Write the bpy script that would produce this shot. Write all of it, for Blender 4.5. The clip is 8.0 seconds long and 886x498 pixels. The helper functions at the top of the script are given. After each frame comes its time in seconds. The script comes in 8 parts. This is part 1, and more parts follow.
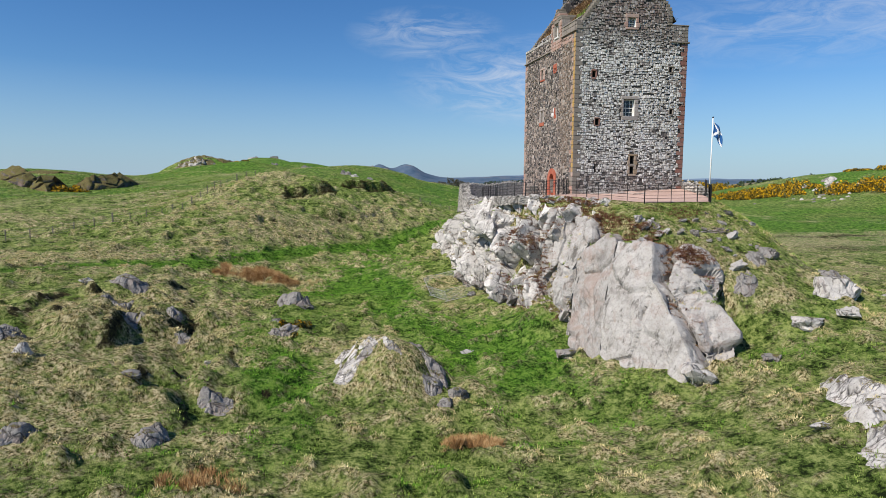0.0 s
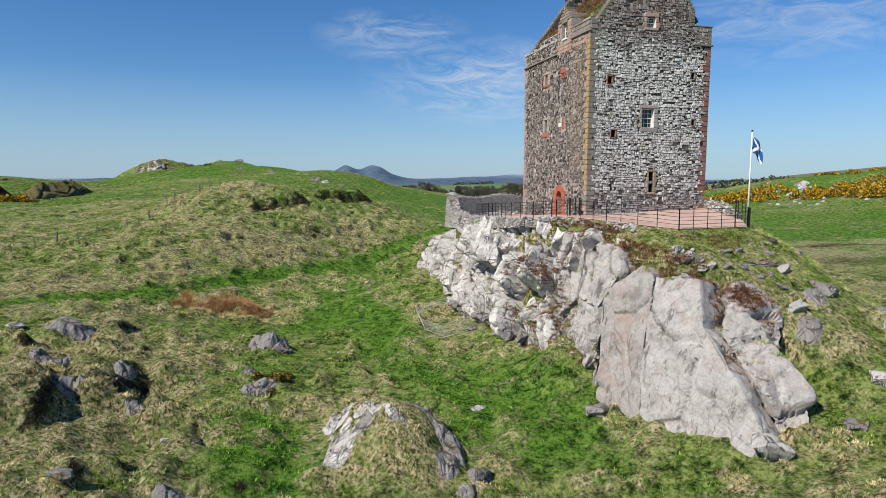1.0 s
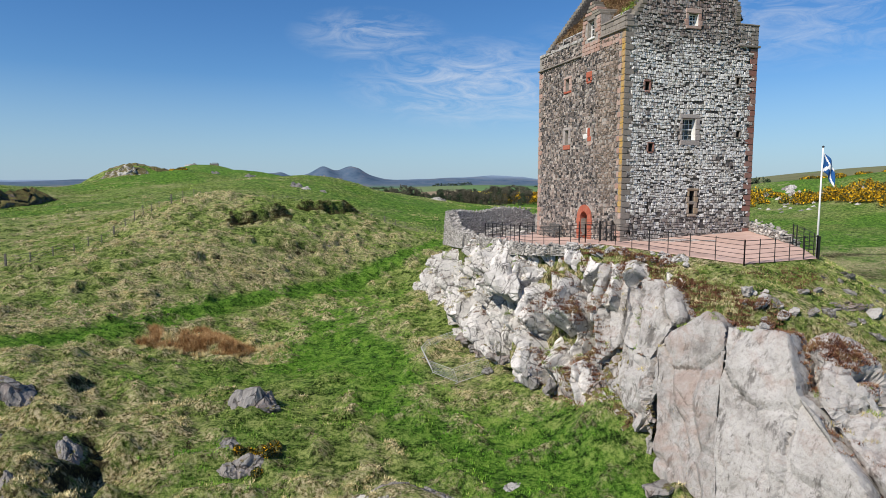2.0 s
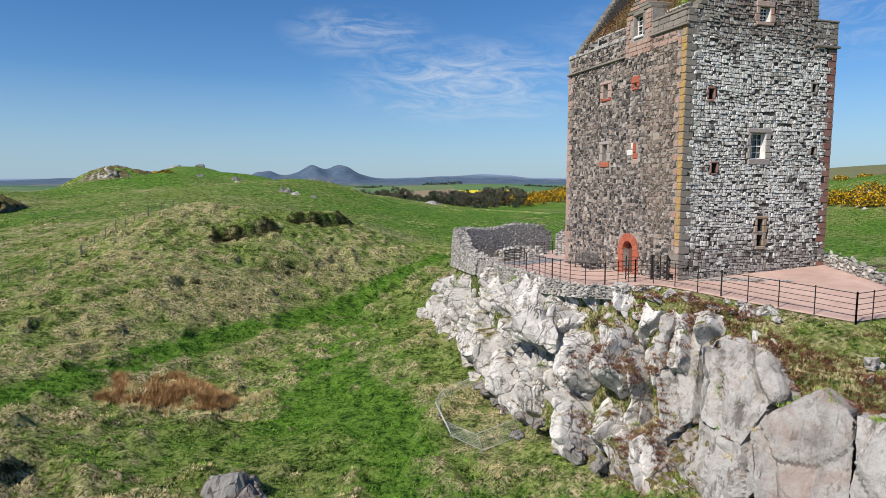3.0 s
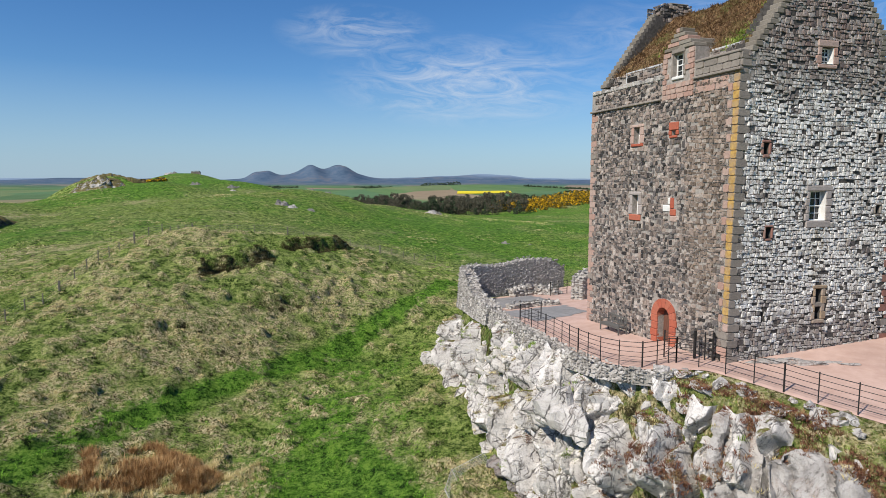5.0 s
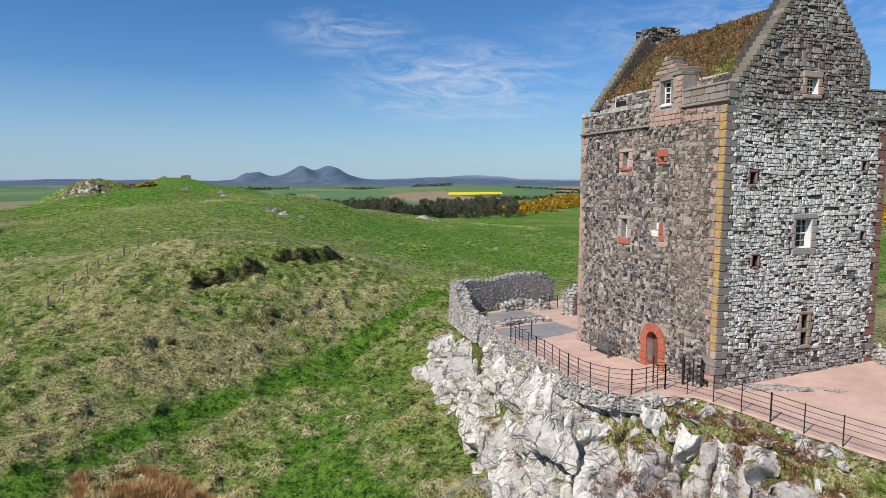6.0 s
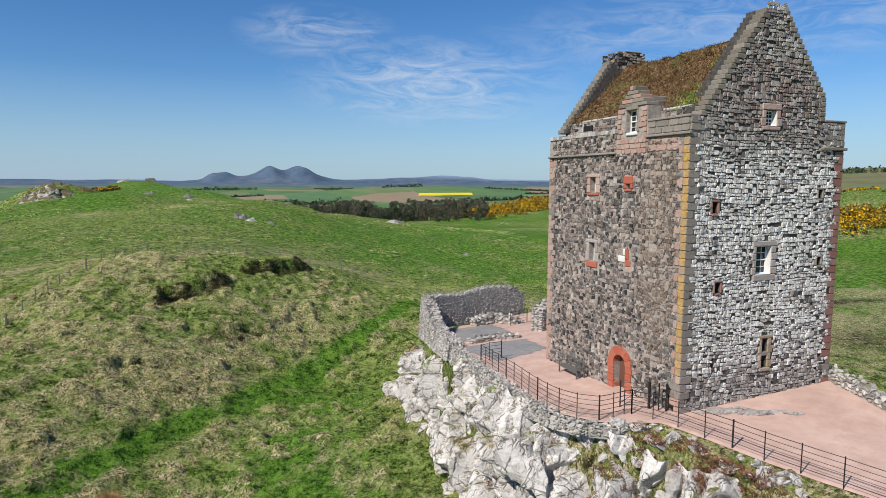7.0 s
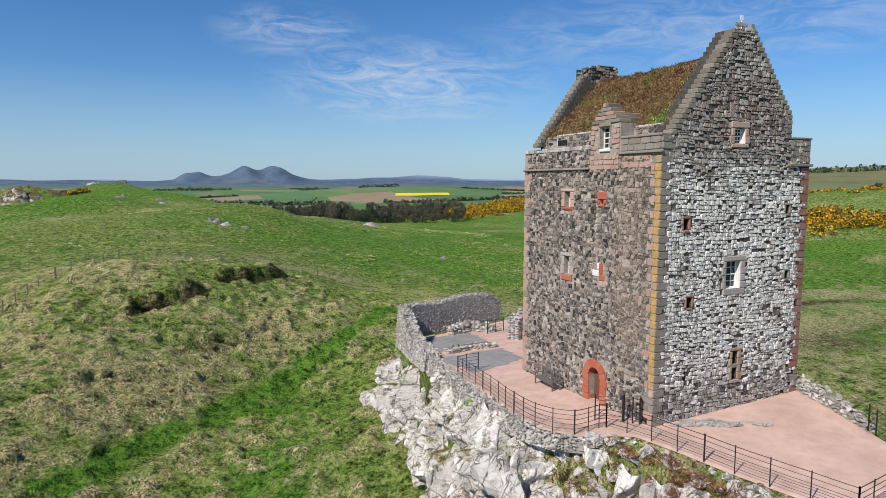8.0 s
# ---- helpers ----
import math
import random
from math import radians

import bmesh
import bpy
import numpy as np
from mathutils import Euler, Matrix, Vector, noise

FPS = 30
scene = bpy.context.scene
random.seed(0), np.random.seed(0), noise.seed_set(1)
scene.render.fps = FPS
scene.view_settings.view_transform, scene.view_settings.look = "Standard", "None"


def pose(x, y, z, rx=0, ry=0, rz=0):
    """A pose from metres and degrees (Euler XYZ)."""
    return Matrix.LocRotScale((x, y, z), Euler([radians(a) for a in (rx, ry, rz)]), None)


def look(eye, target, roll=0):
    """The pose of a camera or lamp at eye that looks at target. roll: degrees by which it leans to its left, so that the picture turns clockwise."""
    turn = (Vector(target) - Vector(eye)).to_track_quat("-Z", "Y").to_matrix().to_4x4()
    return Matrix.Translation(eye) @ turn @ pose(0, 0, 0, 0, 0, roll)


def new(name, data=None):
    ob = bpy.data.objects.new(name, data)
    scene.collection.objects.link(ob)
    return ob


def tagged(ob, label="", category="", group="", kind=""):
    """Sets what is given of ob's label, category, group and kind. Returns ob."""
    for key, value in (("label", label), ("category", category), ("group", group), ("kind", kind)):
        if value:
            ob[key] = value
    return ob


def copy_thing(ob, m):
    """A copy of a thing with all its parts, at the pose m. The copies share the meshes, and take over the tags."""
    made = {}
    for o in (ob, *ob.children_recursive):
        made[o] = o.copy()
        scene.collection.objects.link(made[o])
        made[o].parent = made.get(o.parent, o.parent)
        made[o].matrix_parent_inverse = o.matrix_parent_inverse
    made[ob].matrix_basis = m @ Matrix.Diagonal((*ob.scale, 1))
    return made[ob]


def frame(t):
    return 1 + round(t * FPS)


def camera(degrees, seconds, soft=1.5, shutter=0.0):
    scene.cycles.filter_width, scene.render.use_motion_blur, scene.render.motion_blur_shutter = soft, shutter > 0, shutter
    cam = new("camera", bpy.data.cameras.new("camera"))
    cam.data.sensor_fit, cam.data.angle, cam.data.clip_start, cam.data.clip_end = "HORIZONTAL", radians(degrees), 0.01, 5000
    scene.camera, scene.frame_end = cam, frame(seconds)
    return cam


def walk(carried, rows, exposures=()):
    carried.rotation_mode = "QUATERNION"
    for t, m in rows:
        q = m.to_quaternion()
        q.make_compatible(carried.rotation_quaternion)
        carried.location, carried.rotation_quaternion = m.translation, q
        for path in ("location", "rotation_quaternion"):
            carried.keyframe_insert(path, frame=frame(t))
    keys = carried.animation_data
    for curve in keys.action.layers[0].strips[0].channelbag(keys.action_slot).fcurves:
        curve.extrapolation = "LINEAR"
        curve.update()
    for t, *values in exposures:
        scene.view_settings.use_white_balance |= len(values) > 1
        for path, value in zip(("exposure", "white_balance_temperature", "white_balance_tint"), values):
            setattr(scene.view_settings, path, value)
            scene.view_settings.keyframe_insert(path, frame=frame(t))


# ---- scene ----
cam = camera(70.9, 8.0, soft=0.5)
PATH = [
    (0, (-20.436, -46.624, 0.466), (-20.022, -44.679, 0.252), 0.2),
    (0.5, (-20.8, -43.428, 1.092), (-20.326, -41.497, 0.879), 0.2),
    (1, (-21.148, -39.859, 1.799), (-20.632, -37.938, 1.588), 0.1),
    (1.5, (-21.435, -36.634, 2.452), (-20.9, -34.719, 2.24), 0.1),
    (1.7, (-21.49, -35.268, 2.632), (-20.932, -33.359, 2.426), 0.1),
    (2.8, (-21.243, -27.47, 4.376), (-20.634, -25.577, 4.159), -0.1),
    (3, (-21.049, -26.128, 4.55), (-20.434, -24.237, 4.337), -0.0),
    (3.5, (-20.669, -23.144, 5.254), (-20.051, -21.254, 5.042), -0.0),
    (4, (-20.383, -21.8, 5.997), (-19.765, -19.91, 5.786), 0.0),
    (4.5, (-20.259, -21.601, 6.663), (-19.642, -19.71, 6.451), 0.0),
    (5.8, (-20.205, -21.539, 8.616), (-19.568, -19.655, 8.398), 0.1),
    (6, (-20.2, -21.595, 8.752), (-19.554, -19.714, 8.54), 0.0),
    (6.5, (-20.198, -21.592, 9.36), (-19.516, -19.724, 9.148), 0.0),
    (7, (-20.183, -21.585, 10.044), (-19.448, -19.737, 9.833), 0.1),
    (7.5, (-20.151, -21.6, 10.648), (-19.367, -19.772, 10.437), 0.1),
    (8, (-20.146, -21.615, 10.855), (-19.343, -19.795, 10.643), 0.0),
]
walk(cam, [(t, look(eye, target, roll)) for t, eye, target, roll in PATH])

# ---------------------------------------------------------------- light
SUN_EL, SUN_AZ = 43.0, 24.0            # shadows fall along SUN_AZ degrees from +x towards +y
to_sun = Vector((-math.cos(radians(SUN_AZ)) * math.cos(radians(SUN_EL)), -math.sin(radians(SUN_AZ)) * math.cos(radians(SUN_EL)), math.sin(radians(SUN_EL))))
sun = new("sun", bpy.data.lights.new("sun", "SUN"))
sun.data.energy, sun.data.angle, sun.data.color = 5.0, radians(0.53), (1.0, 0.925, 0.82)
sun.matrix_world = look(to_sun * 60, (0, 0, 0))

world = bpy.data.worlds.new("sky")
scene.world = world
world.use_nodes = True
wn, wl = world.node_tree.nodes, world.node_tree.links
wn.clear()
sky = wn.new("ShaderNodeTexSky")
sky.sky_type, sky.sun_disc = "NISHITA", False
sky.sun_elevation, sky.sun_rotation = radians(SUN_EL), math.atan2(to_sun.x, to_sun.y) % (2 * math.pi)
sky.altitude, sky.air_density, sky.dust_density, sky.ozone_density = 180, 1.0, 0.15, 4.0
coord = wn.new("ShaderNodeTexCoord")
split = wn.new("ShaderNodeSeparateXYZ")
wl.new(coord.outputs["Generated"], split.inputs[0])


def wmath(op, a, b=None):
    n = wn.new("ShaderNodeMath")
    n.operation = op
    for i, v in enumerate((a, b)):
        if v is None:
            continue
        if isinstance(v, (int, float)):
            n.inputs[i].default_value = v
        else:
            wl.new(v, n.inputs[i])
    return n.outputs[0]


# thin cirrus: streaky noise over the directions of the sky, thickest in one bank
stretch = wn.new("ShaderNodeMapping")
stretch.inputs["Scale"].default_value = (3.0, 3.0, 11.0)
stretch.inputs["Rotation"].default_value = (0.10, -0.16, 0)
wl.new(coord.outputs["Generated"], stretch.inputs[0])
cloud_noise = wn.new("ShaderNodeTexNoise")
cloud_noise.inputs["Scale"].default_value, cloud_noise.inputs["Detail"].default_value = 3.4, 12
cloud_noise.inputs["Roughness"].default_value, cloud_noise.inputs["Distortion"].default_value = 0.66, 1.3
wl.new(stretch.outputs[0], cloud_noise.inputs["Vector"])
spread = wn.new("ShaderNodeMapRange")
spread.inputs[1].default_value, spread.inputs[2].default_value = 0.40, 0.78
wl.new(cloud_noise.outputs["Fac"], spread.inputs[0])


def bank_of(direction, squash, size):
    v = wn.new("ShaderNodeVectorMath")
    v.operation = "SUBTRACT"
    wl.new(coord.outputs["Generated"], v.inputs[0])
    v.inputs[1].default_value = direction
    w = wn.new("ShaderNodeVectorMath")
    w.operation = "MULTIPLY"
    wl.new(v.outputs[0], w.inputs[0])
    w.inputs[1].default_value = (1, 1, squash)
    n = wn.new("ShaderNodeVectorMath")
    n.operation = "LENGTH"
    wl.new(w.outputs[0], n.inputs[0])
    r = wn.new("ShaderNodeMapRange")
    r.inputs[1].default_value, r.inputs[2].default_value = size, size * 0.25
    wl.new(n.outputs["Value"], r.inputs[0])
    return r.outputs[0]


cover_of_sky = wmath("MAXIMUM", wmath("MAXIMUM", bank_of((0.35, 0.925, 0.155), 3.2, 0.24), wmath("MULTIPLY", bank_of((0.18, 0.957, 0.222), 3.0, 0.13), 0.75)), wmath("MULTIPLY", bank_of((0.70, 0.66, 0.215), 6.0, 0.40), 0.6))
amount = wmath("MULTIPLY", wmath("MULTIPLY", spread.outputs[0], cover_of_sky), 0.85)
veil = wn.new("ShaderNodeMix")
veil.data_type = "RGBA"
wl.new(amount, veil.inputs[0])
deep = wn.new("ShaderNodeHueSaturation")
deep.inputs["Saturation"].default_value, deep.inputs["Value"].default_value = 1.20, 1.02
wl.new(sky.outputs[0], deep.inputs["Color"])
clear = wn.new("ShaderNodeMix")
clear.data_type, clear.blend_type = "RGBA", "MULTIPLY"
clear.inputs[0].default_value = 1.0
clear.inputs[7].default_value = (0.80, 0.95, 1.12, 1)
wl.new(deep.outputs[0], clear.inputs[6])
haze = wn.new("ShaderNodeMix")
haze.data_type = "RGBA"
low_sky = wn.new("ShaderNodeMapRange")
low_sky.inputs[1].default_value, low_sky.inputs[2].default_value = 0.16, -0.02
low_sky.inputs[3].default_value, low_sky.inputs[4].default_value = 0.0, 0.85
wl.new(split.outputs["Z"], low_sky.inputs[0])
wl.new(low_sky.outputs[0], haze.inputs[0])
wl.new(clear.outputs[2], haze.inputs[6])
haze.inputs[7].default_value = (3.5, 5.1, 6.9, 1)
wl.new(haze.outputs[2], veil.inputs[6])
veil.inputs[7].default_value = (7.6, 8.0, 8.6, 1)
back = wn.new("ShaderNodeBackground")
back.inputs["Strength"].default_value = 0.086
wl.new(veil.outputs[2], back.inputs["Color"])
wout = wn.new("ShaderNodeOutputWorld")
wl.new(back.outputs[0], wout.inputs[0])
scene.view_settings.exposure = 0.16

# ---------------------------------------------------------------- materials


class Mat:
    """A node material under construction."""

    def __init__(self, name, rough=0.9, metal=0.0, spec=0.3):
        self.m = bpy.data.materials.new(name)
        self.m.use_nodes = True
        self.n, self.l = self.m.node_tree.nodes, self.m.node_tree.links
        self.b = self.n["Principled BSDF"]
        self.b.inputs["Roughness"].default_value, self.b.inputs["Metallic"].default_value = rough, metal
        self.b.inputs["Specular IOR Level"].default_value = spec
        self.co = self.n.new("ShaderNodeTexCoord")

    def put(self, socket, v):
        if hasattr(v, "is_linked"):
            self.l.new(v, socket)
        elif isinstance(v, tuple) and len(v) == 3 and socket.type == "RGBA":
            socket.default_value = (*v, 1)
        else:
            socket.default_value = v

    def noise(self, scale, detail=4, rough=0.55, stretch=(1, 1, 1), distort=0.0, turn=(0, 0, 0)):
        mp, t = self.n.new("ShaderNodeMapping"), self.n.new("ShaderNodeTexNoise")
        mp.inputs["Scale"].default_value, mp.inputs["Rotation"].default_value = stretch, turn
        self.l.new(self.co.outputs["Object"], mp.inputs[0])
        self.l.new(mp.outputs[0], t.inputs["Vector"])
        for k, v in (("Scale", scale), ("Detail", detail), ("Roughness", rough), ("Distortion", distort)):
            t.inputs[k].default_value = v
        return t.outputs["Fac"]

    def cells(self, scale, stretch=(1, 1, 1), feature="F1", out="Color"):
        mp, t = self.n.new("ShaderNodeMapping"), self.n.new("ShaderNodeTexVoronoi")
        mp.inputs["Scale"].default_value = stretch
        self.l.new(self.co.outputs["Object"], mp.inputs[0])
        self.l.new(mp.outputs[0], t.inputs["Vector"])
        t.feature = feature
        t.inputs["Scale"].default_value = scale
        return t.outputs[out]

    def cracks(self, scale, stretch, turn, bend, width):
        """Joint lines: 1 on the line, 0 away from it."""
        warp, add, mp, t = self.n.new("ShaderNodeTexNoise"), self.n.new("ShaderNodeVectorMath"), self.n.new("ShaderNodeMapping"), self.n.new("ShaderNodeTexVoronoi")
        warp.inputs["Scale"].default_value, warp.inputs["Detail"].default_value = 1.3 * scale, 4
        self.l.new(self.co.outputs["Object"], warp.inputs["Vector"])
        add.operation = "MULTIPLY_ADD"
        self.l.new(warp.outputs["Color"], add.inputs[0])
        add.inputs[1].default_value = (bend, bend, bend)
        self.l.new(self.co.outputs["Object"], add.inputs[2])
        mp.inputs["Scale"].default_value, mp.inputs["Rotation"].default_value = stretch, turn
        self.l.new(add.outputs[0], mp.inputs[0])
        self.l.new(mp.outputs[0], t.inputs["Vector"])
        t.feature = "DISTANCE_TO_EDGE"
        t.inputs["Scale"].default_value = scale
        return self.span(t.outputs["Distance"], width, 0.0)

    def ramp(self, fac, stops, constant=False):
        r = self.n.new("ShaderNodeValToRGB")
        if constant:
            r.color_ramp.interpolation = "CONSTANT"
        while len(r.color_ramp.elements) < len(stops):
            r.color_ramp.elements.new(0.5)
        for e, (p, c) in zip(r.color_ramp.elements, stops):
            e.position, e.color = p, (*c, 1) if isinstance(c, tuple) else (c, c, c, 1)
        self.l.new(fac, r.inputs[0])
        return r.outputs[0]

    def span(self, fac, lo, hi, a=0.0, b=1.0):
        r = self.n.new("ShaderNodeMapRange")
        for i, v in enumerate((lo, hi, a, b)):
            r.inputs[i + 1].default_value = v
        self.l.new(fac, r.inputs[0])
        return r.outputs[0]

    def math(self, op, a, b):
        t = self.n.new("ShaderNodeMath")
        t.operation = op
        self.put(t.inputs[0], a)
        self.put(t.inputs[1], b)
        return t.outputs[0]

    def mix(self, fac, a, b, kind="MIX"):
        t = self.n.new("ShaderNodeMix")
        t.data_type, t.blend_type = "RGBA", kind
        self.put(t.inputs[0], fac)
        self.put(t.inputs[6], a)
        self.put(t.inputs[7], b)
        return t.outputs[2]

    def random(self):
        """A number for each piece: by object and by island."""
        o, g = self.n.new("ShaderNodeObjectInfo"), self.n.new("ShaderNodeNewGeometry")
        return self.math("FRACT", self.math("ADD", o.outputs["Random"], g.outputs["Random Per Island"]), 0.0)

    def upward(self):
        g, s = self.n.new("ShaderNodeNewGeometry"), self.n.new("ShaderNodeSeparateXYZ")
        self.l.new(g.outputs["Normal"], s.inputs[0])
        return s.outputs["Z"]

    def xyz(self):
        s = self.n.new("ShaderNodeSeparateXYZ")
        self.l.new(self.co.outputs["Object"], s.inputs[0])
        return s.outputs

    def attr(self, name):
        a, s = self.n.new("ShaderNodeAttribute"), self.n.new("ShaderNodeSeparateColor")
        a.attribute_name = name
        self.l.new(a.outputs["Color"], s.inputs[0])
        return s.outputs

    def done(self, colour, bump=None, strength=0.4, dist=0.03, rough=None):
        self.put(self.b.inputs["Base Color"], colour)
        if bump is not None:
            t = self.n.new("ShaderNodeBump")
            t.inputs["Strength"].default_value, t.inputs["Distance"].default_value = strength, dist
            self.l.new(bump, t.inputs["Height"])
            self.l.new(t.outputs[0], self.b.inputs["Normal"])
        if rough is not None:
            self.put(self.b.inputs["Roughness"], rough)
        return self.m


def m_ground():
    m = Mat("grassland", 0.95, spec=0.1)
    cov = m.attr("cover")
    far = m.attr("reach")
    mid = m.noise(0.55, 5, 0.6)
    fine = m.math("ADD", m.math("MULTIPLY", m.noise(5.0, 6, 0.7), 0.5), m.math("MULTIPLY", m.noise(1.3, 5, 0.7), 0.5))
    green = m.ramp(fine, [(0.42, (0.014, 0.024, 0.005)), (0.487, (0.105, 0.165, 0.030)), (0.58, (0.37, 0.42, 0.135))])
    lush = m.ramp(fine, [(0.42, (0.012, 0.032, 0.005)), (0.487, (0.065, 0.160, 0.017)), (0.58, (0.20, 0.34, 0.050))])
    straw = m.ramp(m.noise(7.0, 6, 0.7, (1, 1, 0.4)), [(0.41, (0.035, 0.028, 0.012)), (0.47, (0.35, 0.275, 0.13)), (0.57, (0.78, 0.67, 0.42))])
    earth = m.ramp(m.noise(4.0, 7, 0.75), [(0.36, (0.010, 0.009, 0.006)), (0.50, (0.045, 0.038, 0.018)), (0.60, (0.10, 0.095, 0.030)), (0.68, (0.24, 0.20, 0.09))])
    s = m.span(m.math("ADD", cov[0], m.math("MULTIPLY", m.math("SUBTRACT", mid, 0.5), 1.5)), 0.30, 0.72)
    s = m.math("MULTIPLY", s, m.span(m.noise(2.2, 5, 0.65), 0.36, 0.60))
    c = m.mix(m.span(m.math("ADD", cov[2], m.math("MULTIPLY", m.math("SUBTRACT", mid, 0.5), 0.9)), 0.35, 0.65), green, lush)
    c = m.mix(m.math("MULTIPLY", s, 0.9), c, straw)
    c = m.mix(m.span(m.math("ADD", cov[1], m.math("MULTIPLY", m.math("SUBTRACT", m.noise(1.3, 7, 0.78), 0.5), 3.2)), 0.45, 0.75), c, earth)
    # farmland beyond the hill: fields, each with its own crop
    field = m.cells(0.0062, (1, 0.55, 0))
    sep = m.n.new("ShaderNodeSeparateColor")
    m.l.new(field, sep.inputs[0])
    crop = m.ramp(sep.outputs[0], [(0.0, (0.075, 0.165, 0.060)), (0.2, (0.10, 0.19, 0.07)), (0.36, (0.26, 0.215, 0.13)), (0.48, (0.085, 0.18, 0.085)), (0.62, (0.15, 0.20, 0.09)), (0.74, (0.32, 0.22, 0.16)), (0.84, (0.07, 0.14, 0.06))], constant=True)
    crop = m.mix(0.3, crop, m.ramp(m.noise(0.02, 4), [(0.3, (0.07, 0.12, 0.05)), (0.7, (0.19, 0.24, 0.11))]))
    c = m.mix(far[0], c, crop)
    # distant moor tinted blue: the haze of distance is put into its colour
    hazy_moor = m.ramp(m.noise(0.011, 7, 0.7), [(0.36, (0.052, 0.090, 0.140)), (0.52, (0.085, 0.125, 0.180)), (0.66, (0.135, 0.145, 0.170))])
    c = m.mix(m.span(far[1], 0.0, 0.8), c, hazy_moor)
    # outermost land paled once more, as painted haze
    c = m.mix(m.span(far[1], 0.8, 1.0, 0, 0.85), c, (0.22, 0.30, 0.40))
    heath = m.ramp(m.noise(0.012, 6, 0.65), [(0.3, (0.09, 0.11, 0.05)), (0.5, (0.17, 0.165, 0.085)), (0.7, (0.12, 0.17, 0.07))])
    c = m.mix(far[2], c, heath)
    bump = m.math("ADD", m.noise(3.2, 6, 0.75), m.math("MULTIPLY", m.noise(11.0, 4, 0.7), 0.6))
    return m.done(c, bump, 1.0, 0.30)


def m_rock(name="pale_rock", tone=1.0, warm=0.0, joints=1.0, turfy=0.93):
    """Weathered rock: pale grey, dark joints that dip one way, stains, lichen, turf caught on ledges."""
    m = Mat(name, 0.88, spec=0.25)
    dip = (radians(27), 0, 0)
    big, grain = m.noise(0.7, 6, 0.62), m.noise(9.0, 8, 0.75)
    c = m.ramp(big, [(0.28, (0.33 * tone, 0.30 * tone, 0.275 * tone)), (0.42, (0.58 * tone, 0.55 * tone, 0.515 * tone)), (0.70, (0.74 * tone, 0.71 * tone, 0.675 * tone))])
    c = m.mix(m.span(grain, 0.30, 0.50), m.mix(0.5, c, (0.11, 0.10, 0.09)), c)
    c = m.mix(m.span(m.noise(24.0, 5, 0.7), 0.60, 0.68, 0, 0.7), c, (0.13, 0.115, 0.105))
    c = m.mix(m.span(m.noise(1.3, 8, 0.78, (1, 1.6, 0.45), turn=dip), 0.545, 0.62, 0, 0.8), c, (0.11, 0.10, 0.09))
    c = m.mix(m.span(m.noise(0.7, 6, 0.7, distort=0.6), 0.55 - warm, 0.72 - warm, 0, 0.55), c, (0.27, 0.175, 0.135))
    c = m.mix(m.span(m.noise(2.6, 5, 0.7), 0.67, 0.73, 0, 0.6), c, (0.34, 0.22, 0.06))
    joint = m.math("MAXIMUM", m.cracks(0.55, (1, 1.9, 0.8), dip, 0.8, 0.04), m.math("MULTIPLY", m.cracks(1.5, (1, 1.7, 0.8), dip, 0.5, 0.06), m.span(m.noise(0.6, 3), 0.40, 0.56)))
    joint = m.math("MULTIPLY", joint, m.span(m.noise(1.8, 4), 0.36, 0.56, 0, joints))
    c = m.mix(m.math("MULTIPLY", joint, 0.85), c, (0.035, 0.03, 0.027))
    caught = m.math("ADD", m.math("MULTIPLY", m.upward(), 0.45), m.math("MULTIPLY", m.noise(0.55, 6, 0.68, (1, 1.9, 0.6), turn=dip), 1.0))
    moss = m.span(caught, turfy, turfy + 0.09)
    turf = m.ramp(m.noise(5.0, 6, 0.7), [(0.30, (0.035, 0.05, 0.012)), (0.45, (0.12, 0.075, 0.035)), (0.56, (0.13, 0.14, 0.035)), (0.72, (0.26, 0.22, 0.10))])
    c = m.mix(moss, c, turf)
    bump = m.math("ADD", m.noise(1.6, 10, 0.74), m.math("MULTIPLY", grain, 0.40))
    bump = m.math("SUBTRACT", bump, m.math("MULTIPLY", joint, 0.5))
    return m.done(c, bump, 0.9, 0.13)


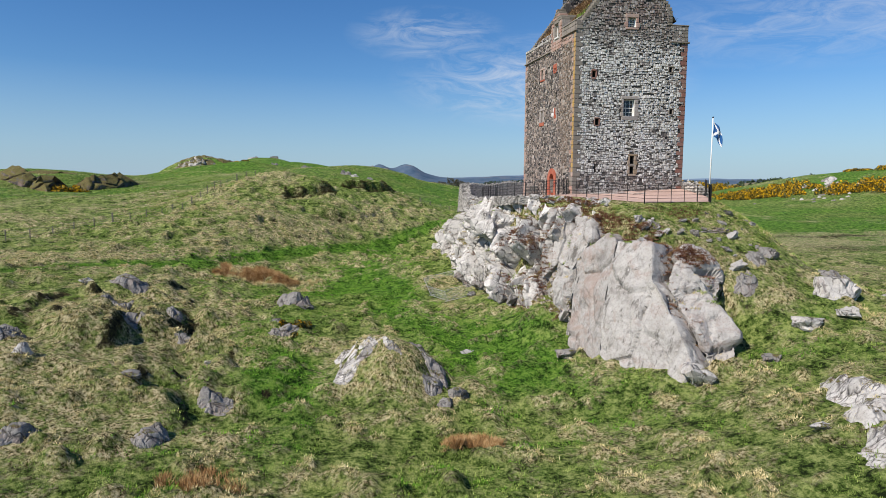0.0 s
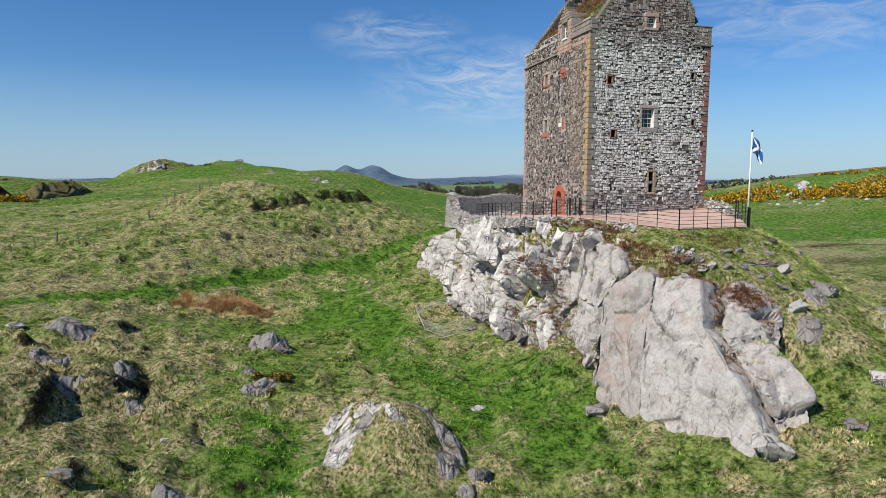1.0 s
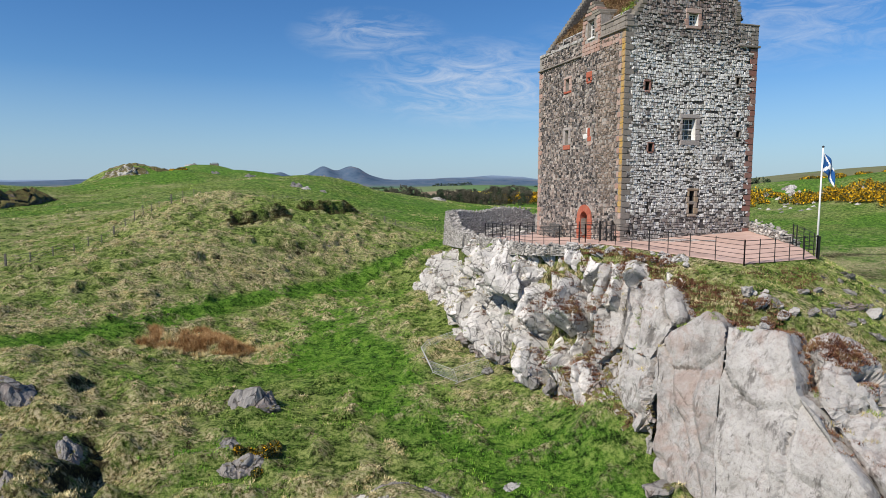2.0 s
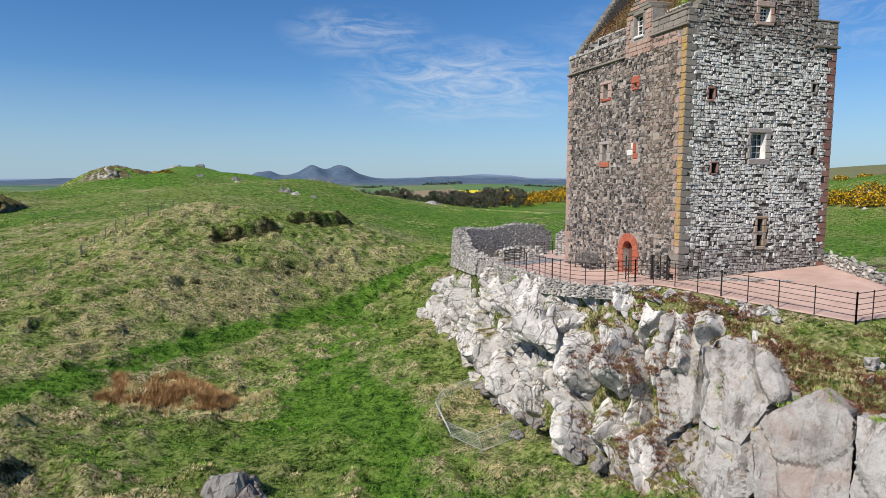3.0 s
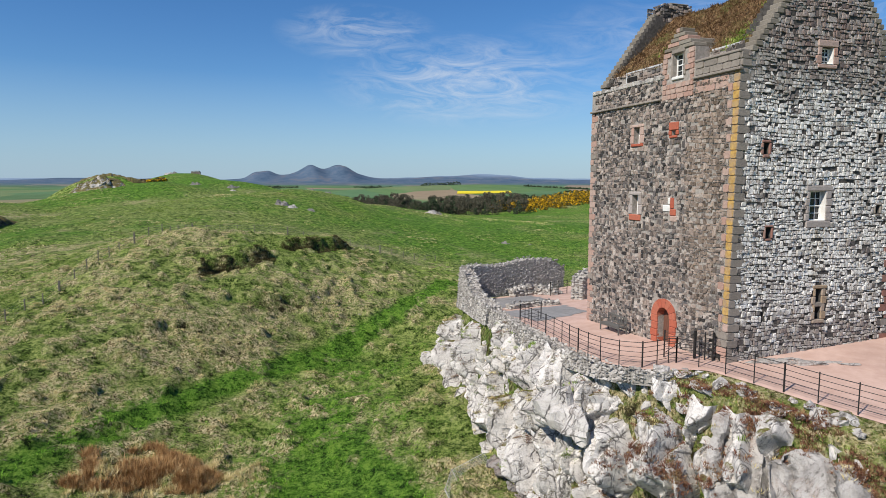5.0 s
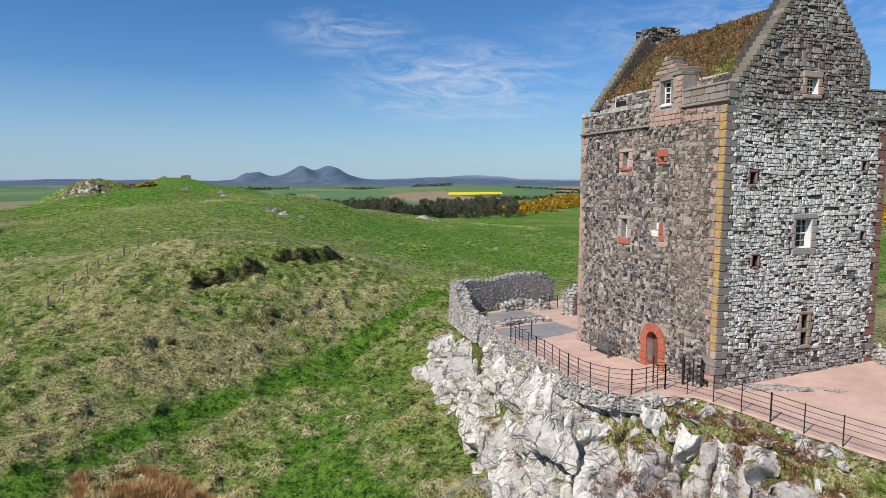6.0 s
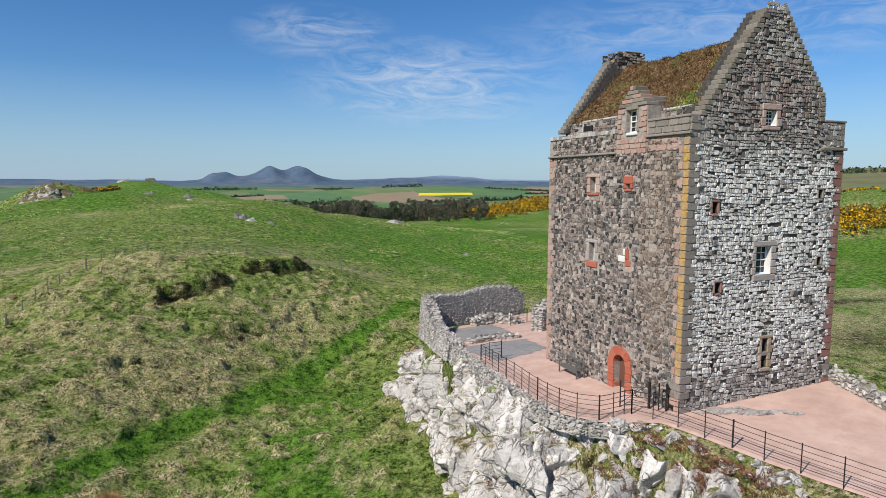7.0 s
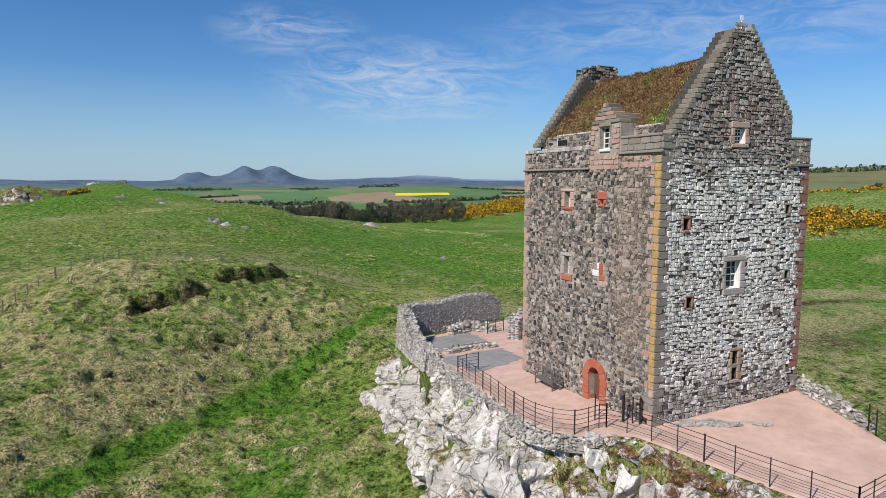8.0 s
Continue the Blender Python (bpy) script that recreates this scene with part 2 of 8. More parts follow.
def m_rubble(name, stops, wash, mask_lo, mask_hi, band, stains=()):
    """Tower stones: each its own colour, limewash and lichen left on some stretches; stains as colour, centre, size, strength."""
    m = Mat(name, 0.92, spec=0.2)
    r = m.random()
    xyz = m.xyz()
    c = m.ramp(r, stops, constant=True)
    c = m.mix(m.span(m.noise(14.0, 6, 0.7), 0.28, 0.70, 0, 1), m.mix(0.6, c, (0.03, 0.028, 0.026)), c)
    for tint, u, v, su, sv, strength in stains:
        d = m.math("ADD", m.math("POWER", m.math("MULTIPLY", m.math("SUBTRACT", xyz[0], u), 1 / su), 2.0), m.math("POWER", m.math("MULTIPLY", m.math("SUBTRACT", xyz[1], v), 1 / sv), 2.0))
        near = m.span(m.math("ADD", d, m.math("MULTIPLY", m.math("SUBTRACT", m.noise(1.6, 5, 0.7), 0.5), 2.6)), 1.25, 0.35, 0, strength)
        c = m.mix(m.math("MULTIPLY", near, m.span(m.noise(6.0, 5, 0.7), 0.36, 0.56)), c, m.mix(0.35, tint, c))
    if wash:
        patch = m.math("ADD", m.noise(0.55, 6, 0.7), m.math("MULTIPLY", m.math("SUBTRACT", r, 0.5), 0.20))
        height = m.math("MULTIPLY", m.span(xyz[1], band[0], band[1]), m.span(xyz[1], band[3], band[2]))
        f = m.math("MULTIPLY", m.span(m.math("ADD", patch, m.math("MULTIPLY", m.math("SUBTRACT", height, 1.0), 0.35)), mask_lo, mask_hi), m.span(height, 0.0, 0.2))
        f = m.math("MULTIPLY", f, m.span(m.noise(5.0, 8, 0.82), 0.44, 0.53))
        c = m.mix(m.math("MULTIPLY", f, 0.93), c, (0.87, 0.86, 0.83))
    c = m.mix(m.span(m.noise(1.1, 5, 0.7), 0.62, 0.74, 0, 0.5), c, (0.17, 0.14, 0.07))
    return m.done(c, m.noise(9.0, 8, 0.75), 0.8, 0.07)


def m_plain(name, a, b, scale=4.0, rough=0.85, bump=0.3, dist=0.02, metal=0.0, spec=0.3, stretch=(1, 1, 1), pieces=0.0):
    m = Mat(name, rough, metal, spec)
    c = m.mix(m.span(m.noise(scale, 6, 0.65, stretch), 0.28, 0.72), a, b)
    c = m.mix(m.span(m.noise(scale * 0.17, 4, 0.6), 0.45, 0.75, 0, 0.35), c, tuple(0.6 * v for v in a))
    if pieces:
        c = m.mix(m.span(m.random(), 0, 1, 0, pieces), c, tuple(0.55 * v for v in b))
    return m.done(c, m.noise(scale * 3.5, 7, 0.7, stretch), bump, dist)


def m_quoin(name, a, b, lichen=None):
    """Dressed corner stones; yellow lichen where the rain runs."""
    m = Mat(name, 0.9, spec=0.2)
    r = m.random()
    c = m.mix(r, a, b)
    c = m.mix(m.span(m.noise(9.0, 7, 0.7), 0.3, 0.72), m.mix(0.4, c, (0.07, 0.06, 0.055)), c)
    if lichen:
        f = m.span(m.math("ADD", m.noise(1.4, 5, 0.6), m.math("MULTIPLY", r, 0.12)), 0.40, 0.62)
        c = m.mix(m.math("MULTIPLY", f, 0.75), c, m.ramp(m.noise(7.0, 5), [(0.3, (0.36, 0.19, 0.03)), (0.7, lichen)]))
    return m.done(c, m.noise(10.0, 8, 0.72), 0.55, 0.04)


def m_glass():
    m = Mat("window_glass", 0.08, spec=0.5)
    return m.done(m.mix(m.noise(3.0), (0.015, 0.018, 0.02), (0.03, 0.035, 0.04)))


MAT_GROUND = m_ground()
MAT_ROCK = m_rock(tone=0.86)
# dark lichened rock; on clefts and ledges the tone also stands for shade
MAT_ROCK_DARK = m_rock("lichened_shade_rock", 0.44, 0.05)
MAT_CLIFF = m_rock("cliff_rock", 1.06, -0.04, 1.0, 0.89)
MAT_APRON = m_rock("turfy_rock", 0.72, 0.10, 1.0, 0.70)
MAT_SLAB = m_rock("slab_rock", 0.70, 0.02, 0.22, 1.06)
MAT_SLAB_WARM = m_rock("warm_slab_rock", 0.62, 0.10, 0.25, 1.06)
MAT_BED = m_rock("bedrock", 0.72, 0.12, 0.5, 1.3)
# heathery rock with a low tone that stands for shade on crags
MAT_HEATHSHADE = m_rock("heathery_shade_rock", 0.30, 0.14, 1.0, 0.80)
GREYS = [(0.0, (0.050, 0.046, 0.046)), (0.11, (0.27, 0.225, 0.20)), (0.24, (0.43, 0.345, 0.295)), (0.36, (0.125, 0.112, 0.106)), (0.48, (0.33, 0.265, 0.225)), (0.60, (0.20, 0.18, 0.172)), (0.71, (0.50, 0.41, 0.355)), (0.82, (0.18, 0.148, 0.13)), (0.92, (0.62, 0.54, 0.48))]
MAT_SOUTH = m_rubble("dark_rubble", GREYS, True, 0.80, 0.90, (-1, 0, 11, 13), [((0.30, 0.215, 0.15), -1.7, 7.5, 1.5, 6.5, 0.75)])
PALE = [(0.0, (0.17, 0.15, 0.142)), (0.08, (0.46, 0.425, 0.39)), (0.26, (0.37, 0.315, 0.285)), (0.42, (0.56, 0.53, 0.495)), (0.60, (0.43, 0.395, 0.365)), (0.76, (0.31, 0.265, 0.24)), (0.84, (0.63, 0.60, 0.565))]
MAT_GABLE = m_rubble("pale_rubble", PALE, True, 0.34, 0.46, (-1.5, 2.5, 10.6, 13.4), [((0.24, 0.20, 0.10), 4.8, 4.4, 0.5, 1.3, 0.85), ((0.25, 0.155, 0.135), 4.6, 14.0, 3.2, 1.8, 0.7)])
MAT_MORTAR_S = m_plain("lime_mortar", (0.20, 0.18, 0.16), (0.44, 0.40, 0.36), 6, 0.95, 0.5)
MAT_MORTAR_G = m_plain("dark_joint", (0.030, 0.027, 0.024), (0.12, 0.11, 0.10), 6, 0.95, 0.6)
MAT_QUOIN_YELLOW = m_quoin("lichened_quoin", (0.36, 0.27, 0.18), (0.42, 0.31, 0.25), (0.62, 0.40, 0.09))
MAT_QUOIN_RED = m_quoin("red_quoin", (0.30, 0.13, 0.10), (0.34, 0.21, 0.17))
MAT_QUOIN_PINK = m_quoin("pink_quoin", (0.46, 0.28, 0.22), (0.50, 0.37, 0.31))
MAT_QUOIN_GREY = m_quoin("grey_quoin", (0.25, 0.22, 0.19), (0.33, 0.29, 0.25))
MAT_STEP = m_quoin("weathered_step", (0.19, 0.165, 0.13), (0.30, 0.27, 0.225))
MAT_RED = m_quoin("red_sandstone", (0.44, 0.10, 0.055), (0.50, 0.16, 0.095))
MAT_PINK = m_quoin("pink_sandstone", (0.50, 0.30, 0.24), (0.55, 0.42, 0.36))
MAT_WHITE = m_plain("white_paint", (0.74, 0.74, 0.72), (0.82, 0.82, 0.80), 8, 0.45, 0.1)
MAT_GLASS = m_glass()
MAT_GRAVEL = m_plain("pink_gravel", (0.46, 0.305, 0.245), (0.60, 0.43, 0.36), 1.2, 0.95, 0.8, 0.02)
MAT_SLATE = m_plain("grey_chippings", (0.20, 0.195, 0.19), (0.32, 0.31, 0.30), 2.5, 0.95, 0.8, 0.03)
MAT_IRON = m_plain("black_iron", (0.010, 0.010, 0.011), (0.022, 0.021, 0.020), 20, 0.5, 0.2, 0.004, 0.0, 0.4)
MAT_WALLSTONE = m_rubble("wall_stone", [(0.0, (0.33, 0.31, 0.285)), (0.25, (0.54, 0.51, 0.47)), (0.5, (0.43, 0.405, 0.37)), (0.75, (0.64, 0.605, 0.56))], True, 0.62, 0.78, (-9e3, -8e3, 8e3, 9e3))

import functools

from mathutils.bvhtree import BVHTree

# ---------------------------------------------------------------- tools


def lattice(ix, iy, seed):
    h = (ix.astype(np.int64) * 374761393 + iy.astype(np.int64) * 668265263 + seed * 1442695041) & 0xFFFFFFFF
    h = ((h ^ (h >> 13)) * 1274126177) & 0xFFFFFFFF
    return ((h ^ (h >> 16)) & 0xFFFF) / 65535.0


def vnoise(x, y, scale, seed=0, octaves=3):
    """Smooth value noise in -1..1 over arrays; scale is the wavelength in metres."""
    x, y = np.asarray(x, float) / scale, np.asarray(y, float) / scale
    total, amp, norm = 0.0, 1.0, 0.0
    for o in range(octaves):
        ix, iy = np.floor(x), np.floor(y)
        fx, fy = x - ix, y - iy
        fx, fy = fx * fx * (3 - 2 * fx), fy * fy * (3 - 2 * fy)
        a, b = lattice(ix, iy, seed + o), lattice(ix + 1, iy, seed + o)
        c, d = lattice(ix, iy + 1, seed + o), lattice(ix + 1, iy + 1, seed + o)
        total = total + amp * ((a + (b - a) * fx) * (1 - fy) + (c + (d - c) * fx) * fy)
        norm += amp
        x, y, amp = x * 2.03 + 7.1, y * 2.03 + 3.7, amp * 0.5
    return 2 * total / norm - 1


def smooth(v, lo, hi):
    t = np.clip((np.asarray(v, float) - lo) / (hi - lo), 0, 1)
    return t * t * (3 - 2 * t)


def mesh_from(name, verts, faces, flat=True):
    me = bpy.data.meshes.new(name)
    me.from_pydata([tuple(v) for v in verts], [], faces)
    me.update()
    if not flat:
        me.shade_smooth()
    return me


def bm_mesh(name, bm, flat=True):
    me = bpy.data.meshes.new(name)
    bm.normal_update()
    bm.to_mesh(me)
    bm.free()
    if not flat:
        me.shade_smooth()
    return me


def part(name, me, material, parent, label="", m=None):
    """One mesh object under a thing or under a part."""
    if not isinstance(me, bpy.types.Mesh):
        me = bm_mesh(name, me)
    if material is not None and not me.materials:
        me.materials.append(material)
    ob = new(name, me)
    ob.parent = parent
    if m is not None:
        ob.matrix_basis = m
    if label:
        tagged(ob, label)
    return ob


def thing(name, label, category, m=None, kind="", group=""):
    ob = new(name)
    ob.empty_display_size = 0.2
    if m is not None:
        ob.matrix_world = m
    return tagged(ob, label, category, group, kind)


class Acc:
    """Gathers pieces into one mesh."""

    def __init__(self):
        self.v, self.f = [], []

    def add(self, verts, faces):
        k = len(self.v)
        self.v.extend(verts)
        self.f.extend(tuple(i + k for i in f) for f in faces)

    def box(self, x0, x1, y0, y1, z0, z1, m=None, jog=0.0, rng=random):
        vs = [Vector((x, y, z)) for z in (z0, z1) for y in (y0, y1) for x in (x0, x1)]
        if jog:
            vs = [v + Vector((rng.uniform(-jog, jog), rng.uniform(-jog, jog), rng.uniform(-jog, jog))) for v in vs]
        if m is not None:
            vs = [m @ v for v in vs]
        self.add(vs, [(0, 2, 3, 1), (4, 5, 7, 6), (0, 1, 5, 4), (2, 6, 7, 3), (0, 4, 6, 2), (1, 3, 7, 5)])

    def tube(self, pts, r, n=6):
        """A round bar along points, closed at its ends."""
        pts = [Vector(p) for p in pts]
        rings = []
        for i, p in enumerate(pts):
            d = (pts[min(i + 1, len(pts) - 1)] - pts[max(i - 1, 0)]).normalized()
            s = d.cross(Vector((0, 0, 1)) if abs(d.z) < 0.9 else Vector((1, 0, 0))).normalized()
            t = d.cross(s)
            rr = r[i] if isinstance(r, (list, tuple)) else r
            rings.append([p + rr * (math.cos(a) * s + math.sin(a) * t) for a in (2 * math.pi * k / n for k in range(n))])
        faces = []
        for i in range(len(pts) - 1):
            for k in range(n):
                faces.append((i * n + k, i * n + (k + 1) % n, (i + 1) * n + (k + 1) % n, (i + 1) * n + k))
        faces += [tuple(range(n))[::-1], tuple(range((len(pts) - 1) * n, len(pts) * n))]
        self.add([v for ring in rings for v in ring], faces)

    def mesh(self, name, flat=True):
        return mesh_from(name, self.v, self.f, flat)


def bevel_box(sx, sy, sz, r=0.02, jog=0.0, rng=random):
    """A block centred on the origin with worn edges."""
    bm = bmesh.new()
    bmesh.ops.create_cube(bm, size=1)
    for v in bm.verts:
        v.co = Vector((v.co.x * sx + rng.uniform(-jog, jog), v.co.y * sy + rng.uniform(-jog, jog), v.co.z * sz + rng.uniform(-jog, jog)))
    bmesh.ops.bevel(bm, geom=bm.edges[:], offset=r, segments=1, affect="EDGES")
    return bm


def rock_shape(seed, points=15, cuts=2, rough=0.10, boxy=0.5):
    """A broken boulder about 1 across: a hull of a few corners, weathered."""
    rng = random.Random(seed)
    bm = bmesh.new()
    for _ in range(points):
        d = Vector((rng.gauss(0, 1), rng.gauss(0, 1), rng.gauss(0, 1))).normalized()
        k = max(abs(d.x), abs(d.y), abs(d.z))
        d = d * ((1 - boxy) + boxy / k) * rng.uniform(0.86, 1.0) * 0.5
        bm.verts.new(d)
    res = bmesh.ops.convex_hull(bm, input=bm.verts[:])
    bmesh.ops.delete(bm, geom=[v for v in bm.verts if not v.link_faces], context="VERTS")
    bmesh.ops.triangulate(bm, faces=bm.faces[:])
    bmesh.ops.subdivide_edges(bm, edges=bm.edges[:], cuts=cuts, use_grid_fill=True)
    off = Vector((seed * 3.7, seed * 1.3, seed * 2.1))
    for v in bm.verts:
        d, pts = noise.voronoi(v.co * 2.6 + off)
        n = noise.noise(v.co * 3.2 + off) * 0.5 + noise.noise(v.co * 9.0 + off) * 0.35 + 0.9 * noise.cell(pts[0] * 13.1) - 0.7 * (1 - min(d[1] - d[0], 0.15) / 0.15)
        v.co += v.co.normalized() * n * rough
    bmesh.ops.triangulate(bm, faces=bm.faces[:])
    vs = np.array([v.co[:] for v in bm.verts])
    bm.verts.index_update()
    fs = [tuple(v.index for v in f.verts) for f in bm.faces]
    bm.free()
    return vs, fs


ROCKS = [rock_shape(s, points=11 + s % 6, cuts=4, rough=0.075, boxy=0.35 + 0.05 * (s % 5)) for s in range(14)]
PEBBLES = [rock_shape(40 + s, points=9 + s % 4, cuts=0, rough=0.0, boxy=0.5) for s in range(10)]


def rock_mesh(name, k, m, lib=None):
    vs, fs = (lib or ROCKS)[k % len(lib or ROCKS)]
    return mesh_from(name, [m @ Vector(v) for v in vs], fs)


def axes(long, up, c, sx, sy, sz):
    """A pose whose x runs along long and whose z is near up, scaled to a size."""
    a = Vector(long).normalized()
    b = Vector(up).cross(a).normalized()
    n = a.cross(b)
    return Matrix.Translation(c) @ Matrix((a, b, n)).transposed().to_4x4() @ Matrix.Diagonal((sx, sy, sz, 1))

# ---------------------------------------------------------------- the ground


def mound(x, y, cx, cy, h, s):
    return h * np.exp(-((x - cx) ** 2 + (y - cy) ** 2) / (2 * s * s))


def poly_dist(x, y, poly):
    """Distance to a closed outline over arrays, negative inside."""
    x, y = np.asarray(x, float), np.asarray(y, float)
    best, inside = np.full(x.shape, 1e9), np.zeros(x.shape, bool)
    for (ax, ay), (bx, by) in zip(poly, poly[1:] + poly[:1]):
        dx, dy = bx - ax, by - ay
        t = np.clip(((x - ax) * dx + (y - ay) * dy) / (dx * dx + dy * dy), 0, 1)
        best = np.minimum(best, np.hypot(x - ax - t * dx, y - ay - t * dy))
        cross = ((ay > y) != (by > y)) & (x < (bx - ax) * (y - ay) / (by - ay + 1e-12) + ax)
        inside ^= cross
    return np.where(inside, -best, best)


# the levelled terrace round the tower, and the rim of the crag that bears it
TERRACE = [(-3.6, 1.0), (-1.3, -0.4), (-0.7, -2.3), (-0.1, -4.6), (0.6, -6.6), (1.5, -8.5), (6.8, -7.9), (8.5, -5.4), (9.0, -3.6), (10.0, 0.5), (10.2, 12), (10.2, 24), (9.6, 29.5), (-0.6, 27.5), (-2.4, 20), (-3.9, 12), (-4.5, 5.5), (-4.4, 2.6)]
RIM = [(-1.8, 28.6), (-3.4, 24), (-3.8, 15), (-4.3, 9), (-4.6, 6), (-4.3, 3), (-3.5, 1.0), (-2.4, -1.2), (-1.3, -4), (-1.0, -8), (-0.4, -10.8), (0.8, -12.2), (2.8, -13.0), (6, -12.2), (8.4, -9.8), (9.6, -6), (10.3, -2), (10.9, 4), (11, 12), (11, 24), (10.2, 31.5), (4, 30.5)]


def terrace_z(x, y):
    x, y = np.asarray(x, float), np.asarray(y, float)
    back = -0.042 * np.clip(y, 0, 12) - 0.10 * np.clip(y - 12, 0, 16)
    return -0.50 + 0.045 * x + back + np.minimum(y, 0) * (0.042 + 0.006 * np.clip(x, -3, 12))


def base_z(x, y):
    x, y = np.asarray(x, float), np.asarray(y, float)
    z = np.full(np.broadcast(x, y).shape, -8.8)
    z = z + mound(x, y, -40, 165, 12.60, 80)
    z = z + mound(x, y, -15, -5, -2.20, 24)
    z = z + mound(x, y, -35, 280, 8.19, 45)
    z = z + mound(x, y, -28, 52, 5.48, 13)
    z = z + mound(x, y, 230, 120, 6.52, 80)
    z = z + mound(x, y, -10, 35, -2.98, 7)
    z = z + mound(x, y, 65, 80, -3.46, 45)
    z = z + mound(x, y, 10, -15, 3.16, 7)
    z = z + mound(x, y, -44, 4, 1.73, 13)
    z = z + mound(x, y, -76, 196, -2.31, 13)
    z = z + mound(x, y, -36, 236, 4.45, 13)
    z = z + mound(x, y, -12, 68, 1.96, 13)
    z = z + mound(x, y, -92, 116, 3.87, 13)
    z = z + mound(x, y, -44, 180, 4.17, 13)
    z = z + mound(x, y, -35, 30, 1.75, 7)
    z = z + mound(x, y, -5, 10, 0.52, 7)
    z = z + mound(x, y, -68, 20, 0.85, 13)
    z = z + mound(x, y, -20, 15, -1.64, 7)
    z = z + mound(x, y, -20, -44, -1.54, 13)
    z = z + mound(x, y, 90, 205, -2.51, 45)
    z = z + mound(x, y, -20, 204, 3.96, 13)
    z = z + mound(x, y, -40, 55, -2.09, 7)
    z = z + mound(x, y, -60, 140, -2.29, 13)
    z = z + mound(x, y, -68, 100, -2.49, 13)
    z = z + mound(x, y, -135, 55, 2.67, 45)
    z = z + mound(x, y, -35, -15, 1.10, 7)
    z = z + mound(x, y, 30, 100, -2.16, 24)
    z = z + mound(x, y, -92, 220, -2.75, 13)
    z = z + mound(x, y, -10, -120, -2.70, 45)
    z = z + mound(x, y, -76, 172, -1.87, 13)
    z = z + mound(x, y, 275, 75, 5.32, 80)
    z = z + mound(x, y, 40, 280, -3.06, 45)
    z = z + mound(x, y, 140, 255, 2.43, 45)
    z = z + mound(x, y, -4, 148, 3.18, 13)
    z = z + mound(x, y, 28, 148, -1.32, 13)
    z = z + mound(x, y, -10, -15, -0.44, 7)
    z = z + mound(x, y, 12, 76, -0.84, 13)
    z = z + mound(x, y, -36, 156, -0.83, 13)
    z = z + mound(x, y, -44, 252, 2.92, 13)
    z = z + mound(x, y, -44, 220, 2.11, 13)
    z = z + mound(x, y, 5, -30, 1.86, 7)
    z = z + mound(x, y, 36, 12, -0.41, 13)
    z = z + mound(x, y, -52, 124, -1.63, 13)
    z = z + mound(x, y, -135, -95, -1.17, 45)
    z = z + mound(x, y, -25, -20, -0.82, 7)
    z = z + mound(x, y, -5, -20, -0.99, 7)
    z = z + mound(x, y, -20, 25, -0.58, 7)
    z = z + mound(x, y, -40, 40, -1.74, 7)
    z = z + mound(x, y, 215, 105, 4.78, 45)
    z = z + mound(x, y, -20, 92, 1.43, 13)
    z = z + mound(x, y, -5, 20, 0.69, 7)
    z = z + mound(x, y, -28, 188, -1.40, 13)
    z = z + mound(x, y, -20, 124, 1.76, 13)
    z = z + mound(x, y, -135, 155, 1.61, 45)
    r = np.hypot(x + 10, y)
    z = z - 22 * smooth(r, 260, 1300) * (1 - smooth(r, 1500, 4600)) + 16 * smooth(r, 2600, 4700)
    # rocky knolls on the near land
    z = z + 2.0 * np.exp(-(((x + 16.2) / 2.5) ** 2 + ((y + 12.2) / 3.3) ** 2) ** 1.6) + mound(x, y, -33.5, 4, 0.7, 4) + mound(x, y, -33, -6, 0.9, 3.5) + mound(x, y, -22.5, -1.0, 0.5, 2.5)
    z = z + mound(x, y, -61.5, 170, 2.4, 7) + mound(x, y, 160, 162, 4.4, 20) + mound(x, y, 186, 126, 3.8, 24) + mound(x, y, 205, 90, 1.8, 26)
    # the turf that laps up against the foot of the crag, and the hollows and humps round it
    z = z + 1.9 * np.exp(-(((x + 4.4) / 2.4) ** 2 + ((y + 6.4) / 3.0) ** 2)) + 0.8 * np.exp(-(((x + 6.4) / 2.2) ** 2 + ((y - 0.3) / 3.2) ** 2)) + mound(x, y, -3.0, -17.4, 0.7, 1.8)
    z = z + mound(x, y, -33, -12, 0.8, 3.6) + mound(x, y, -28.6, -4.4, -0.5, 3.0) + mound(x, y, -23.5, 46.5, -1.5, 3.6) + mound(x, y, -7.5, 60.5, 1.2, 4.0)
    # the craggy knoll beyond, and the gap that parts it from the cairn hill
    z = z + 6.0 * np.exp(-(((x + 65) / 14.5) ** 2 + ((y - 200) / 9) ** 2) ** 1.4) - mound(x, y, -57, 174, 2.0, 9) - mound(x, y, -84, 190, 2.6, 9) - mound(x, y, -42, 196, 2.0, 5) - mound(x, y, -90, 116, 2.6, 8)
    z = z + mound(x, y, 165, 280, 5.0, 24)
    # hills far off
    z = z + mound(x, y, 1150, 820, 62, 330) + mound(x, y, 1500, 400, 40, 300) + mound(x, y, 760, 1900, 24, 260)
    peak = lambda cx, cy, w, p: np.exp(-(((x - cx) / w) ** 2 + ((y - cy) / 190) ** 2) ** p)
    z = z + 66 * peak(430, 4055, 66, 0.85) + 66 * peak(615, 4030, 84, 0.95) + 30 * np.exp(-(((x - 120) / 84) ** 4 + ((y - 4080) / 150) ** 2)) * (1 + 0.12 * vnoise(x, y, 60, 73, 2))
    z = z + 40 * np.exp(-(((x - 420) / 350) ** 4 + ((y - 4080) / 260) ** 2)) + 9 * vnoise(x, y, 90, 75, 3) * np.exp(-(((x - 420) / 380) ** 4 + ((y - 4080) / 260) ** 4))
    z = z + smooth(r, 3600, 4300) * (10 + 17 * vnoise(x, y, 330, 79, 3))
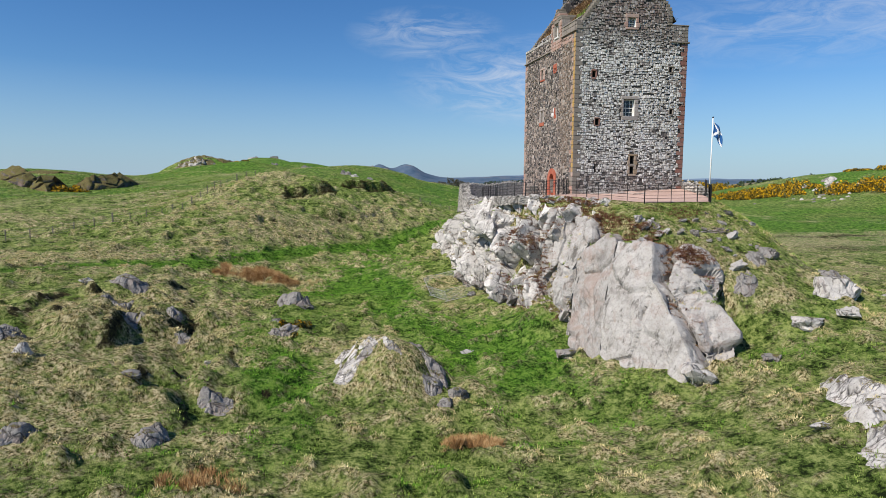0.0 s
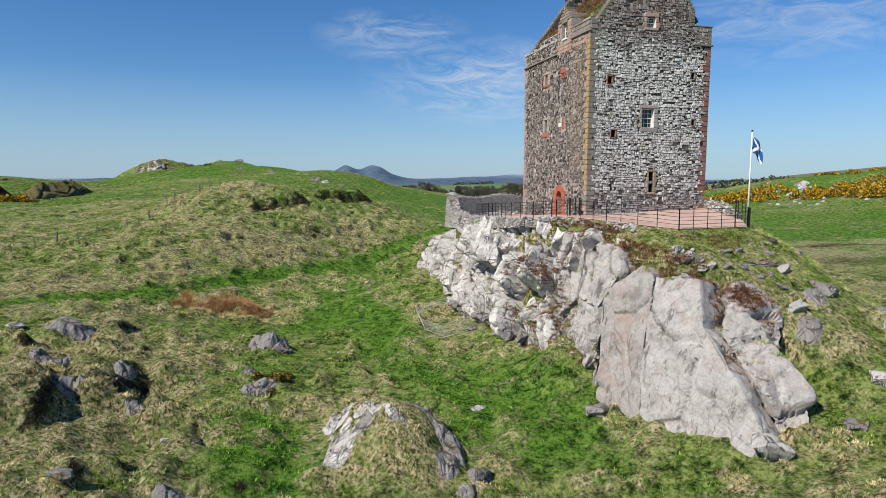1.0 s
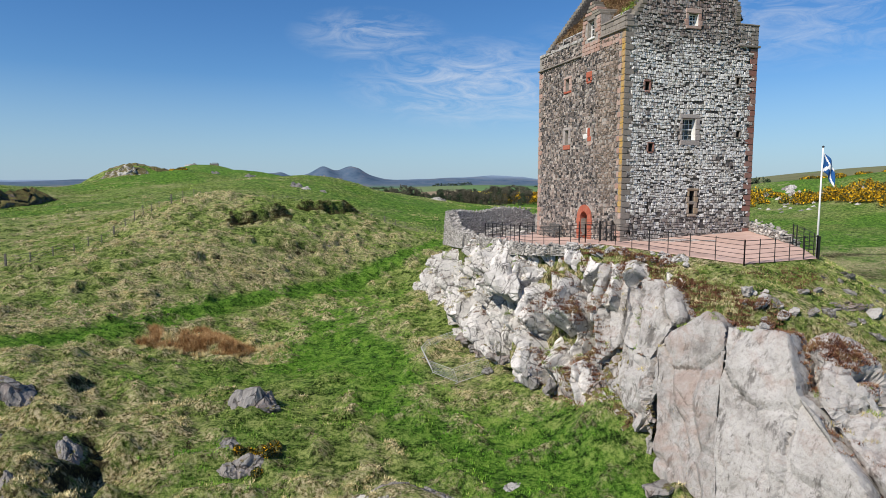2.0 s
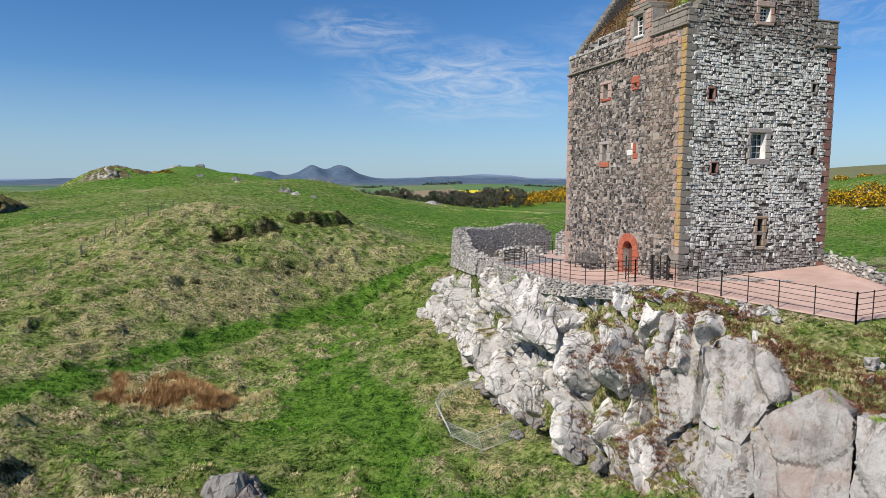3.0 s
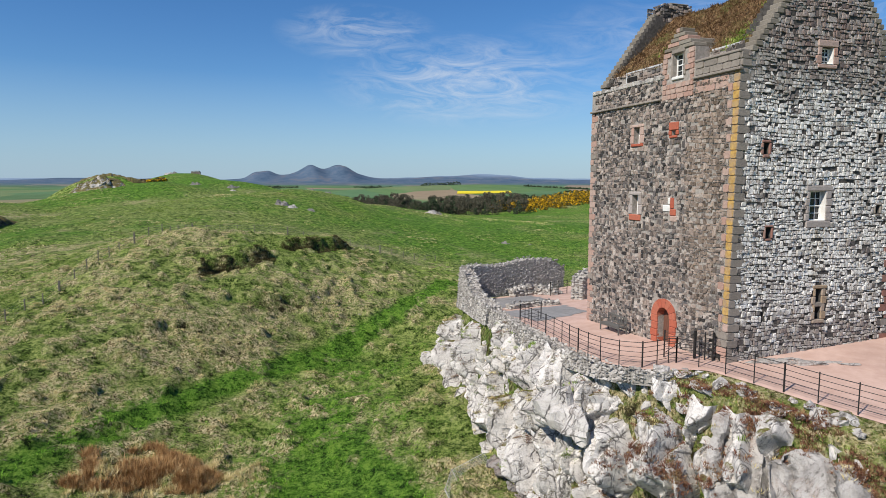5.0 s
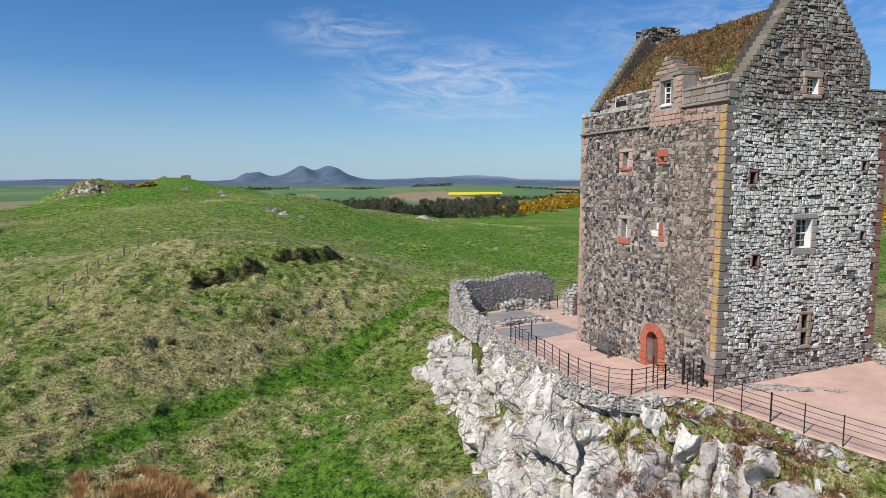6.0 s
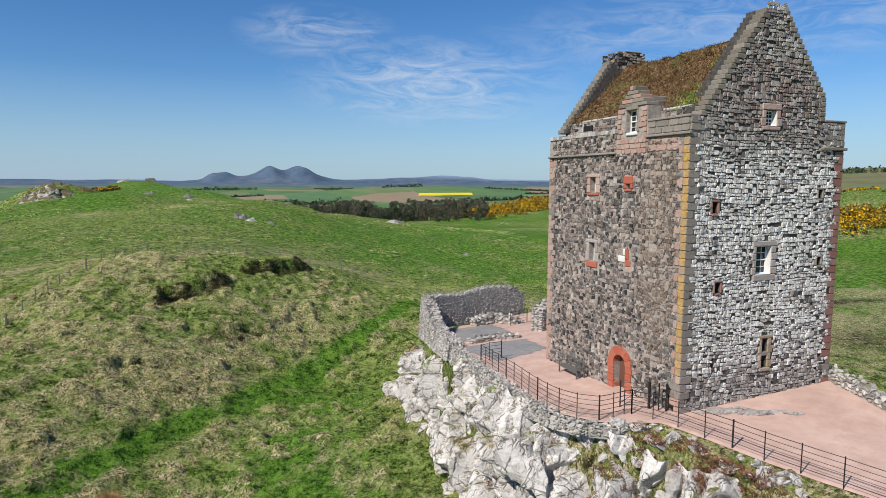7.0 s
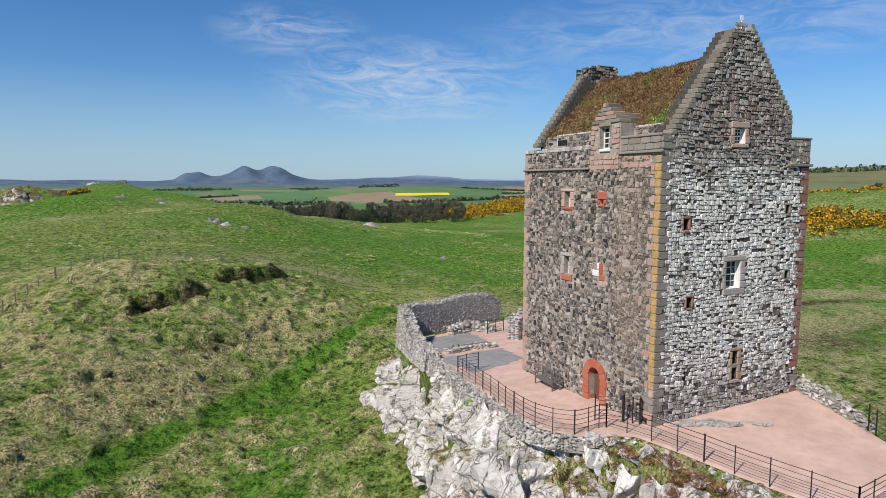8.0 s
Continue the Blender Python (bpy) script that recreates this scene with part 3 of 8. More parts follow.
    z = z + 40 * np.exp(-(((x - 1500) / 700) ** 2 + ((y - 4100) / 260) ** 2)) * (0.75 + 0.5 * vnoise(x, y, 420, 71, 3)) + mound(x, y, 655, 1700, 9, 150) + mound(x, y, 380, 1750, 12, 120)
    z = z + smooth(r, 1500, 4500) * (12 * vnoise(x, y, 700, 5, 3) + 6)
    z = z + smooth(r, 120, 600) * 1.2 * vnoise(x, y, 110, 9, 3)
    return z


def hummocks(x, y):
    """Broken turf on the rocky ridge: flat tops that end in steep little banks; also the banks that fall away from the
    sun.
    """
    where = np.exp(-(((x + 31) / 6.5) ** 2 + ((y + 6) / 10) ** 2) ** 2) + 0.7 * np.exp(-(((x + 25) / 4) ** 2 + ((y + 15) / 5) ** 2) ** 2) + 0.35 * np.exp(-(((x + 23) / 4) ** 2 + ((y - 33) / 9) ** 2))
    n = vnoise(x, y, 2.7, 141, 3)
    h = smooth(n, -0.24, 0.24)
    # positive where the turf falls towards +x, the side in shade
    drop = vnoise(x - 0.35, y, 2.7, 141, 3) - vnoise(x + 0.35, y, 2.7, 141, 3)
    bank = smooth(h, 0.1, 0.4) * smooth(h, 0.95, 0.6) * smooth(drop, 0.05, 0.25)
    return np.minimum(where, 1) * (h - 0.5 + 0.55 * vnoise(x, y, 1.3, 143, 2)), np.minimum(where, 1) * bank


# turf banks on the hillside, each from one end to the other: height, and how far the lip runs back
SCARS = [((-25.0, 45.2), (-16.8, 50.9), 1.05, 3.5), ((-15.6, 54.6), (-6.6, 59.8), 1.2, 3.0), ((-20.5, 39.6), (-12.5, 43.2), 0.6, 3.0), ((-29.5, 30.5), (-21.0, 35.0), 0.45, 3.0)]


def ground_z(x, y):
    """Height of the ground: the open land, and the crag rising from it."""
    x, y = np.asarray(x, float), np.asarray(y, float)
    low = base_z(x, y)
    low = low + 0.28 * vnoise(x, y, 7.0, 3, 3) * smooth(np.hypot(x + 10, y - 15), 400, 40)
    far_off = np.hypot(x + 10, y - 15)
    low = low + 0.75 * vnoise(x, y, 17, 49, 3) * smooth(far_off, 48, 90) * smooth(far_off, 420, 160)
    low = low + 0.32 * vnoise(x, y, 1.7, 21, 3) * (0.5 + 0.5 * smooth(vnoise(x, y, 16, 8, 2), -0.4, 0.5)) * smooth(np.hypot(x + 10, y - 15), 160, 50)
    low = low + 0.75 * np.maximum(vnoise(x, y, 1.1, 27, 2) - 0.02, 0) * smooth(np.hypot(x + 12, y - 10), 75, 40)
    low = low + 0.95 * hummocks(x, y)[0]
    # turf scars: the slope breaks off in a low bank
    near = np.any((x > -72) & (x < 24) & (y > -10) & (y < 90))
    edge = 1.1 * vnoise(x, y, 2.6, 37, 3) + 0.5 * vnoise(x, y, 0.8, 38, 2) if near else 0.0
    for (ax, ay), (bx, by), h, back in SCARS if near else ():
        l = math.hypot(bx - ax, by - ay)
        u, v = ((x - ax) * (bx - ax) + (y - ay) * (by - ay)) / l, ((y - ay) * (bx - ax) - (x - ax) * (by - ay)) / l
        along_it = smooth(u, -0.8, 0.25 * l) * smooth(u, l + 0.6, 0.8 * l)
        low = low + h * along_it * np.where(v + edge > 0, np.exp(-np.maximum(v, 0) / back), 0) * smooth(v + edge, -0.05, 0.35)
        low = low - 0.35 * h * along_it * np.exp(-((v + edge + 0.7) / 0.8) ** 2)
    # treads worn by sheep across the steeper slopes
    low = low if not near else low + 0.11 * np.sin(7.4 * low + 2.6 * vnoise(x, y, 9, 45, 3)) * smooth(np.hypot(x + 24, y - 42), 42, 22) * smooth(vnoise(x, y, 11, 47, 2), -0.35, 0.2)
    dt, dr = poly_dist(x, y, TERRACE), poly_dist(x, y, RIM)
    top = terrace_z(x, y) - 0.42 * np.clip(dt, 0, 30) + 0.12 * vnoise(x, y, 1.6, 31, 3) * smooth(dt, 0.2, 1.5)
    wide = 1.7 + 5.2 * smooth(x, 0.8, 6) + 2.5 * smooth(-y, 4, 10) * smooth(x, 1, 5)
    k = 1 - smooth(dr, -0.2, wide)
    return low + (np.maximum(top, low) - low) * k


def lines(lo, hi, step, far, grow=1.06):
    mid = list(np.arange(lo, hi + step / 2, step))
    out, s = [], step
    a, b = mid[0], mid[-1]
    left, right = [], []
    while b < far or a > -far:
        s *= grow
        a, b = a - s, b + s
        left.append(a)
        right.append(b)
    return np.array(left[::-1] + mid + right)


def build_ground():
    xs, ys = lines(-42, 14, 0.28, 4700, 1.035), lines(-33, 66, 0.28, 4700, 1.035)
    X, Y = np.meshgrid(xs, ys)
    Z = ground_z(X, Y)
    nx, ny = len(xs), len(ys)
    co = np.stack([X, Y, Z], -1).reshape(-1, 3)
    i = np.arange(nx * ny).reshape(ny, nx)
    quads = np.stack([i[:-1, :-1], i[:-1, 1:], i[1:, 1:], i[1:, :-1]], -1).reshape(-1, 4)
    me = bpy.data.meshes.new("ground")
    me.vertices.add(len(co))
    me.vertices.foreach_set("co", co.ravel())
    me.loops.add(quads.size)
    me.loops.foreach_set("vertex_index", quads.ravel())
    me.polygons.add(len(quads))
    me.polygons.foreach_set("loop_start", np.arange(0, quads.size, 4))
    me.polygons.foreach_set("loop_total", np.full(len(quads), 4))
    me.update(calc_edges=True)
    me.shade_smooth()
    # plant cover: r dry grass, g bare earth and painted bank shade, b lush grass
    x, y, z = co.T
    cov = np.zeros((len(co), 4), np.float32)
    cov[:, 0], cov[:, 1], cov[:, 2] = cover(x, y, z)
    a = me.color_attributes.new("cover", "FLOAT_COLOR", "POINT")
    a.data.foreach_set("color", cov.ravel())
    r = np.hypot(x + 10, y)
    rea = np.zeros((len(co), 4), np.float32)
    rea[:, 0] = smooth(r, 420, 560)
    # g: how strongly distance haze is painted on, most at the outer rim
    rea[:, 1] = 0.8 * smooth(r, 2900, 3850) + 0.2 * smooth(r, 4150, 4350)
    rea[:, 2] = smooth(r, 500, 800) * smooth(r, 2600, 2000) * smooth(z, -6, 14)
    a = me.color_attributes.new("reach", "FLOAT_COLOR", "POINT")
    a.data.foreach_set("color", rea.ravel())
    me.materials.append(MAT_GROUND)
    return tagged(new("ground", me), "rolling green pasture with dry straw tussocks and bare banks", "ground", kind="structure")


def line_dist(x, y, pts):
    """Distance to an open line of points over arrays."""
    best = np.full(np.shape(x), 1e9)
    for (ax, ay), (bx, by) in zip(pts, pts[1:]):
        dx, dy = bx - ax, by - ay
        t = np.clip(((x - ax) * dx + (y - ay) * dy) / (dx * dx + dy * dy), 0, 1)
        best = np.minimum(best, np.hypot(x - ax - t * dx, y - ay - t * dy))
    return best


WAY = [(-42, 4), (-33, 12.5), (-28.2, 19.9), (-23.4, 24.7), (-17.3, 29.8), (-8.5, 39.2), (-0.5, 46), (5, 54)]
BELT = [(-38, 15), (-32.4, 19.5), (-27.3, 23.5), (-22.7, 31), (-19, 37), (-11, 43)]


def cover(x, y, z):
    """Dry grass, bare earth with shade painted on some banks, and lush grass over the land."""
    lobe = lambda cx, cy, a, b: np.exp(-(((x - cx) / a) ** 2 + ((y - cy) / b) ** 2))
    wob = 0.9 * vnoise(x, y, 5, 63, 2)
    away = np.hypot(x + 10, y - 15)
    straw = 0.40 + 0.50 * vnoise(x, y, 8, 51, 3) + 0.22 * vnoise(x, y, 2.6, 53, 2) + 0.50 * np.exp(-((line_dist(x, y, BELT) + wob) / 3.2) ** 2) + 0.45 * np.exp(-((line_dist(x, y, [(-38, 26), (-35.9, 30.3), (-35, 38.6), (-32, 48.3)]) + 0.4 * wob) / 0.9) ** 2)
    straw = straw + 0.42 * lobe(-11.2, 17, 2.6, 6) + 0.25 * lobe(-9, 6, 3, 6) + 0.34 * lobe(-31, -7, 7, 11) + 0.45 * lobe(-16.3, -12.6, 2.6, 3.2) + 0.12 * lobe(5, -21, 8, 5) + 0.4 * lobe(0, 53.5, 2.5, 2) + 0.45 * lobe(-21.6, 13.4, 2.2, 1.8) + 0.42 * lobe(-25, 33, 7, 5) + 0.40 * lobe(-26, 15, 6, 4) + 0.3 * lobe(-22.5, 21.5, 1.8, 1.2)
    tuss = vnoise(x, y, 1.1, 27, 2) * smooth(away, 90, 50)
    straw = straw + 0.45 * tuss
    dr = poly_dist(x, y, RIM)
    way = np.exp(-((line_dist(x, y, WAY) + 0.35 * wob) / 1.15) ** 2)
    lush = 0.20 + 0.70 * way + 0.42 * lobe(-10, 31.5, 5, 6) + 0.42 * lobe(-15.5, 19, 3.6, 8) + 0.3 * lobe(-19, 14, 4, 4) + 0.45 * lobe(-13, 6, 3, 9) + 0.68 * lobe(-9, -10, 5.5, 8) + 0.62 * lobe(-21.8, -13, 2.6, 8) + 0.3 * lobe(-8, -22, 9, 4) + 0.22 * lobe(8, -20, 9, 6) + 0.12 * lobe(-22, 8, 7, 5) + 0.3 * lobe(-26, 4, 4, 6) + 0.36 * vnoise(x, y, 9, 77, 3) + (0.32 + 0.5 * vnoise(x, y, 34, 83, 3)) * smooth(away, 56, 90)
    straw = straw - 0.62 * np.clip(lush - 0.2, 0, 1) + 0.30 * lobe(-31, -9, 6, 10) - (0.10 - 0.45 * vnoise(x, y, 21, 85, 3)) * smooth(away, 55, 120)
    earth = 0.25 * lobe(-22, 30, 6, 1.5) + 0.22 * np.exp(-((line_dist(x, y, BELT) - 1 + wob) / 2.2) ** 2) + 0.6 * lobe(88, 32, 34, 5) + 0.55 * lobe(54, 27, 8, 5) + 0.4 * lobe(-60, 122, 14, 5)
    for (ax, ay), (bx, by), h, lip in SCARS:
        l = math.hypot(bx - ax, by - ay)
        u, v = ((x - ax) * (bx - ax) + (y - ay) * (by - ay)) / l, ((y - ay) * (bx - ax) - (x - ax) * (by - ay)) / l
        edge = 1.1 * vnoise(x, y, 2.6, 37, 3) + 0.5 * vnoise(x, y, 0.8, 38, 2)
        earth = earth + 0.62 * h * smooth(u, -0.6, 0.2 * l) * smooth(u, l + 0.4, 0.85 * l) * np.exp(-((v + edge + 0.25) / (0.45 + 0.2 * h)) ** 2)
    straw = straw + 0.9 * lobe(58, 36, 26, 9) + 0.6 * lobe(95, 52, 30, 10)
    earth = earth + 0.75 * lobe(72, 46, 26, 3)
    h, bank = hummocks(x, y)
    # hummock banks on the sunless side darkened: shade put in as earth colour
    earth = earth + 1.3 * bank + 0.42 * lobe(-31, -8, 6, 10)
    earth = earth + 0.5 * smooth(dr, 3.2, 1.0) * smooth(dr, -0.6, 0.4) * smooth(x, 6, 2)
    return np.clip(straw, 0, 1.2), np.clip(earth, 0, 1), np.clip(lush, 0, 1)


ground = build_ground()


def nearest(x, y, poly):
    """The closest point of a closed outline."""
    best = None
    for (ax, ay), (bx, by) in zip(poly, poly[1:] + poly[:1]):
        dx, dy = bx - ax, by - ay
        t = min(1, max(0, ((x - ax) * dx + (y - ay) * dy) / (dx * dx + dy * dy)))
        d = math.hypot(x - ax - t * dx, y - ay - t * dy)
        if best is None or d < best[0]:
            best = (d, ax + t * dx, ay + t * dy)
    return best[1], best[2]


def build_terrace():
    """Gravel round the tower, a sheet laid on the levelled crag."""
    xs, ys = np.arange(-4.7, 10.9, 0.3), np.arange(-8.8, 29.8, 0.3)
    index, verts, faces = {}, [], []
    X, Y = np.meshgrid(xs, ys)
    D = poly_dist(X, Y, TERRACE)
    for j in range(len(ys) - 1):
        for i in range(len(xs) - 1):
            if D[j:j + 2, i:i + 2].min() < 0.0:
                q = []
                for jj, ii in ((j, i), (j, i + 1), (j + 1, i + 1), (j + 1, i)):
                    if (jj, ii) not in index:
                        index[(jj, ii)] = len(verts)
                        px, py = nearest(xs[ii], ys[jj], TERRACE) if D[jj, ii] > 0 else (xs[ii], ys[jj])
                        verts.append((px, py, float(terrace_z(px, py)) + (0.05 if D[jj, ii] < 0 else 0.02)))
                    q.append(index[(jj, ii)])
                faces.append(tuple(q))
    me = mesh_from("terrace", verts, faces, False)
    me.materials.append(MAT_GRAVEL)
    return tagged(new("terrace", me), "pink gravel terrace levelled round the tower", "path", kind="structure")


build_terrace()

# ---------------------------------------------------------------- the tower
TW, TL = 9.7, 11.55                     # breadth of the gable, length of the door front
FOOT = -1.6
GABLE = Matrix(((1, 0, 0, 0), (0, 0, -1, 0), (0, 1, 0, 0), (0, 0, 0, 1)))                 # u along x, v up, w out of the gable
SOUTH = Matrix(((0, 0, -1, 0), (-1, 0, 0, 0), (0, 1, 0, 0), (0, 0, 0, 1)))                # u along -y, v up, w out of the door front
NORTH = Matrix(((0, 0, 1, TW), (1, 0, 0, 0), (0, 1, 0, 0), (0, 0, 0, 1)))
REAR = Matrix(((-1, 0, 0, TW), (0, 0, 1, TL), (0, 1, 0, 0), (0, 0, 0, 1)))
tower = thing("tower_house", "tall grey rubble stone tower house with crow-stepped gables on a crag", "tower")

STEP = 0.235


def gable_span(v):
    """The stepped outline of a gable at height v."""
    k = math.floor((v - 13.0) / STEP + 1e-6) * STEP
    if v < 13.0:
        return 0.0, TW
    if k > 4.9:
        return 4.9, 4.9
    lo = 0.55 + k * 0.74
    hi = 8.2 if k < 1.05 else 8.2 - (k - 1.05) * 0.74
    return lo, hi


def wall_core(rows, span, holes, depth):
    """Walling with the openings left out, as one closed body on a grid of its edges."""
    vs = sorted(set([round(r, 4) for r in rows] + [round(h, 4) for q in holes for h in (q[1], q[3])]))
    us = set(round(h, 4) for q in holes for h in (q[0], q[2]))
    for a, b in zip(vs, vs[1:]):
        us.update(round(e, 4) for e in span((a + b) / 2))
    us = sorted(us)

    def full(i, j):
        if not (0 <= i < len(us) - 1 and 0 <= j < len(vs) - 1):
            return False
        u, v = (us[i] + us[i + 1]) / 2, (vs[j] + vs[j + 1]) / 2
        lo, hi = span(v)
        return lo < u < hi and not any(q[0] < u < q[2] and q[1] < v < q[3] for q in holes)

    acc, index = Acc(), {}

    def at(i, j, w):
        if (i, j, w) not in index:
            index[i, j, w] = len(acc.v)
            acc.v.append(Vector((us[i], vs[j], -depth * w)))
        return index[i, j, w]

    for j in range(len(vs) - 1):
        for i in range(len(us) - 1):
            if not full(i, j):
                continue
            acc.f.append((at(i, j, 0), at(i + 1, j, 0), at(i + 1, j + 1, 0), at(i, j + 1, 0)))
            acc.f.append((at(i, j, 1), at(i, j + 1, 1), at(i + 1, j + 1, 1), at(i + 1, j, 1)))
            for di, dj, a, b in ((-1, 0, (i, j + 1), (i, j)), (1, 0, (i + 1, j), (i + 1, j + 1)), (0, -1, (i, j), (i + 1, j)), (0, 1, (i + 1, j + 1), (i, j + 1))):
                if not full(i + di, j + dj):
                    acc.f.append((at(*a, 0), at(*a, 1), at(*b, 1), at(*b, 0)))
    return acc


def clip(poly, nx, ny, d):
    """The part of a convex outline where nx * x + ny * y <= d."""
    out = []
    for (ax, ay), (bx, by) in zip(poly, poly[1:] + poly[:1]):
        da, db = nx * ax + ny * ay - d, nx * bx + ny * by - d
        if da <= 0:
            out.append((ax, ay))
        if (da < 0 < db) or (db < 0 < da):
            t = da / (da - db)
            out.append((ax + t * (bx - ax), ay + t * (by - ay)))
    return out


def rubble(u0, u1, v0, v1, du, dv, keep, seed, gap=0.022, proud=(0.03, 0.085), wave=0.05):
    """Rubble brought to rough courses: bed joints that wander, stones of many widths, some of two thin ones bedded together.
    keep(poly) says which stay."""
    rng = random.Random(seed)
    out = []
    beds, v = [v0], v0
    while v < v1:
        v += dv * rng.choice((0.7, 0.85, 1.0, 1.15, 1.35))
        beds.append(v)
    bed = lambda j, u: beds[j] + 2.2 * wave * noise.noise(Vector((u * 0.45, beds[j] * 0.35, seed + 0.7))) + wave * noise.noise(Vector((u * 1.1, j * 3.7 + seed, 0.3))) + 0.6 * wave * noise.noise(Vector((u * 3.3, j * 5.1, seed)))
    taken, coming = [], []
    for j in range(len(beds) - 1):
        taken, coming = coming, []
        u = u0 - rng.uniform(0, du)
        lean = 0.0
        while u < u1:
            w = du * rng.choice((0.55, 0.75, 0.9, 1.0, 1.1, 1.35))
            inside = [e for e in taken if e[0] <= u + 0.04 < e[1]]
            if inside:
                u, lean = inside[0][1], inside[0][2]
                continue
            ahead = [e for e in taken if u < e[0] < u + 1.3 * w]
            nxt = rng.uniform(-0.03, 0.03)
            if ahead:
                w, nxt = ahead[0][0] - u, ahead[0][3]
            a0, a1, b0, b1 = u - lean, u + lean, u + w - nxt, u + w + nxt
            levels = [0.0, 1.0]
            if 0.85 * du < w < 1.5 * du and j + 2 < len(beds) and rng.random() < 0.26:
                levels = [0.0, rng.choice((1.3, 1.45, 1.6))]
                coming.append((u, u + w, nxt, lean))
            elif w > 0.8 * du and beds[j + 1] - beds[j] > 0.95 * dv and rng.random() < 0.08:
                levels = [0.0, rng.uniform(0.38, 0.62), 1.0]
            for lo, hi in zip(levels, levels[1:]):
                at = lambda x0, x1, k: (x0 + (x1 - x0) * k, bed(j, x0 + (x1 - x0) * k) * (1 - k) + bed(j + 1, x0 + (x1 - x0) * k) * k)
                p, q, r, s = at(a0, a1, lo), at(b0, b1, lo), at(b0, b1, hi), at(a0, a1, hi)
                m0, m1 = ((p[0] + q[0]) / 2 + rng.uniform(-0.04, 0.04), (p[1] + q[1]) / 2 - rng.uniform(-0.01, 0.015)), ((r[0] + s[0]) / 2 + rng.uniform(-0.04, 0.04), (r[1] + s[1]) / 2 + rng.uniform(-0.01, 0.015))
                cx, cy = (p[0] + q[0] + r[0] + s[0]) / 4, (p[1] + q[1] + r[1] + s[1]) / 4
                cut = gap * rng.uniform(0.3, 0.85)
                jig = lambda e: (e[0] + math.copysign(min(cut + rng.uniform(-0.010, 0.026), abs(cx - e[0]) * 0.5), cx - e[0]), e[1] + math.copysign(min(cut * 0.8 + rng.uniform(-0.010, 0.024), abs(cy - e[1]) * 0.5), cy - e[1]))
                poly = clip(clip([jig(p), jig(m0), jig(q), jig(r), jig(m1), jig(s)], 1, 0, u1), -1, 0, -u0)
                if len(poly) >= 3 and keep(poly):
                    out.append((poly, rng.uniform(*proud), rng.uniform(-0.09, 0.09), rng.uniform(-0.12, 0.12)))
            u, lean = u + w, nxt
    return out


def stone_geo(poly, proud, tu, tv, w0=-0.012, soft=0.11):
    """A face stone: back outline, shoulder and a slightly tilted, smaller front."""
    poly = [(a[0] + (b[0] - a[0]) * k, a[1] + (b[1] - a[1]) * k) for a, b in zip(poly, poly[1:] + poly[:1]) for k in (0.13, 0.87)]   # corners worn round
    n = len(poly)
    cx, cy = sum(p[0] for p in poly) / n, sum(p[1] for p in poly) / n
    vs = [(x, y, w0) for x, y in poly]
    vs += [(x + (cx - x) * 0.05, y + (cy - y) * 0.05, proud * 0.55) for x, y in poly]
    vs += [(x + (cx - x) * soft, y + (cy - y) * soft, proud + (x - cx) * tu + (y - cy) * tv) for x, y in poly]
    fs = [(k, (k + 1) % n, n + (k + 1) % n, n + k) for k in range(n)] + [(n + k, n + (k + 1) % n, 2 * n + (k + 1) % n, 2 * n + k) for k in range(n)] + [tuple(range(2 * n, 3 * n))]
    return vs, fs


def misses(poly, boxes, pad=0.02):
    xs, ys = [p[0] for p in poly], [p[1] for p in poly]
    cx, cy = sum(xs) / len(xs), sum(ys) / len(ys)
    for a, b, c, d in boxes:
        if min(xs) < c - pad and max(xs) > a + pad and min(ys) < d - pad and max(ys) > b + pad:
            return False
    return True


LOOSE = []                               # face stones kept for the end of the file: name, mesh, material, parent


def face_wall(wall, name, stones, material, choose):
    """Lays face stones on a wall: those in the chosen stretch singly, the rest as one part."""
    rest = Acc()
    few = 0
    for poly, pr, tu, tv in stones:
        vs, fs = stone_geo(poly, pr, tu, tv)
        cx, cy = poly[0]
        if few < 280 and choose(cx, cy):
            few += 1
            LOOSE.append((vs, fs, material, wall))
        else:
            rest.add([Vector(v) for v in vs], fs)
    ob = part(name, rest.mesh(name), material, wall)
    tagged(ob, kind="stuff")


# openings as u0, v0, u1, v1 in each wall's own measure
BIG, TOPWIN = (4.22, 5.76, 5.16, 7.10), (4.38, 12.68, 5.04, 13.42)
SLITS = [(1.44, 8.70, 1.72, 9.20), (1.80, 5.02, 2.10, 5.52), (8.12, 9.32, 8.36, 9.74), (8.30, 6.02, 8.54, 6.42), (4.93, 1.98, 5.27, 2.62), (4.93, 1.18, 5.27, 1.76), (1.83, 1.30, 1.93, 2.05)]
GHOLES = [BIG, TOPWIN] + SLITS
GSURR = [(3.95, 5.45, 5.58, 7.36), (4.05, 12.5, 5.38, 13.72), (1.30, 8.55, 1.86, 9.32), (1.68, 4.92, 2.22, 5.62), (7.98, 9.2, 8.5, 9.86), (8.16, 5.92, 8.68, 6.52), (4.70, 1.0, 5.60, 2.78), (1.76, 1.25, 2.0, 2.10)]

gable_wall = part("gable_wall", wall_core([FOOT, 13.0] + [13.0 + STEP * k for k in range(1, 22)], gable_span, GHOLES, 1.1).mesh("gable_wall"), MAT_MORTAR_G, tower, "gable wall of pale limewashed rubble", GABLE)


def quoin_len(k):
    return 0.62 if k % 2 else 0.34


Q_H = 0.36


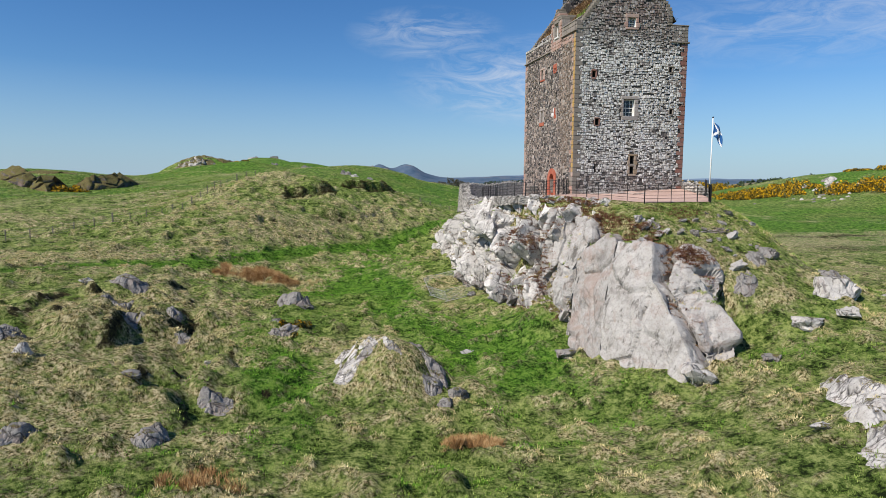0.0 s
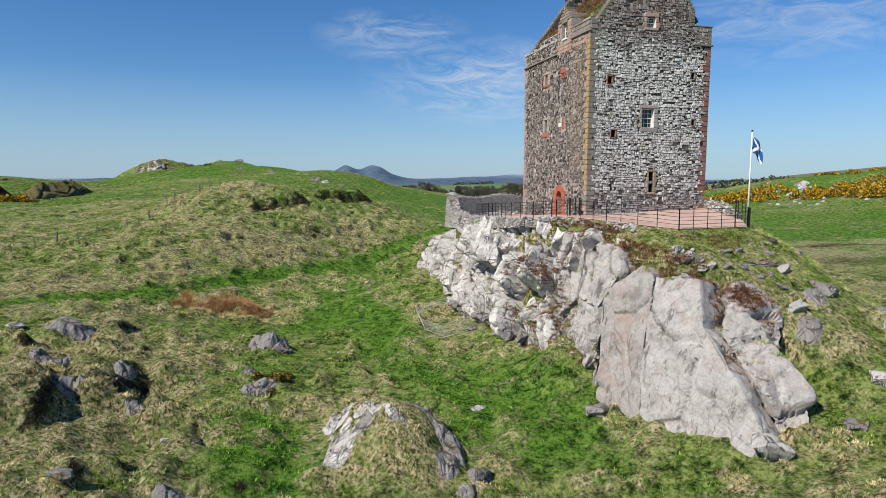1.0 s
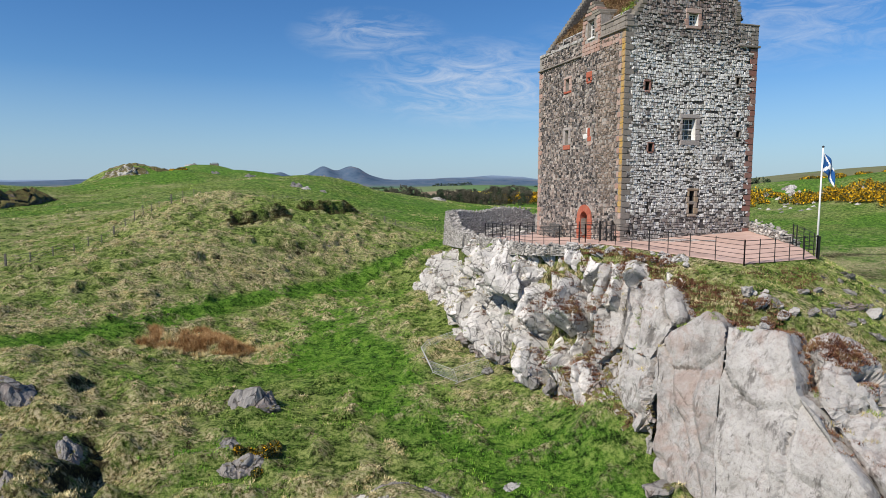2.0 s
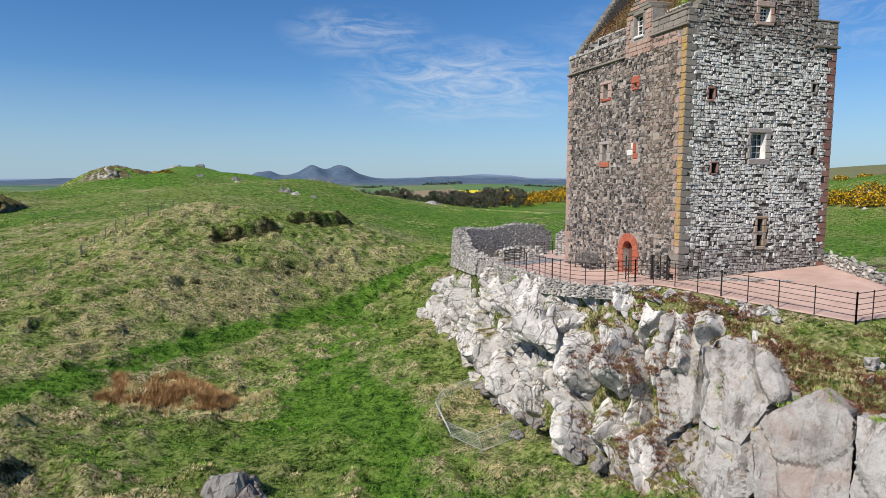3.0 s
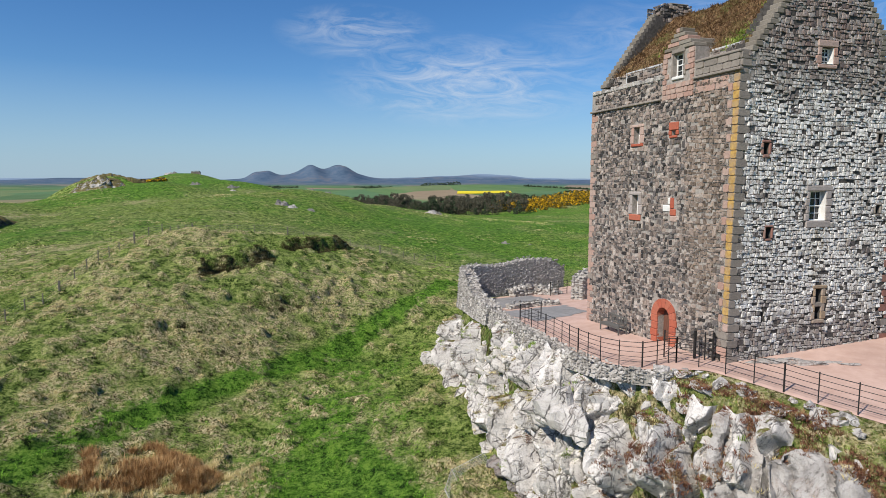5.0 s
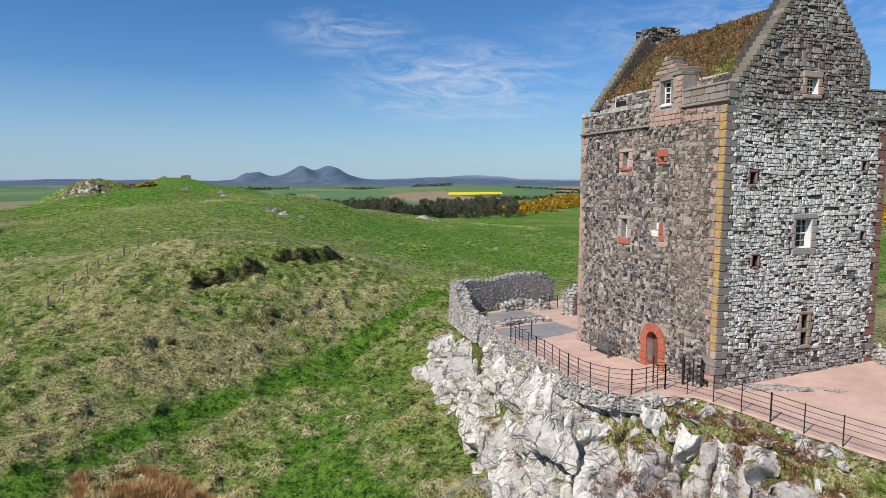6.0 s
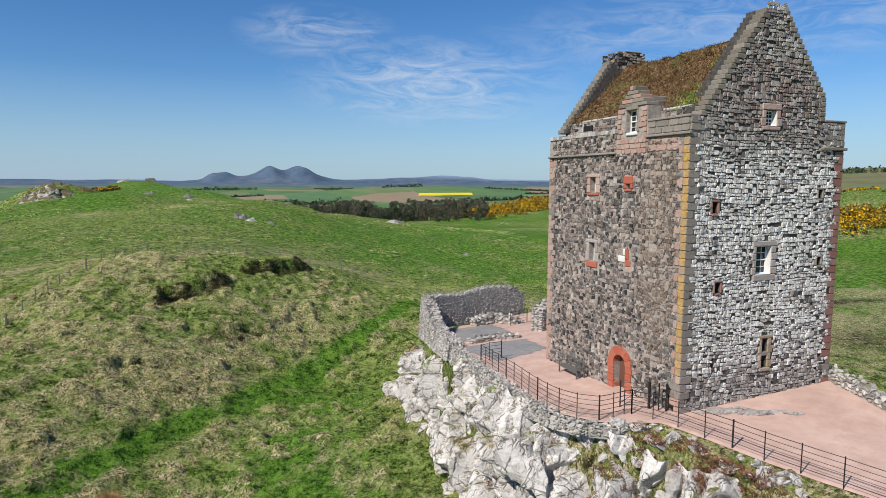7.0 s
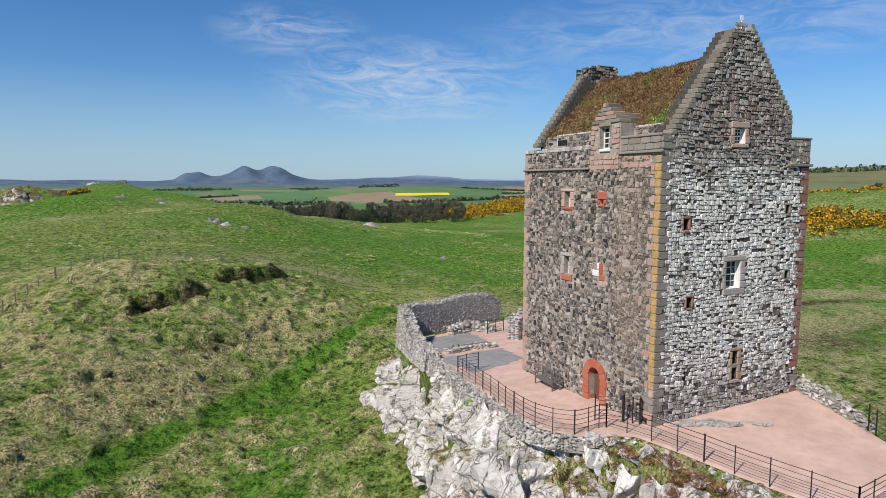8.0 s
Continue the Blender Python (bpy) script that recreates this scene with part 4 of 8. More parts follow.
def keep_gable(poly):
    cy = sum(p[1] for p in poly) / len(poly)
    lo, hi = gable_span(min(max(p[1] for p in poly), 17.6))
    k = int((cy - FOOT) / Q_H)
    if cy < 13.0:
        lo, hi = lo + quoin_len(k) - 0.12, hi - quoin_len(k + 1) + 0.16
    else:
        lo, hi = lo + 0.20, hi - 0.20
    return min(p[0] for p in poly) > lo and max(p[0] for p in poly) < hi and misses(poly, GSURR, 0.13)


face_wall(gable_wall, "rubble_face", rubble(0, TW, FOOT, 18, 0.220, 0.158, keep_gable, 3, gap=0.016, proud=(0.012, 0.075), wave=0.055), MAT_GABLE, lambda u, v: u < 4.6 and 0.0 < v < 6.0 and (u * 7.3 + v * 3.1) % 1 < 0.75)

# the door front: the parapet rises to 12.65, with the window gablet breaking through it
SWIN, SWIN2 = (-7.24, 5.78, -6.72, 6.80), (-7.30, 9.52, -6.78, 10.36)
SHOLES = [SWIN, SWIN2, (-4.30, 12.55, -3.55, 13.62), (-4.74, -0.72, -3.79, 1.20), (-4.22, 9.76, -3.92, 10.0)]
SSURR = [(-7.56, 5.45, -6.38, 6.98), (-7.60, 9.36, -6.36, 10.52), (-5.06, 11.5, -2.78, 14.6), (-5.24, FOOT, -3.28, 1.66), (-4.44, 9.62, -3.70, 10.40), (-4.66, 6.02, -3.60, 6.40), (-4.35, 5.55, -3.60, 6.75)]


def south_span(v):
    if v > 12.95:
        return -5.05, -2.80
    return (-TL, 0.0) if v < 12.62 else (-5.05, 0.0)


south_wall = part("front_wall", wall_core([FOOT, 12.62, 12.95, 13.75], south_span, SHOLES, 1.1).mesh("front_wall"), MAT_MORTAR_S, tower, "long wall of dark whinstone rubble with pale mortar", SOUTH)


def keep_south(poly):
    cy = sum(p[1] for p in poly) / len(poly)
    k = int((cy - FOOT) / Q_H)
    hi = -quoin_len(k + 1) + 0.05 if cy < 11.5 else -0.5
    lo = -TL + quoin_len(k) - 0.1
    top = 12.62 if sum(p[0] for p in poly) / len(poly) < -5 else 12.2
    return min(p[0] for p in poly) > lo and max(p[0] for p in poly) < hi and max(p[1] for p in poly) < top and misses(poly, SSURR, 0.10)


face_wall(south_wall, "rubble_face", rubble(-TL, 0, FOOT, 12.62, 0.205, 0.150, keep_south, 8, gap=0.012, proud=(0.010, 0.065), wave=0.06), MAT_SOUTH, lambda u, v: -8.0 < u < -0.6 and -0.8 < v < 4.0 and (u * 5.3 + v * 3.7) % 1 < 0.8)


def courses(wall, name, u0, u1, v0, v1, h, material, seed, proud=0.03, wide=(0.35, 0.8), label="", holes=()):
    """Squared blocks in courses, each a part of its wall."""
    rng = random.Random(seed)
    n = max(1, round((v1 - v0) / h))
    for j in range(n):
        a, b = v0 + (v1 - v0) * j / n, v0 + (v1 - v0) * (j + 1) / n
        u = u0
        while u < u1 - 0.05:
            w = min(rng.uniform(*wide), u1 - u)
            if u1 - u - w < 0.15:
                w = u1 - u
            poly = [(u + 0.008, a + 0.008), (u + w - 0.008, a + 0.008), (u + w - 0.008, b - 0.008), (u + 0.008, b - 0.008)]
            if misses(poly, holes, 0.01):
                vs, fs = stone_geo(poly, proud + rng.uniform(-0.012, 0.02), rng.uniform(-0.02, 0.02), rng.uniform(-0.02, 0.02), soft=0.07)
                part(name, mesh_from(name, vs, fs), material, wall, label)
            u += w


def quoins(wall, edge, sign, v0, v1, material, odd, name="quoin", proud=0.035, trim=0.0, tail=None):
    """Long and short corner stones up one edge of a wall."""
    rng = random.Random(odd * 7 + round(edge))
    k, v = 0, v0
    while v < v1 - 0.1:
        h = min(Q_H, v1 - v)
        w = quoin_len(k + odd) + rng.uniform(-0.05, 0.08) if not tail else 0.36 + rng.uniform(-0.03, 0.03)
        a, b = sorted((edge - sign * trim, edge - sign * w))
        poly = [(a + 0.004, v + 0.009), (b - 0.004, v + 0.009), (b - 0.004, v + h - 0.009), (a + 0.004, v + h - 0.009)]
        vs, fs = stone_geo(poly, proud + rng.uniform(-0.01, 0.012), 0, 0, soft=0.06)
        part(name, mesh_from(name, vs, fs), material if rng.random() < 0.86 or tail else MAT_QUOIN_GREY, wall)
        if tail and (k + odd) % 2:
            e = w + rng.uniform(0.22, 0.42)
            a, b = sorted((edge - sign * (w + 0.012), edge - sign * e))
            vs, fs = stone_geo([(a + 0.004, v + 0.009), (b - 0.004, v + 0.009), (b - 0.004, v + h - 0.009), (a + 0.004, v + h - 0.009)], proud, 0, 0, soft=0.06)
            part(name, mesh_from(name, vs, fs), tail, wall)
        v, k = v + h, k + 1


quoins(gable_wall, -0.03, -1, FOOT, 12.3, MAT_QUOIN_GREY, 0)
quoins(gable_wall, TW, 1, FOOT, 11.6, MAT_QUOIN_RED, 1)
quoins(south_wall, 0.03, 1, FOOT + 2.9, 12.2, MAT_QUOIN_YELLOW, 1, tail=MAT_QUOIN_PINK)
quoins(south_wall, 0.03, 1, FOOT, FOOT + 2.88, MAT_PINK, 1)
quoins(south_wall, -TL, -1, FOOT, 11.5, MAT_QUOIN_PINK, 0)
# squared stones of the parapet corner and the parapet by the right shoulder
courses(south_wall, "ashlar", -2.72, 0.0, 12.36, 12.95, 0.29, MAT_QUOIN_GREY, 4, 0.05, (0.4, 0.9))
courses(south_wall, "ashlar", -2.72, -0.62, 11.55, 12.2, 0.32, MAT_QUOIN_PINK, 5, 0.03, (0.35, 0.8))
courses(gable_wall, "ashlar", 0.0, 0.55, 12.36, 12.98, 0.31, MAT_QUOIN_GREY, 6, 0.05, (0.4, 0.6))
courses(gable_wall, "ashlar", 8.3, TW, 11.85, 13.0, 0.29, MAT_QUOIN_GREY, 7, 0.03, (0.3, 0.6))


def bar(wall, name, u0, u1, v0, v1, w0, w1, material, label=""):
    bm = bevel_box(u1 - u0, v1 - v0, w1 - w0, min(0.03, 0.25 * min(u1 - u0, v1 - v0, w1 - w0)), 0.004)
    bmesh.ops.translate(bm, verts=bm.verts, vec=((u0 + u1) / 2, (v0 + v1) / 2, (w0 + w1) / 2))
    return part(name, bm, material, wall, label)


for a, b in ((-TL, -9.4), (-9.4, -7.3), (-7.3, -5.08)):
    bar(south_wall, "string_course", a, b - 0.01, 11.52, 11.64, -0.05, 0.16, MAT_QUOIN_GREY)
for a, b in ((-2.78, -1.4), (-1.4, 0.12)):
    bar(south_wall, "string_course", a, b - 0.01, 12.2, 12.33, -0.05, 0.15, MAT_QUOIN_GREY)
bar(gable_wall, "string_course", 8.1, TW + 0.12, 11.66, 11.80, -0.05, 0.14, MAT_QUOIN_GREY)
bar(gable_wall, "parapet_coping", 8.22, TW + 0.04, 13.0, 13.10, -0.5, 0.07, MAT_QUOIN_GREY)
bar(south_wall, "parapet_coping", -2.72, 0.03, 12.95, 13.07, -0.5, 0.09, MAT_QUOIN_GREY)
# ragged white-topped stones along the parapet
rng = random.Random(5)
u = -TL + 0.1
while u < -5.2:
    w = rng.uniform(0.18, 0.42)
    bar(south_wall, "coping_stone", u, u + w - 0.02, 12.55, 12.68 + rng.uniform(0, 0.14), -0.45, 0.04 + rng.uniform(0, 0.05), MAT_WALLSTONE)
    u += w

# crow steps on both slopes of the front gable
for k in range(21):
    v = 13.0 + STEP * k
    lo, hi = gable_span(v + 0.1)
    for side, e in ((-1, lo), (1, hi)):
        w = 0.30 + 0.07 * (k % 3)
        a, b = (e - 0.04, e + w) if side < 0 else (e - w, e + 0.04)
        if hi - lo < 1.5 and side > 0:
            a = max(a, lo + (hi - lo) / 2)
        if hi - lo < 1.5 and side < 0:
            b = min(b, lo + (hi - lo) / 2)
        if side > 0 and 1.0 > STEP * k:
            w *= 0.7
        bar(gable_wall, "crow_step", a, b, v + 0.008, v + STEP - 0.006, -0.55, 0.045 + 0.01 * (k % 2), MAT_STEP)


def surround(wall, hole, outer, material, seed, sill=True, split=2, sillmat=None):
    """Dressed stones about an opening: jambs, lintel and sill, each a block."""
    rng = random.Random(seed)
    a, b, c, d = hole
    p, q, r, s = outer
    put = lambda n, u0, u1, v0, v1, mt, pr: bar(wall, n, u0 + 0.006, u1 - 0.006, v0 + 0.006, v1 - 0.006, -0.25, pr, mt)
    put("lintel", p + rng.uniform(0, 0.08), r - rng.uniform(0, 0.08), d, s, material, 0.075)
    if sill:
        put("sill", p + 0.1, r - 0.1, q, b, sillmat or material, 0.085)
    for k in range(split):
        v0, v1 = b + (d - b) * k / split, b + (d - b) * (k + 1) / split
        e = 0.09 * (k % 2)
        put("jamb", p + e, a, v0, v1, material, 0.065)
        put("jamb", c, r - e, v0, v1, material, 0.065)


def sash(wall, hole, deep, across, upward, lower=None):
    """A white sash window set back in its opening, with bars and panes."""
    a, b, c, d = hole
    win = part("window", bevel_box(c - a, d - b, 0.02, 0.004), MAT_GLASS, wall, "small-paned white sash window", Matrix.Translation(((a + c) / 2, (b + d) / 2, -deep - 0.03)))
    W, H = c - a, d - b
    t = 0.055
    for n, x0, x1, y0, y1, z in (("frame", -W / 2, -W / 2 + t, -H / 2, H / 2, 0.05), ("frame", W / 2 - t, W / 2, -H / 2, H / 2, 0.05), ("frame", -W / 2 + t, W / 2 - t, H / 2 - t, H / 2, 0.05), ("frame", -W / 2 + t, W / 2 - t, -H / 2, -H / 2 + t, 0.06), ("frame", -W / 2 + t, W / 2 - t, -0.03, 0.03, 0.055)):
        bm = bevel_box(x1 - x0, y1 - y0, 0.06, 0.008)
        bmesh.ops.translate(bm, verts=bm.verts, vec=((x0 + x1) / 2, (y0 + y1) / 2, z))
        part(n, bm, MAT_WHITE, win)
    for i in range(1, across):
        bm = bevel_box(0.028, H - 2 * t, 0.035, 0.005)
        bmesh.ops.translate(bm, verts=bm.verts, vec=(-W / 2 + W * i / across, 0, 0.04))
        part("glazing_bar", bm, MAT_WHITE, win)
    for j in range(1, upward):
        if abs(j / upward - 0.5) < 0.01:
            continue
        bm = bevel_box(W - 2 * t, 0.028, 0.035, 0.005)
        bmesh.ops.translate(bm, verts=bm.verts, vec=(0, -H / 2 + H * j / upward, 0.04))
        part("glazing_bar", bm, MAT_WHITE, win)


MAT_DRESSED = m_quoin("dressed_sandstone", (0.38, 0.335, 0.31), (0.47, 0.42, 0.39))
MAT_TAN = m_quoin("tan_sandstone", (0.36, 0.27, 0.18), (0.42, 0.34, 0.27))
MAT_LIMEWASH = m_plain("limewashed_reveal", (0.60, 0.59, 0.56), (0.74, 0.73, 0.70), 5, 0.9, 0.3)
MAT_DARK = m_plain("dark_inside", (0.012, 0.011, 0.010), (0.02, 0.019, 0.018), 5, 0.95, 0.2)
surround(gable_wall, BIG, GSURR[0], MAT_DRESSED, 1, True, 4)
sash(gable_wall, BIG, 0.26, 3, 4)
surround(gable_wall, TOPWIN, GSURR[1], MAT_PINK, 2, True, 2)
sash(gable_wall, TOPWIN, 0.24, 3, 4)
for hole, outer, mt in ((SLITS[0], GSURR[2], MAT_QUOIN_RED), (SLITS[1], GSURR[3], MAT_QUOIN_RED), (SLITS[2], GSURR[4], MAT_QUOIN_GREY), (SLITS[3], GSURR[5], MAT_QUOIN_GREY)):
    surround(gable_wall, hole, outer, mt, 3, True, 1)
surround(gable_wall, (4.93, 1.18, 5.27, 2.62), (4.70, 1.0, 5.60, 2.78), MAT_TAN, 4, True, 4)
bar(gable_wall, "transom", 4.80, 5.45, 1.77, 1.97, -0.25, 0.06, MAT_QUOIN_GREY)
# no real shutters: near-black panels painted as the unlit inside of the slits
for a, b, c, d in SLITS:
    part("shutter", bevel_box(c - a, d - b, 0.04, 0.005), MAT_DARK, gable_wall, "dark panel standing for the unlit inside", Matrix.Translation(((a + c) / 2, (b + d) / 2, -0.75)))
for hole in (BIG, TOPWIN):
    bar(gable_wall, "limewashed_reveal", hole[2] - 0.012, hole[2] + 0.0, hole[1], hole[3], -0.25, 0.05, MAT_LIMEWASH)
bar(gable_wall, "limewashed_sill", BIG[0], BIG[2] - 0.013, BIG[1], BIG[1] + 0.02, -0.25, 0.08, MAT_LIMEWASH)
bar(gable_wall, "limewashed_sill", TOPWIN[0], TOPWIN[2] - 0.013, TOPWIN[1], TOPWIN[1] + 0.02, -0.23, 0.08, MAT_LIMEWASH)
surround(south_wall, SWIN, SSURR[0], MAT_DRESSED, 5, True, 2, MAT_RED)
sash(south_wall, SWIN, 0.34, 2, 4)
surround(south_wall, SWIN2, SSURR[1], MAT_PINK, 6, True, 2, MAT_RED)
sash(south_wall, SWIN2, 0.34, 2, 4)
surround(south_wall, (-4.22, 9.76, -3.92, 10.0), SSURR[4], MAT_RED, 7, True, 1)
# near-black panel again stands for the unlit inside, not a shutter
part("shutter", bevel_box(0.3, 0.24, 0.04, 0.005), MAT_DARK, south_wall, "", Matrix.Translation((-4.07, 9.88, -0.6)))
# a worn carved panel of red and white stone
for u0, u1, v0, v1, mt in ((-4.66, -4.14, 6.04, 6.36, MAT_LIMEWASH), (-4.12, -3.86, 6.20, 6.74, MAT_RED), (-4.28, -4.14, 6.40, 6.74, MAT_LIMEWASH), (-4.12, -3.70, 5.86, 6.18, MAT_RED), (-4.10, -3.62, 5.56, 5.84, MAT_QUOIN_PINK)):
    bar(south_wall, "panel_stone", u0, u1, v0, v1, -0.1, 0.055, mt)

# the gablet with the upper window
courses(south_wall, "gablet_stone", -5.04, -2.81, 11.5, 13.75, 0.25, MAT_QUOIN_PINK, 9, 0.06, (0.25, 0.6), "", [(-4.42, 12.45, -3.42, 13.8)])
surround(south_wall, (-4.30, 12.55, -3.55, 13.62), (-4.44, 12.38, -3.40, 13.86), MAT_QUOIN_GREY, 8, True, 2, MAT_LIMEWASH)
sash(south_wall, (-4.30, 12.55, -3.55, 13.62), 0.24, 2, 4)
for k, (w, v0, v1) in enumerate(((2.1, 13.77, 13.96), (1.62, 13.96, 14.16), (1.2, 14.16, 14.36), (0.8, 14.36, 14.56), (0.44, 14.56, 14.78))):
    for s in (-1, 1):
        bar(south_wall, "gablet_step", -3.92 + min(s * w / 2, 0) + 0.004, -3.92 + max(s * w / 2, 0) - 0.004, v0, v1 - 0.006, -0.7, 0.07, MAT_STEP if (k + s) % 3 else MAT_QUOIN_PINK)
bar(south_wall, "gablet_roof", -4.75, -3.09, 13.75, 14.05, -1.9, -0.72, MAT_STEP)
bar(south_wall, "gablet_roof", -4.35, -3.49, 14.05, 14.32, -1.7, -0.72, MAT_STEP)

# red sandstone arch and the plank door
ARCH_C, ARCH_R, JAMB_TOP = -4.265, 0.475, 0.74
MAT_DOOR = m_plain("brown_planks", (0.10, 0.045, 0.03), (0.17, 0.08, 0.055), 5, 0.7, 0.4, 0.01, stretch=(4, 0.3, 1))
for s in (-1, 1):
    for k in range(4):
        v0, v1 = -0.75 + 0.373 * k, -0.75 + 0.373 * (k + 1)
        w = 0.44 + 0.07 * (k % 2)
        a, b = sorted((ARCH_C + s * ARCH_R, ARCH_C + s * (ARCH_R + w)))
        bar(south_wall, "door_jamb", a, b, v0 + 0.005, v1 - 0.005, -0.42, 0.09, MAT_RED)
for k in range(7):
    t0, t1 = math.pi * k / 7 + 0.012, math.pi * (k + 1) / 7 - 0.012
    ring = [(ARCH_R, t0), (ARCH_R, (t0 + t1) / 2), (ARCH_R, t1), (0.92, t1), (0.93, (t0 + t1) / 2), (0.92, t0)]
    pts = [(ARCH_C + r * math.cos(t), JAMB_TOP + r * math.sin(t)) for r, t in ring]
    vs = [(x, y, w) for w in (-0.42, 0.09) for x, y in pts]
    fs = [tuple(range(6))[::-1], tuple(range(6, 12))] + [(i, (i + 1) % 6, 6 + (i + 1) % 6, 6 + i) for i in range(6)]
    part("voussoir", mesh_from("voussoir", vs, fs), MAT_RED, south_wall)
door = part("door", bevel_box(0.96, 2.0, 0.03, 0.004), MAT_DARK, south_wall, "brown plank door in a red arch", Matrix.Translation((ARCH_C, 0.22, -0.40)))
for k in range(6):
    part("plank", bevel_box(0.152, 1.98, 0.04, 0.008), MAT_DOOR, door, "", Matrix.Translation((-0.395 + 0.158 * k, 0, 0.035)))
part("latch", bevel_box(0.06, 0.22, 0.03, 0.006), MAT_IRON, door, "", Matrix.Translation((0.36, -0.02, 0.07)))
# walling above the arch, back in the opening
bar(south_wall, "tympanum", -4.76, -3.77, 1.2, 1.66, -0.9, -0.43, MAT_MORTAR_S)

# far walls, plainly coursed
back_wall = part("back_wall", wall_core([FOOT, 13.0], lambda v: (0, TL), [], 1.1).mesh("back_wall"), MAT_MORTAR_G, tower, "", NORTH)
rear_wall = part("rear_wall", wall_core([FOOT, 13.0] + [13.0 + STEP * k for k in range(1, 19)], lambda v: tuple(TW - e for e in gable_span(v))[::-1] if v > 13 else (1.1, TW - 1.1), [], 1.0).mesh("rear_wall"), MAT_MORTAR_G, tower, "", REAR)
for k in range(19):
    v = 13.0 + STEP * k
    lo, hi = gable_span(v + 0.1)
    for a, b in ((TW - hi - 0.03, TW - hi + 0.5), (TW - lo - 0.5, TW - lo + 0.03)):
        bar(rear_wall, "crow_step", a, b, v + 0.008, v + STEP - 0.006, -0.60, 0.03, MAT_STEP)
chimney = part("chimney", bevel_box(2.0, 0.85, 0.95, 0.05, 0.03), MAT_MORTAR_G, tower, "squat rubble chimney at the ridge", Matrix.Translation((5.0, TL - 0.55, 17.4)))
for half, turn, out in ((1.0, Matrix(((1, 0, 0, 0), (0, 0, -1, 0), (0, 1, 0, 0), (0, 0, 0, 1))), 0.42), (0.42, Matrix(((0, 0, -1, 0), (-1, 0, 0, 0), (0, 1, 0, 0), (0, 0, 0, 1))), 1.0)):
    for poly, pr, tu, tv in rubble(-half, half, -0.5, 0.5, 0.30, 0.17, lambda p: True, 17, gap=0.03, proud=(0.03, 0.10)):
        vs, fs = stone_geo(poly, pr, tu, tv)
        part("chimney_stone", mesh_from("chimney_stone", [turn @ Vector((x, y, z + out)) for x, y, z in vs], fs), MAT_SOUTH, chimney)
part("chimney_cap", bevel_box(1.5, 0.7, 0.10, 0.03), MAT_STEP, chimney, "", Matrix.Translation((0.1, 0, 0.53)))
part("chimney_cap", bevel_box(1.3, 0.75, 0.07, 0.02), MAT_STEP, chimney, "", Matrix.Translation((0.2, 0, 0.66)))
courses(rear_wall, "rear_stone", TW - 6.2, TW - 3.6, 16.9, 17.9, 0.25, MAT_GABLE, 12, 0.05, (0.3, 0.6))

# the wall-walk, the low wall behind it and the turf roof
deck = part("wall_walk", bevel_box(1.1, TL - 1.0, 0.1, 0.01), MAT_QUOIN_GREY, tower, "", Matrix.Translation((0.62, TL / 2, 12.3)))
attic_wall = part("attic_wall", bevel_box(0.35, TL - 1.4, 1.35, 0.03), MAT_MORTAR_S, tower, "", Matrix.Translation((0.98, TL / 2, 12.85)))
attic_face = rubble(-TL + 0.8, -0.7, 12.5, 13.5, 0.34, 0.2, lambda p: misses(p, [(-9.6, 12.95, -8.3, 13.3), (-5.0, 12, -2.8, 15)]), 15, gap=0.03)
acc = Acc()
for poly, pr, tu, tv in attic_face:
    vs, fs = stone_geo(poly, pr, tu, tv)
    acc.add([Vector((x, y, z - 0.80)) for x, y, z in vs], fs)
tagged(part("attic_rubble", acc.mesh("attic_rubble"), MAT_SOUTH, tower, "", SOUTH), kind="stuff")
# dark plates painted for the unlit holes in the low wall
for a, b in ((-8.9, -8.3), (-9.25, -8.95)):
    part("roof_vent", bevel_box(b - a, 0.34, 0.05, 0.01), MAT_DARK, attic_wall, "", Matrix.Translation((-0.98, -TL / 2, -12.85)) @ SOUTH @ Matrix.Translation(((a + b) / 2, 13.12, -0.74)))
part("stone_spout", bevel_box(0.95, 0.12, 0.5, 0.03), MAT_QUOIN_GREY, attic_wall, "", Matrix.Translation((-0.98, -TL / 2, -12.85)) @ SOUTH @ Matrix.Translation((-8.3, 12.86, -0.6)))
MAT_LEAD = m_plain("lead_flashing", (0.46, 0.46, 0.46), (0.60, 0.60, 0.59), 3, 0.5, 0.2)
for a, b in ((0.85, 2.7), (5.1, 9.2)):
    part("flashing", bevel_box(0.16, b - a, 0.10, 0.02), MAT_LEAD, tower, "pale lead flashing along the eave", Matrix.Translation((0.86, (a + b) / 2, 13.55)))
part("downpipe", bevel_box(0.08, 0.08, 0.95, 0.02), MAT_LEAD, tower, "", Matrix.Translation((0.74, 9.2, 13.1)))


def m_turf():
    m = Mat("roof_turf", 0.95, spec=0.1)
    c = m.ramp(m.noise(6.0, 7, 0.72), [(0.36, (0.022, 0.015, 0.009)), (0.5, (0.13, 0.072, 0.036)), (0.62, (0.31, 0.205, 0.11))])
    c = m.mix(m.span(m.noise(0.55, 6, 0.7), 0.50, 0.62, 0, 0.85), c, m.ramp(m.noise(7.0, 5), [(0.3, (0.045, 0.06, 0.014)), (0.7, (0.19, 0.18, 0.06))]))
    return m.done(c, m.noise(8.0, 8, 0.8), 1.0, 0.12)


MAT_TURF = m_turf()


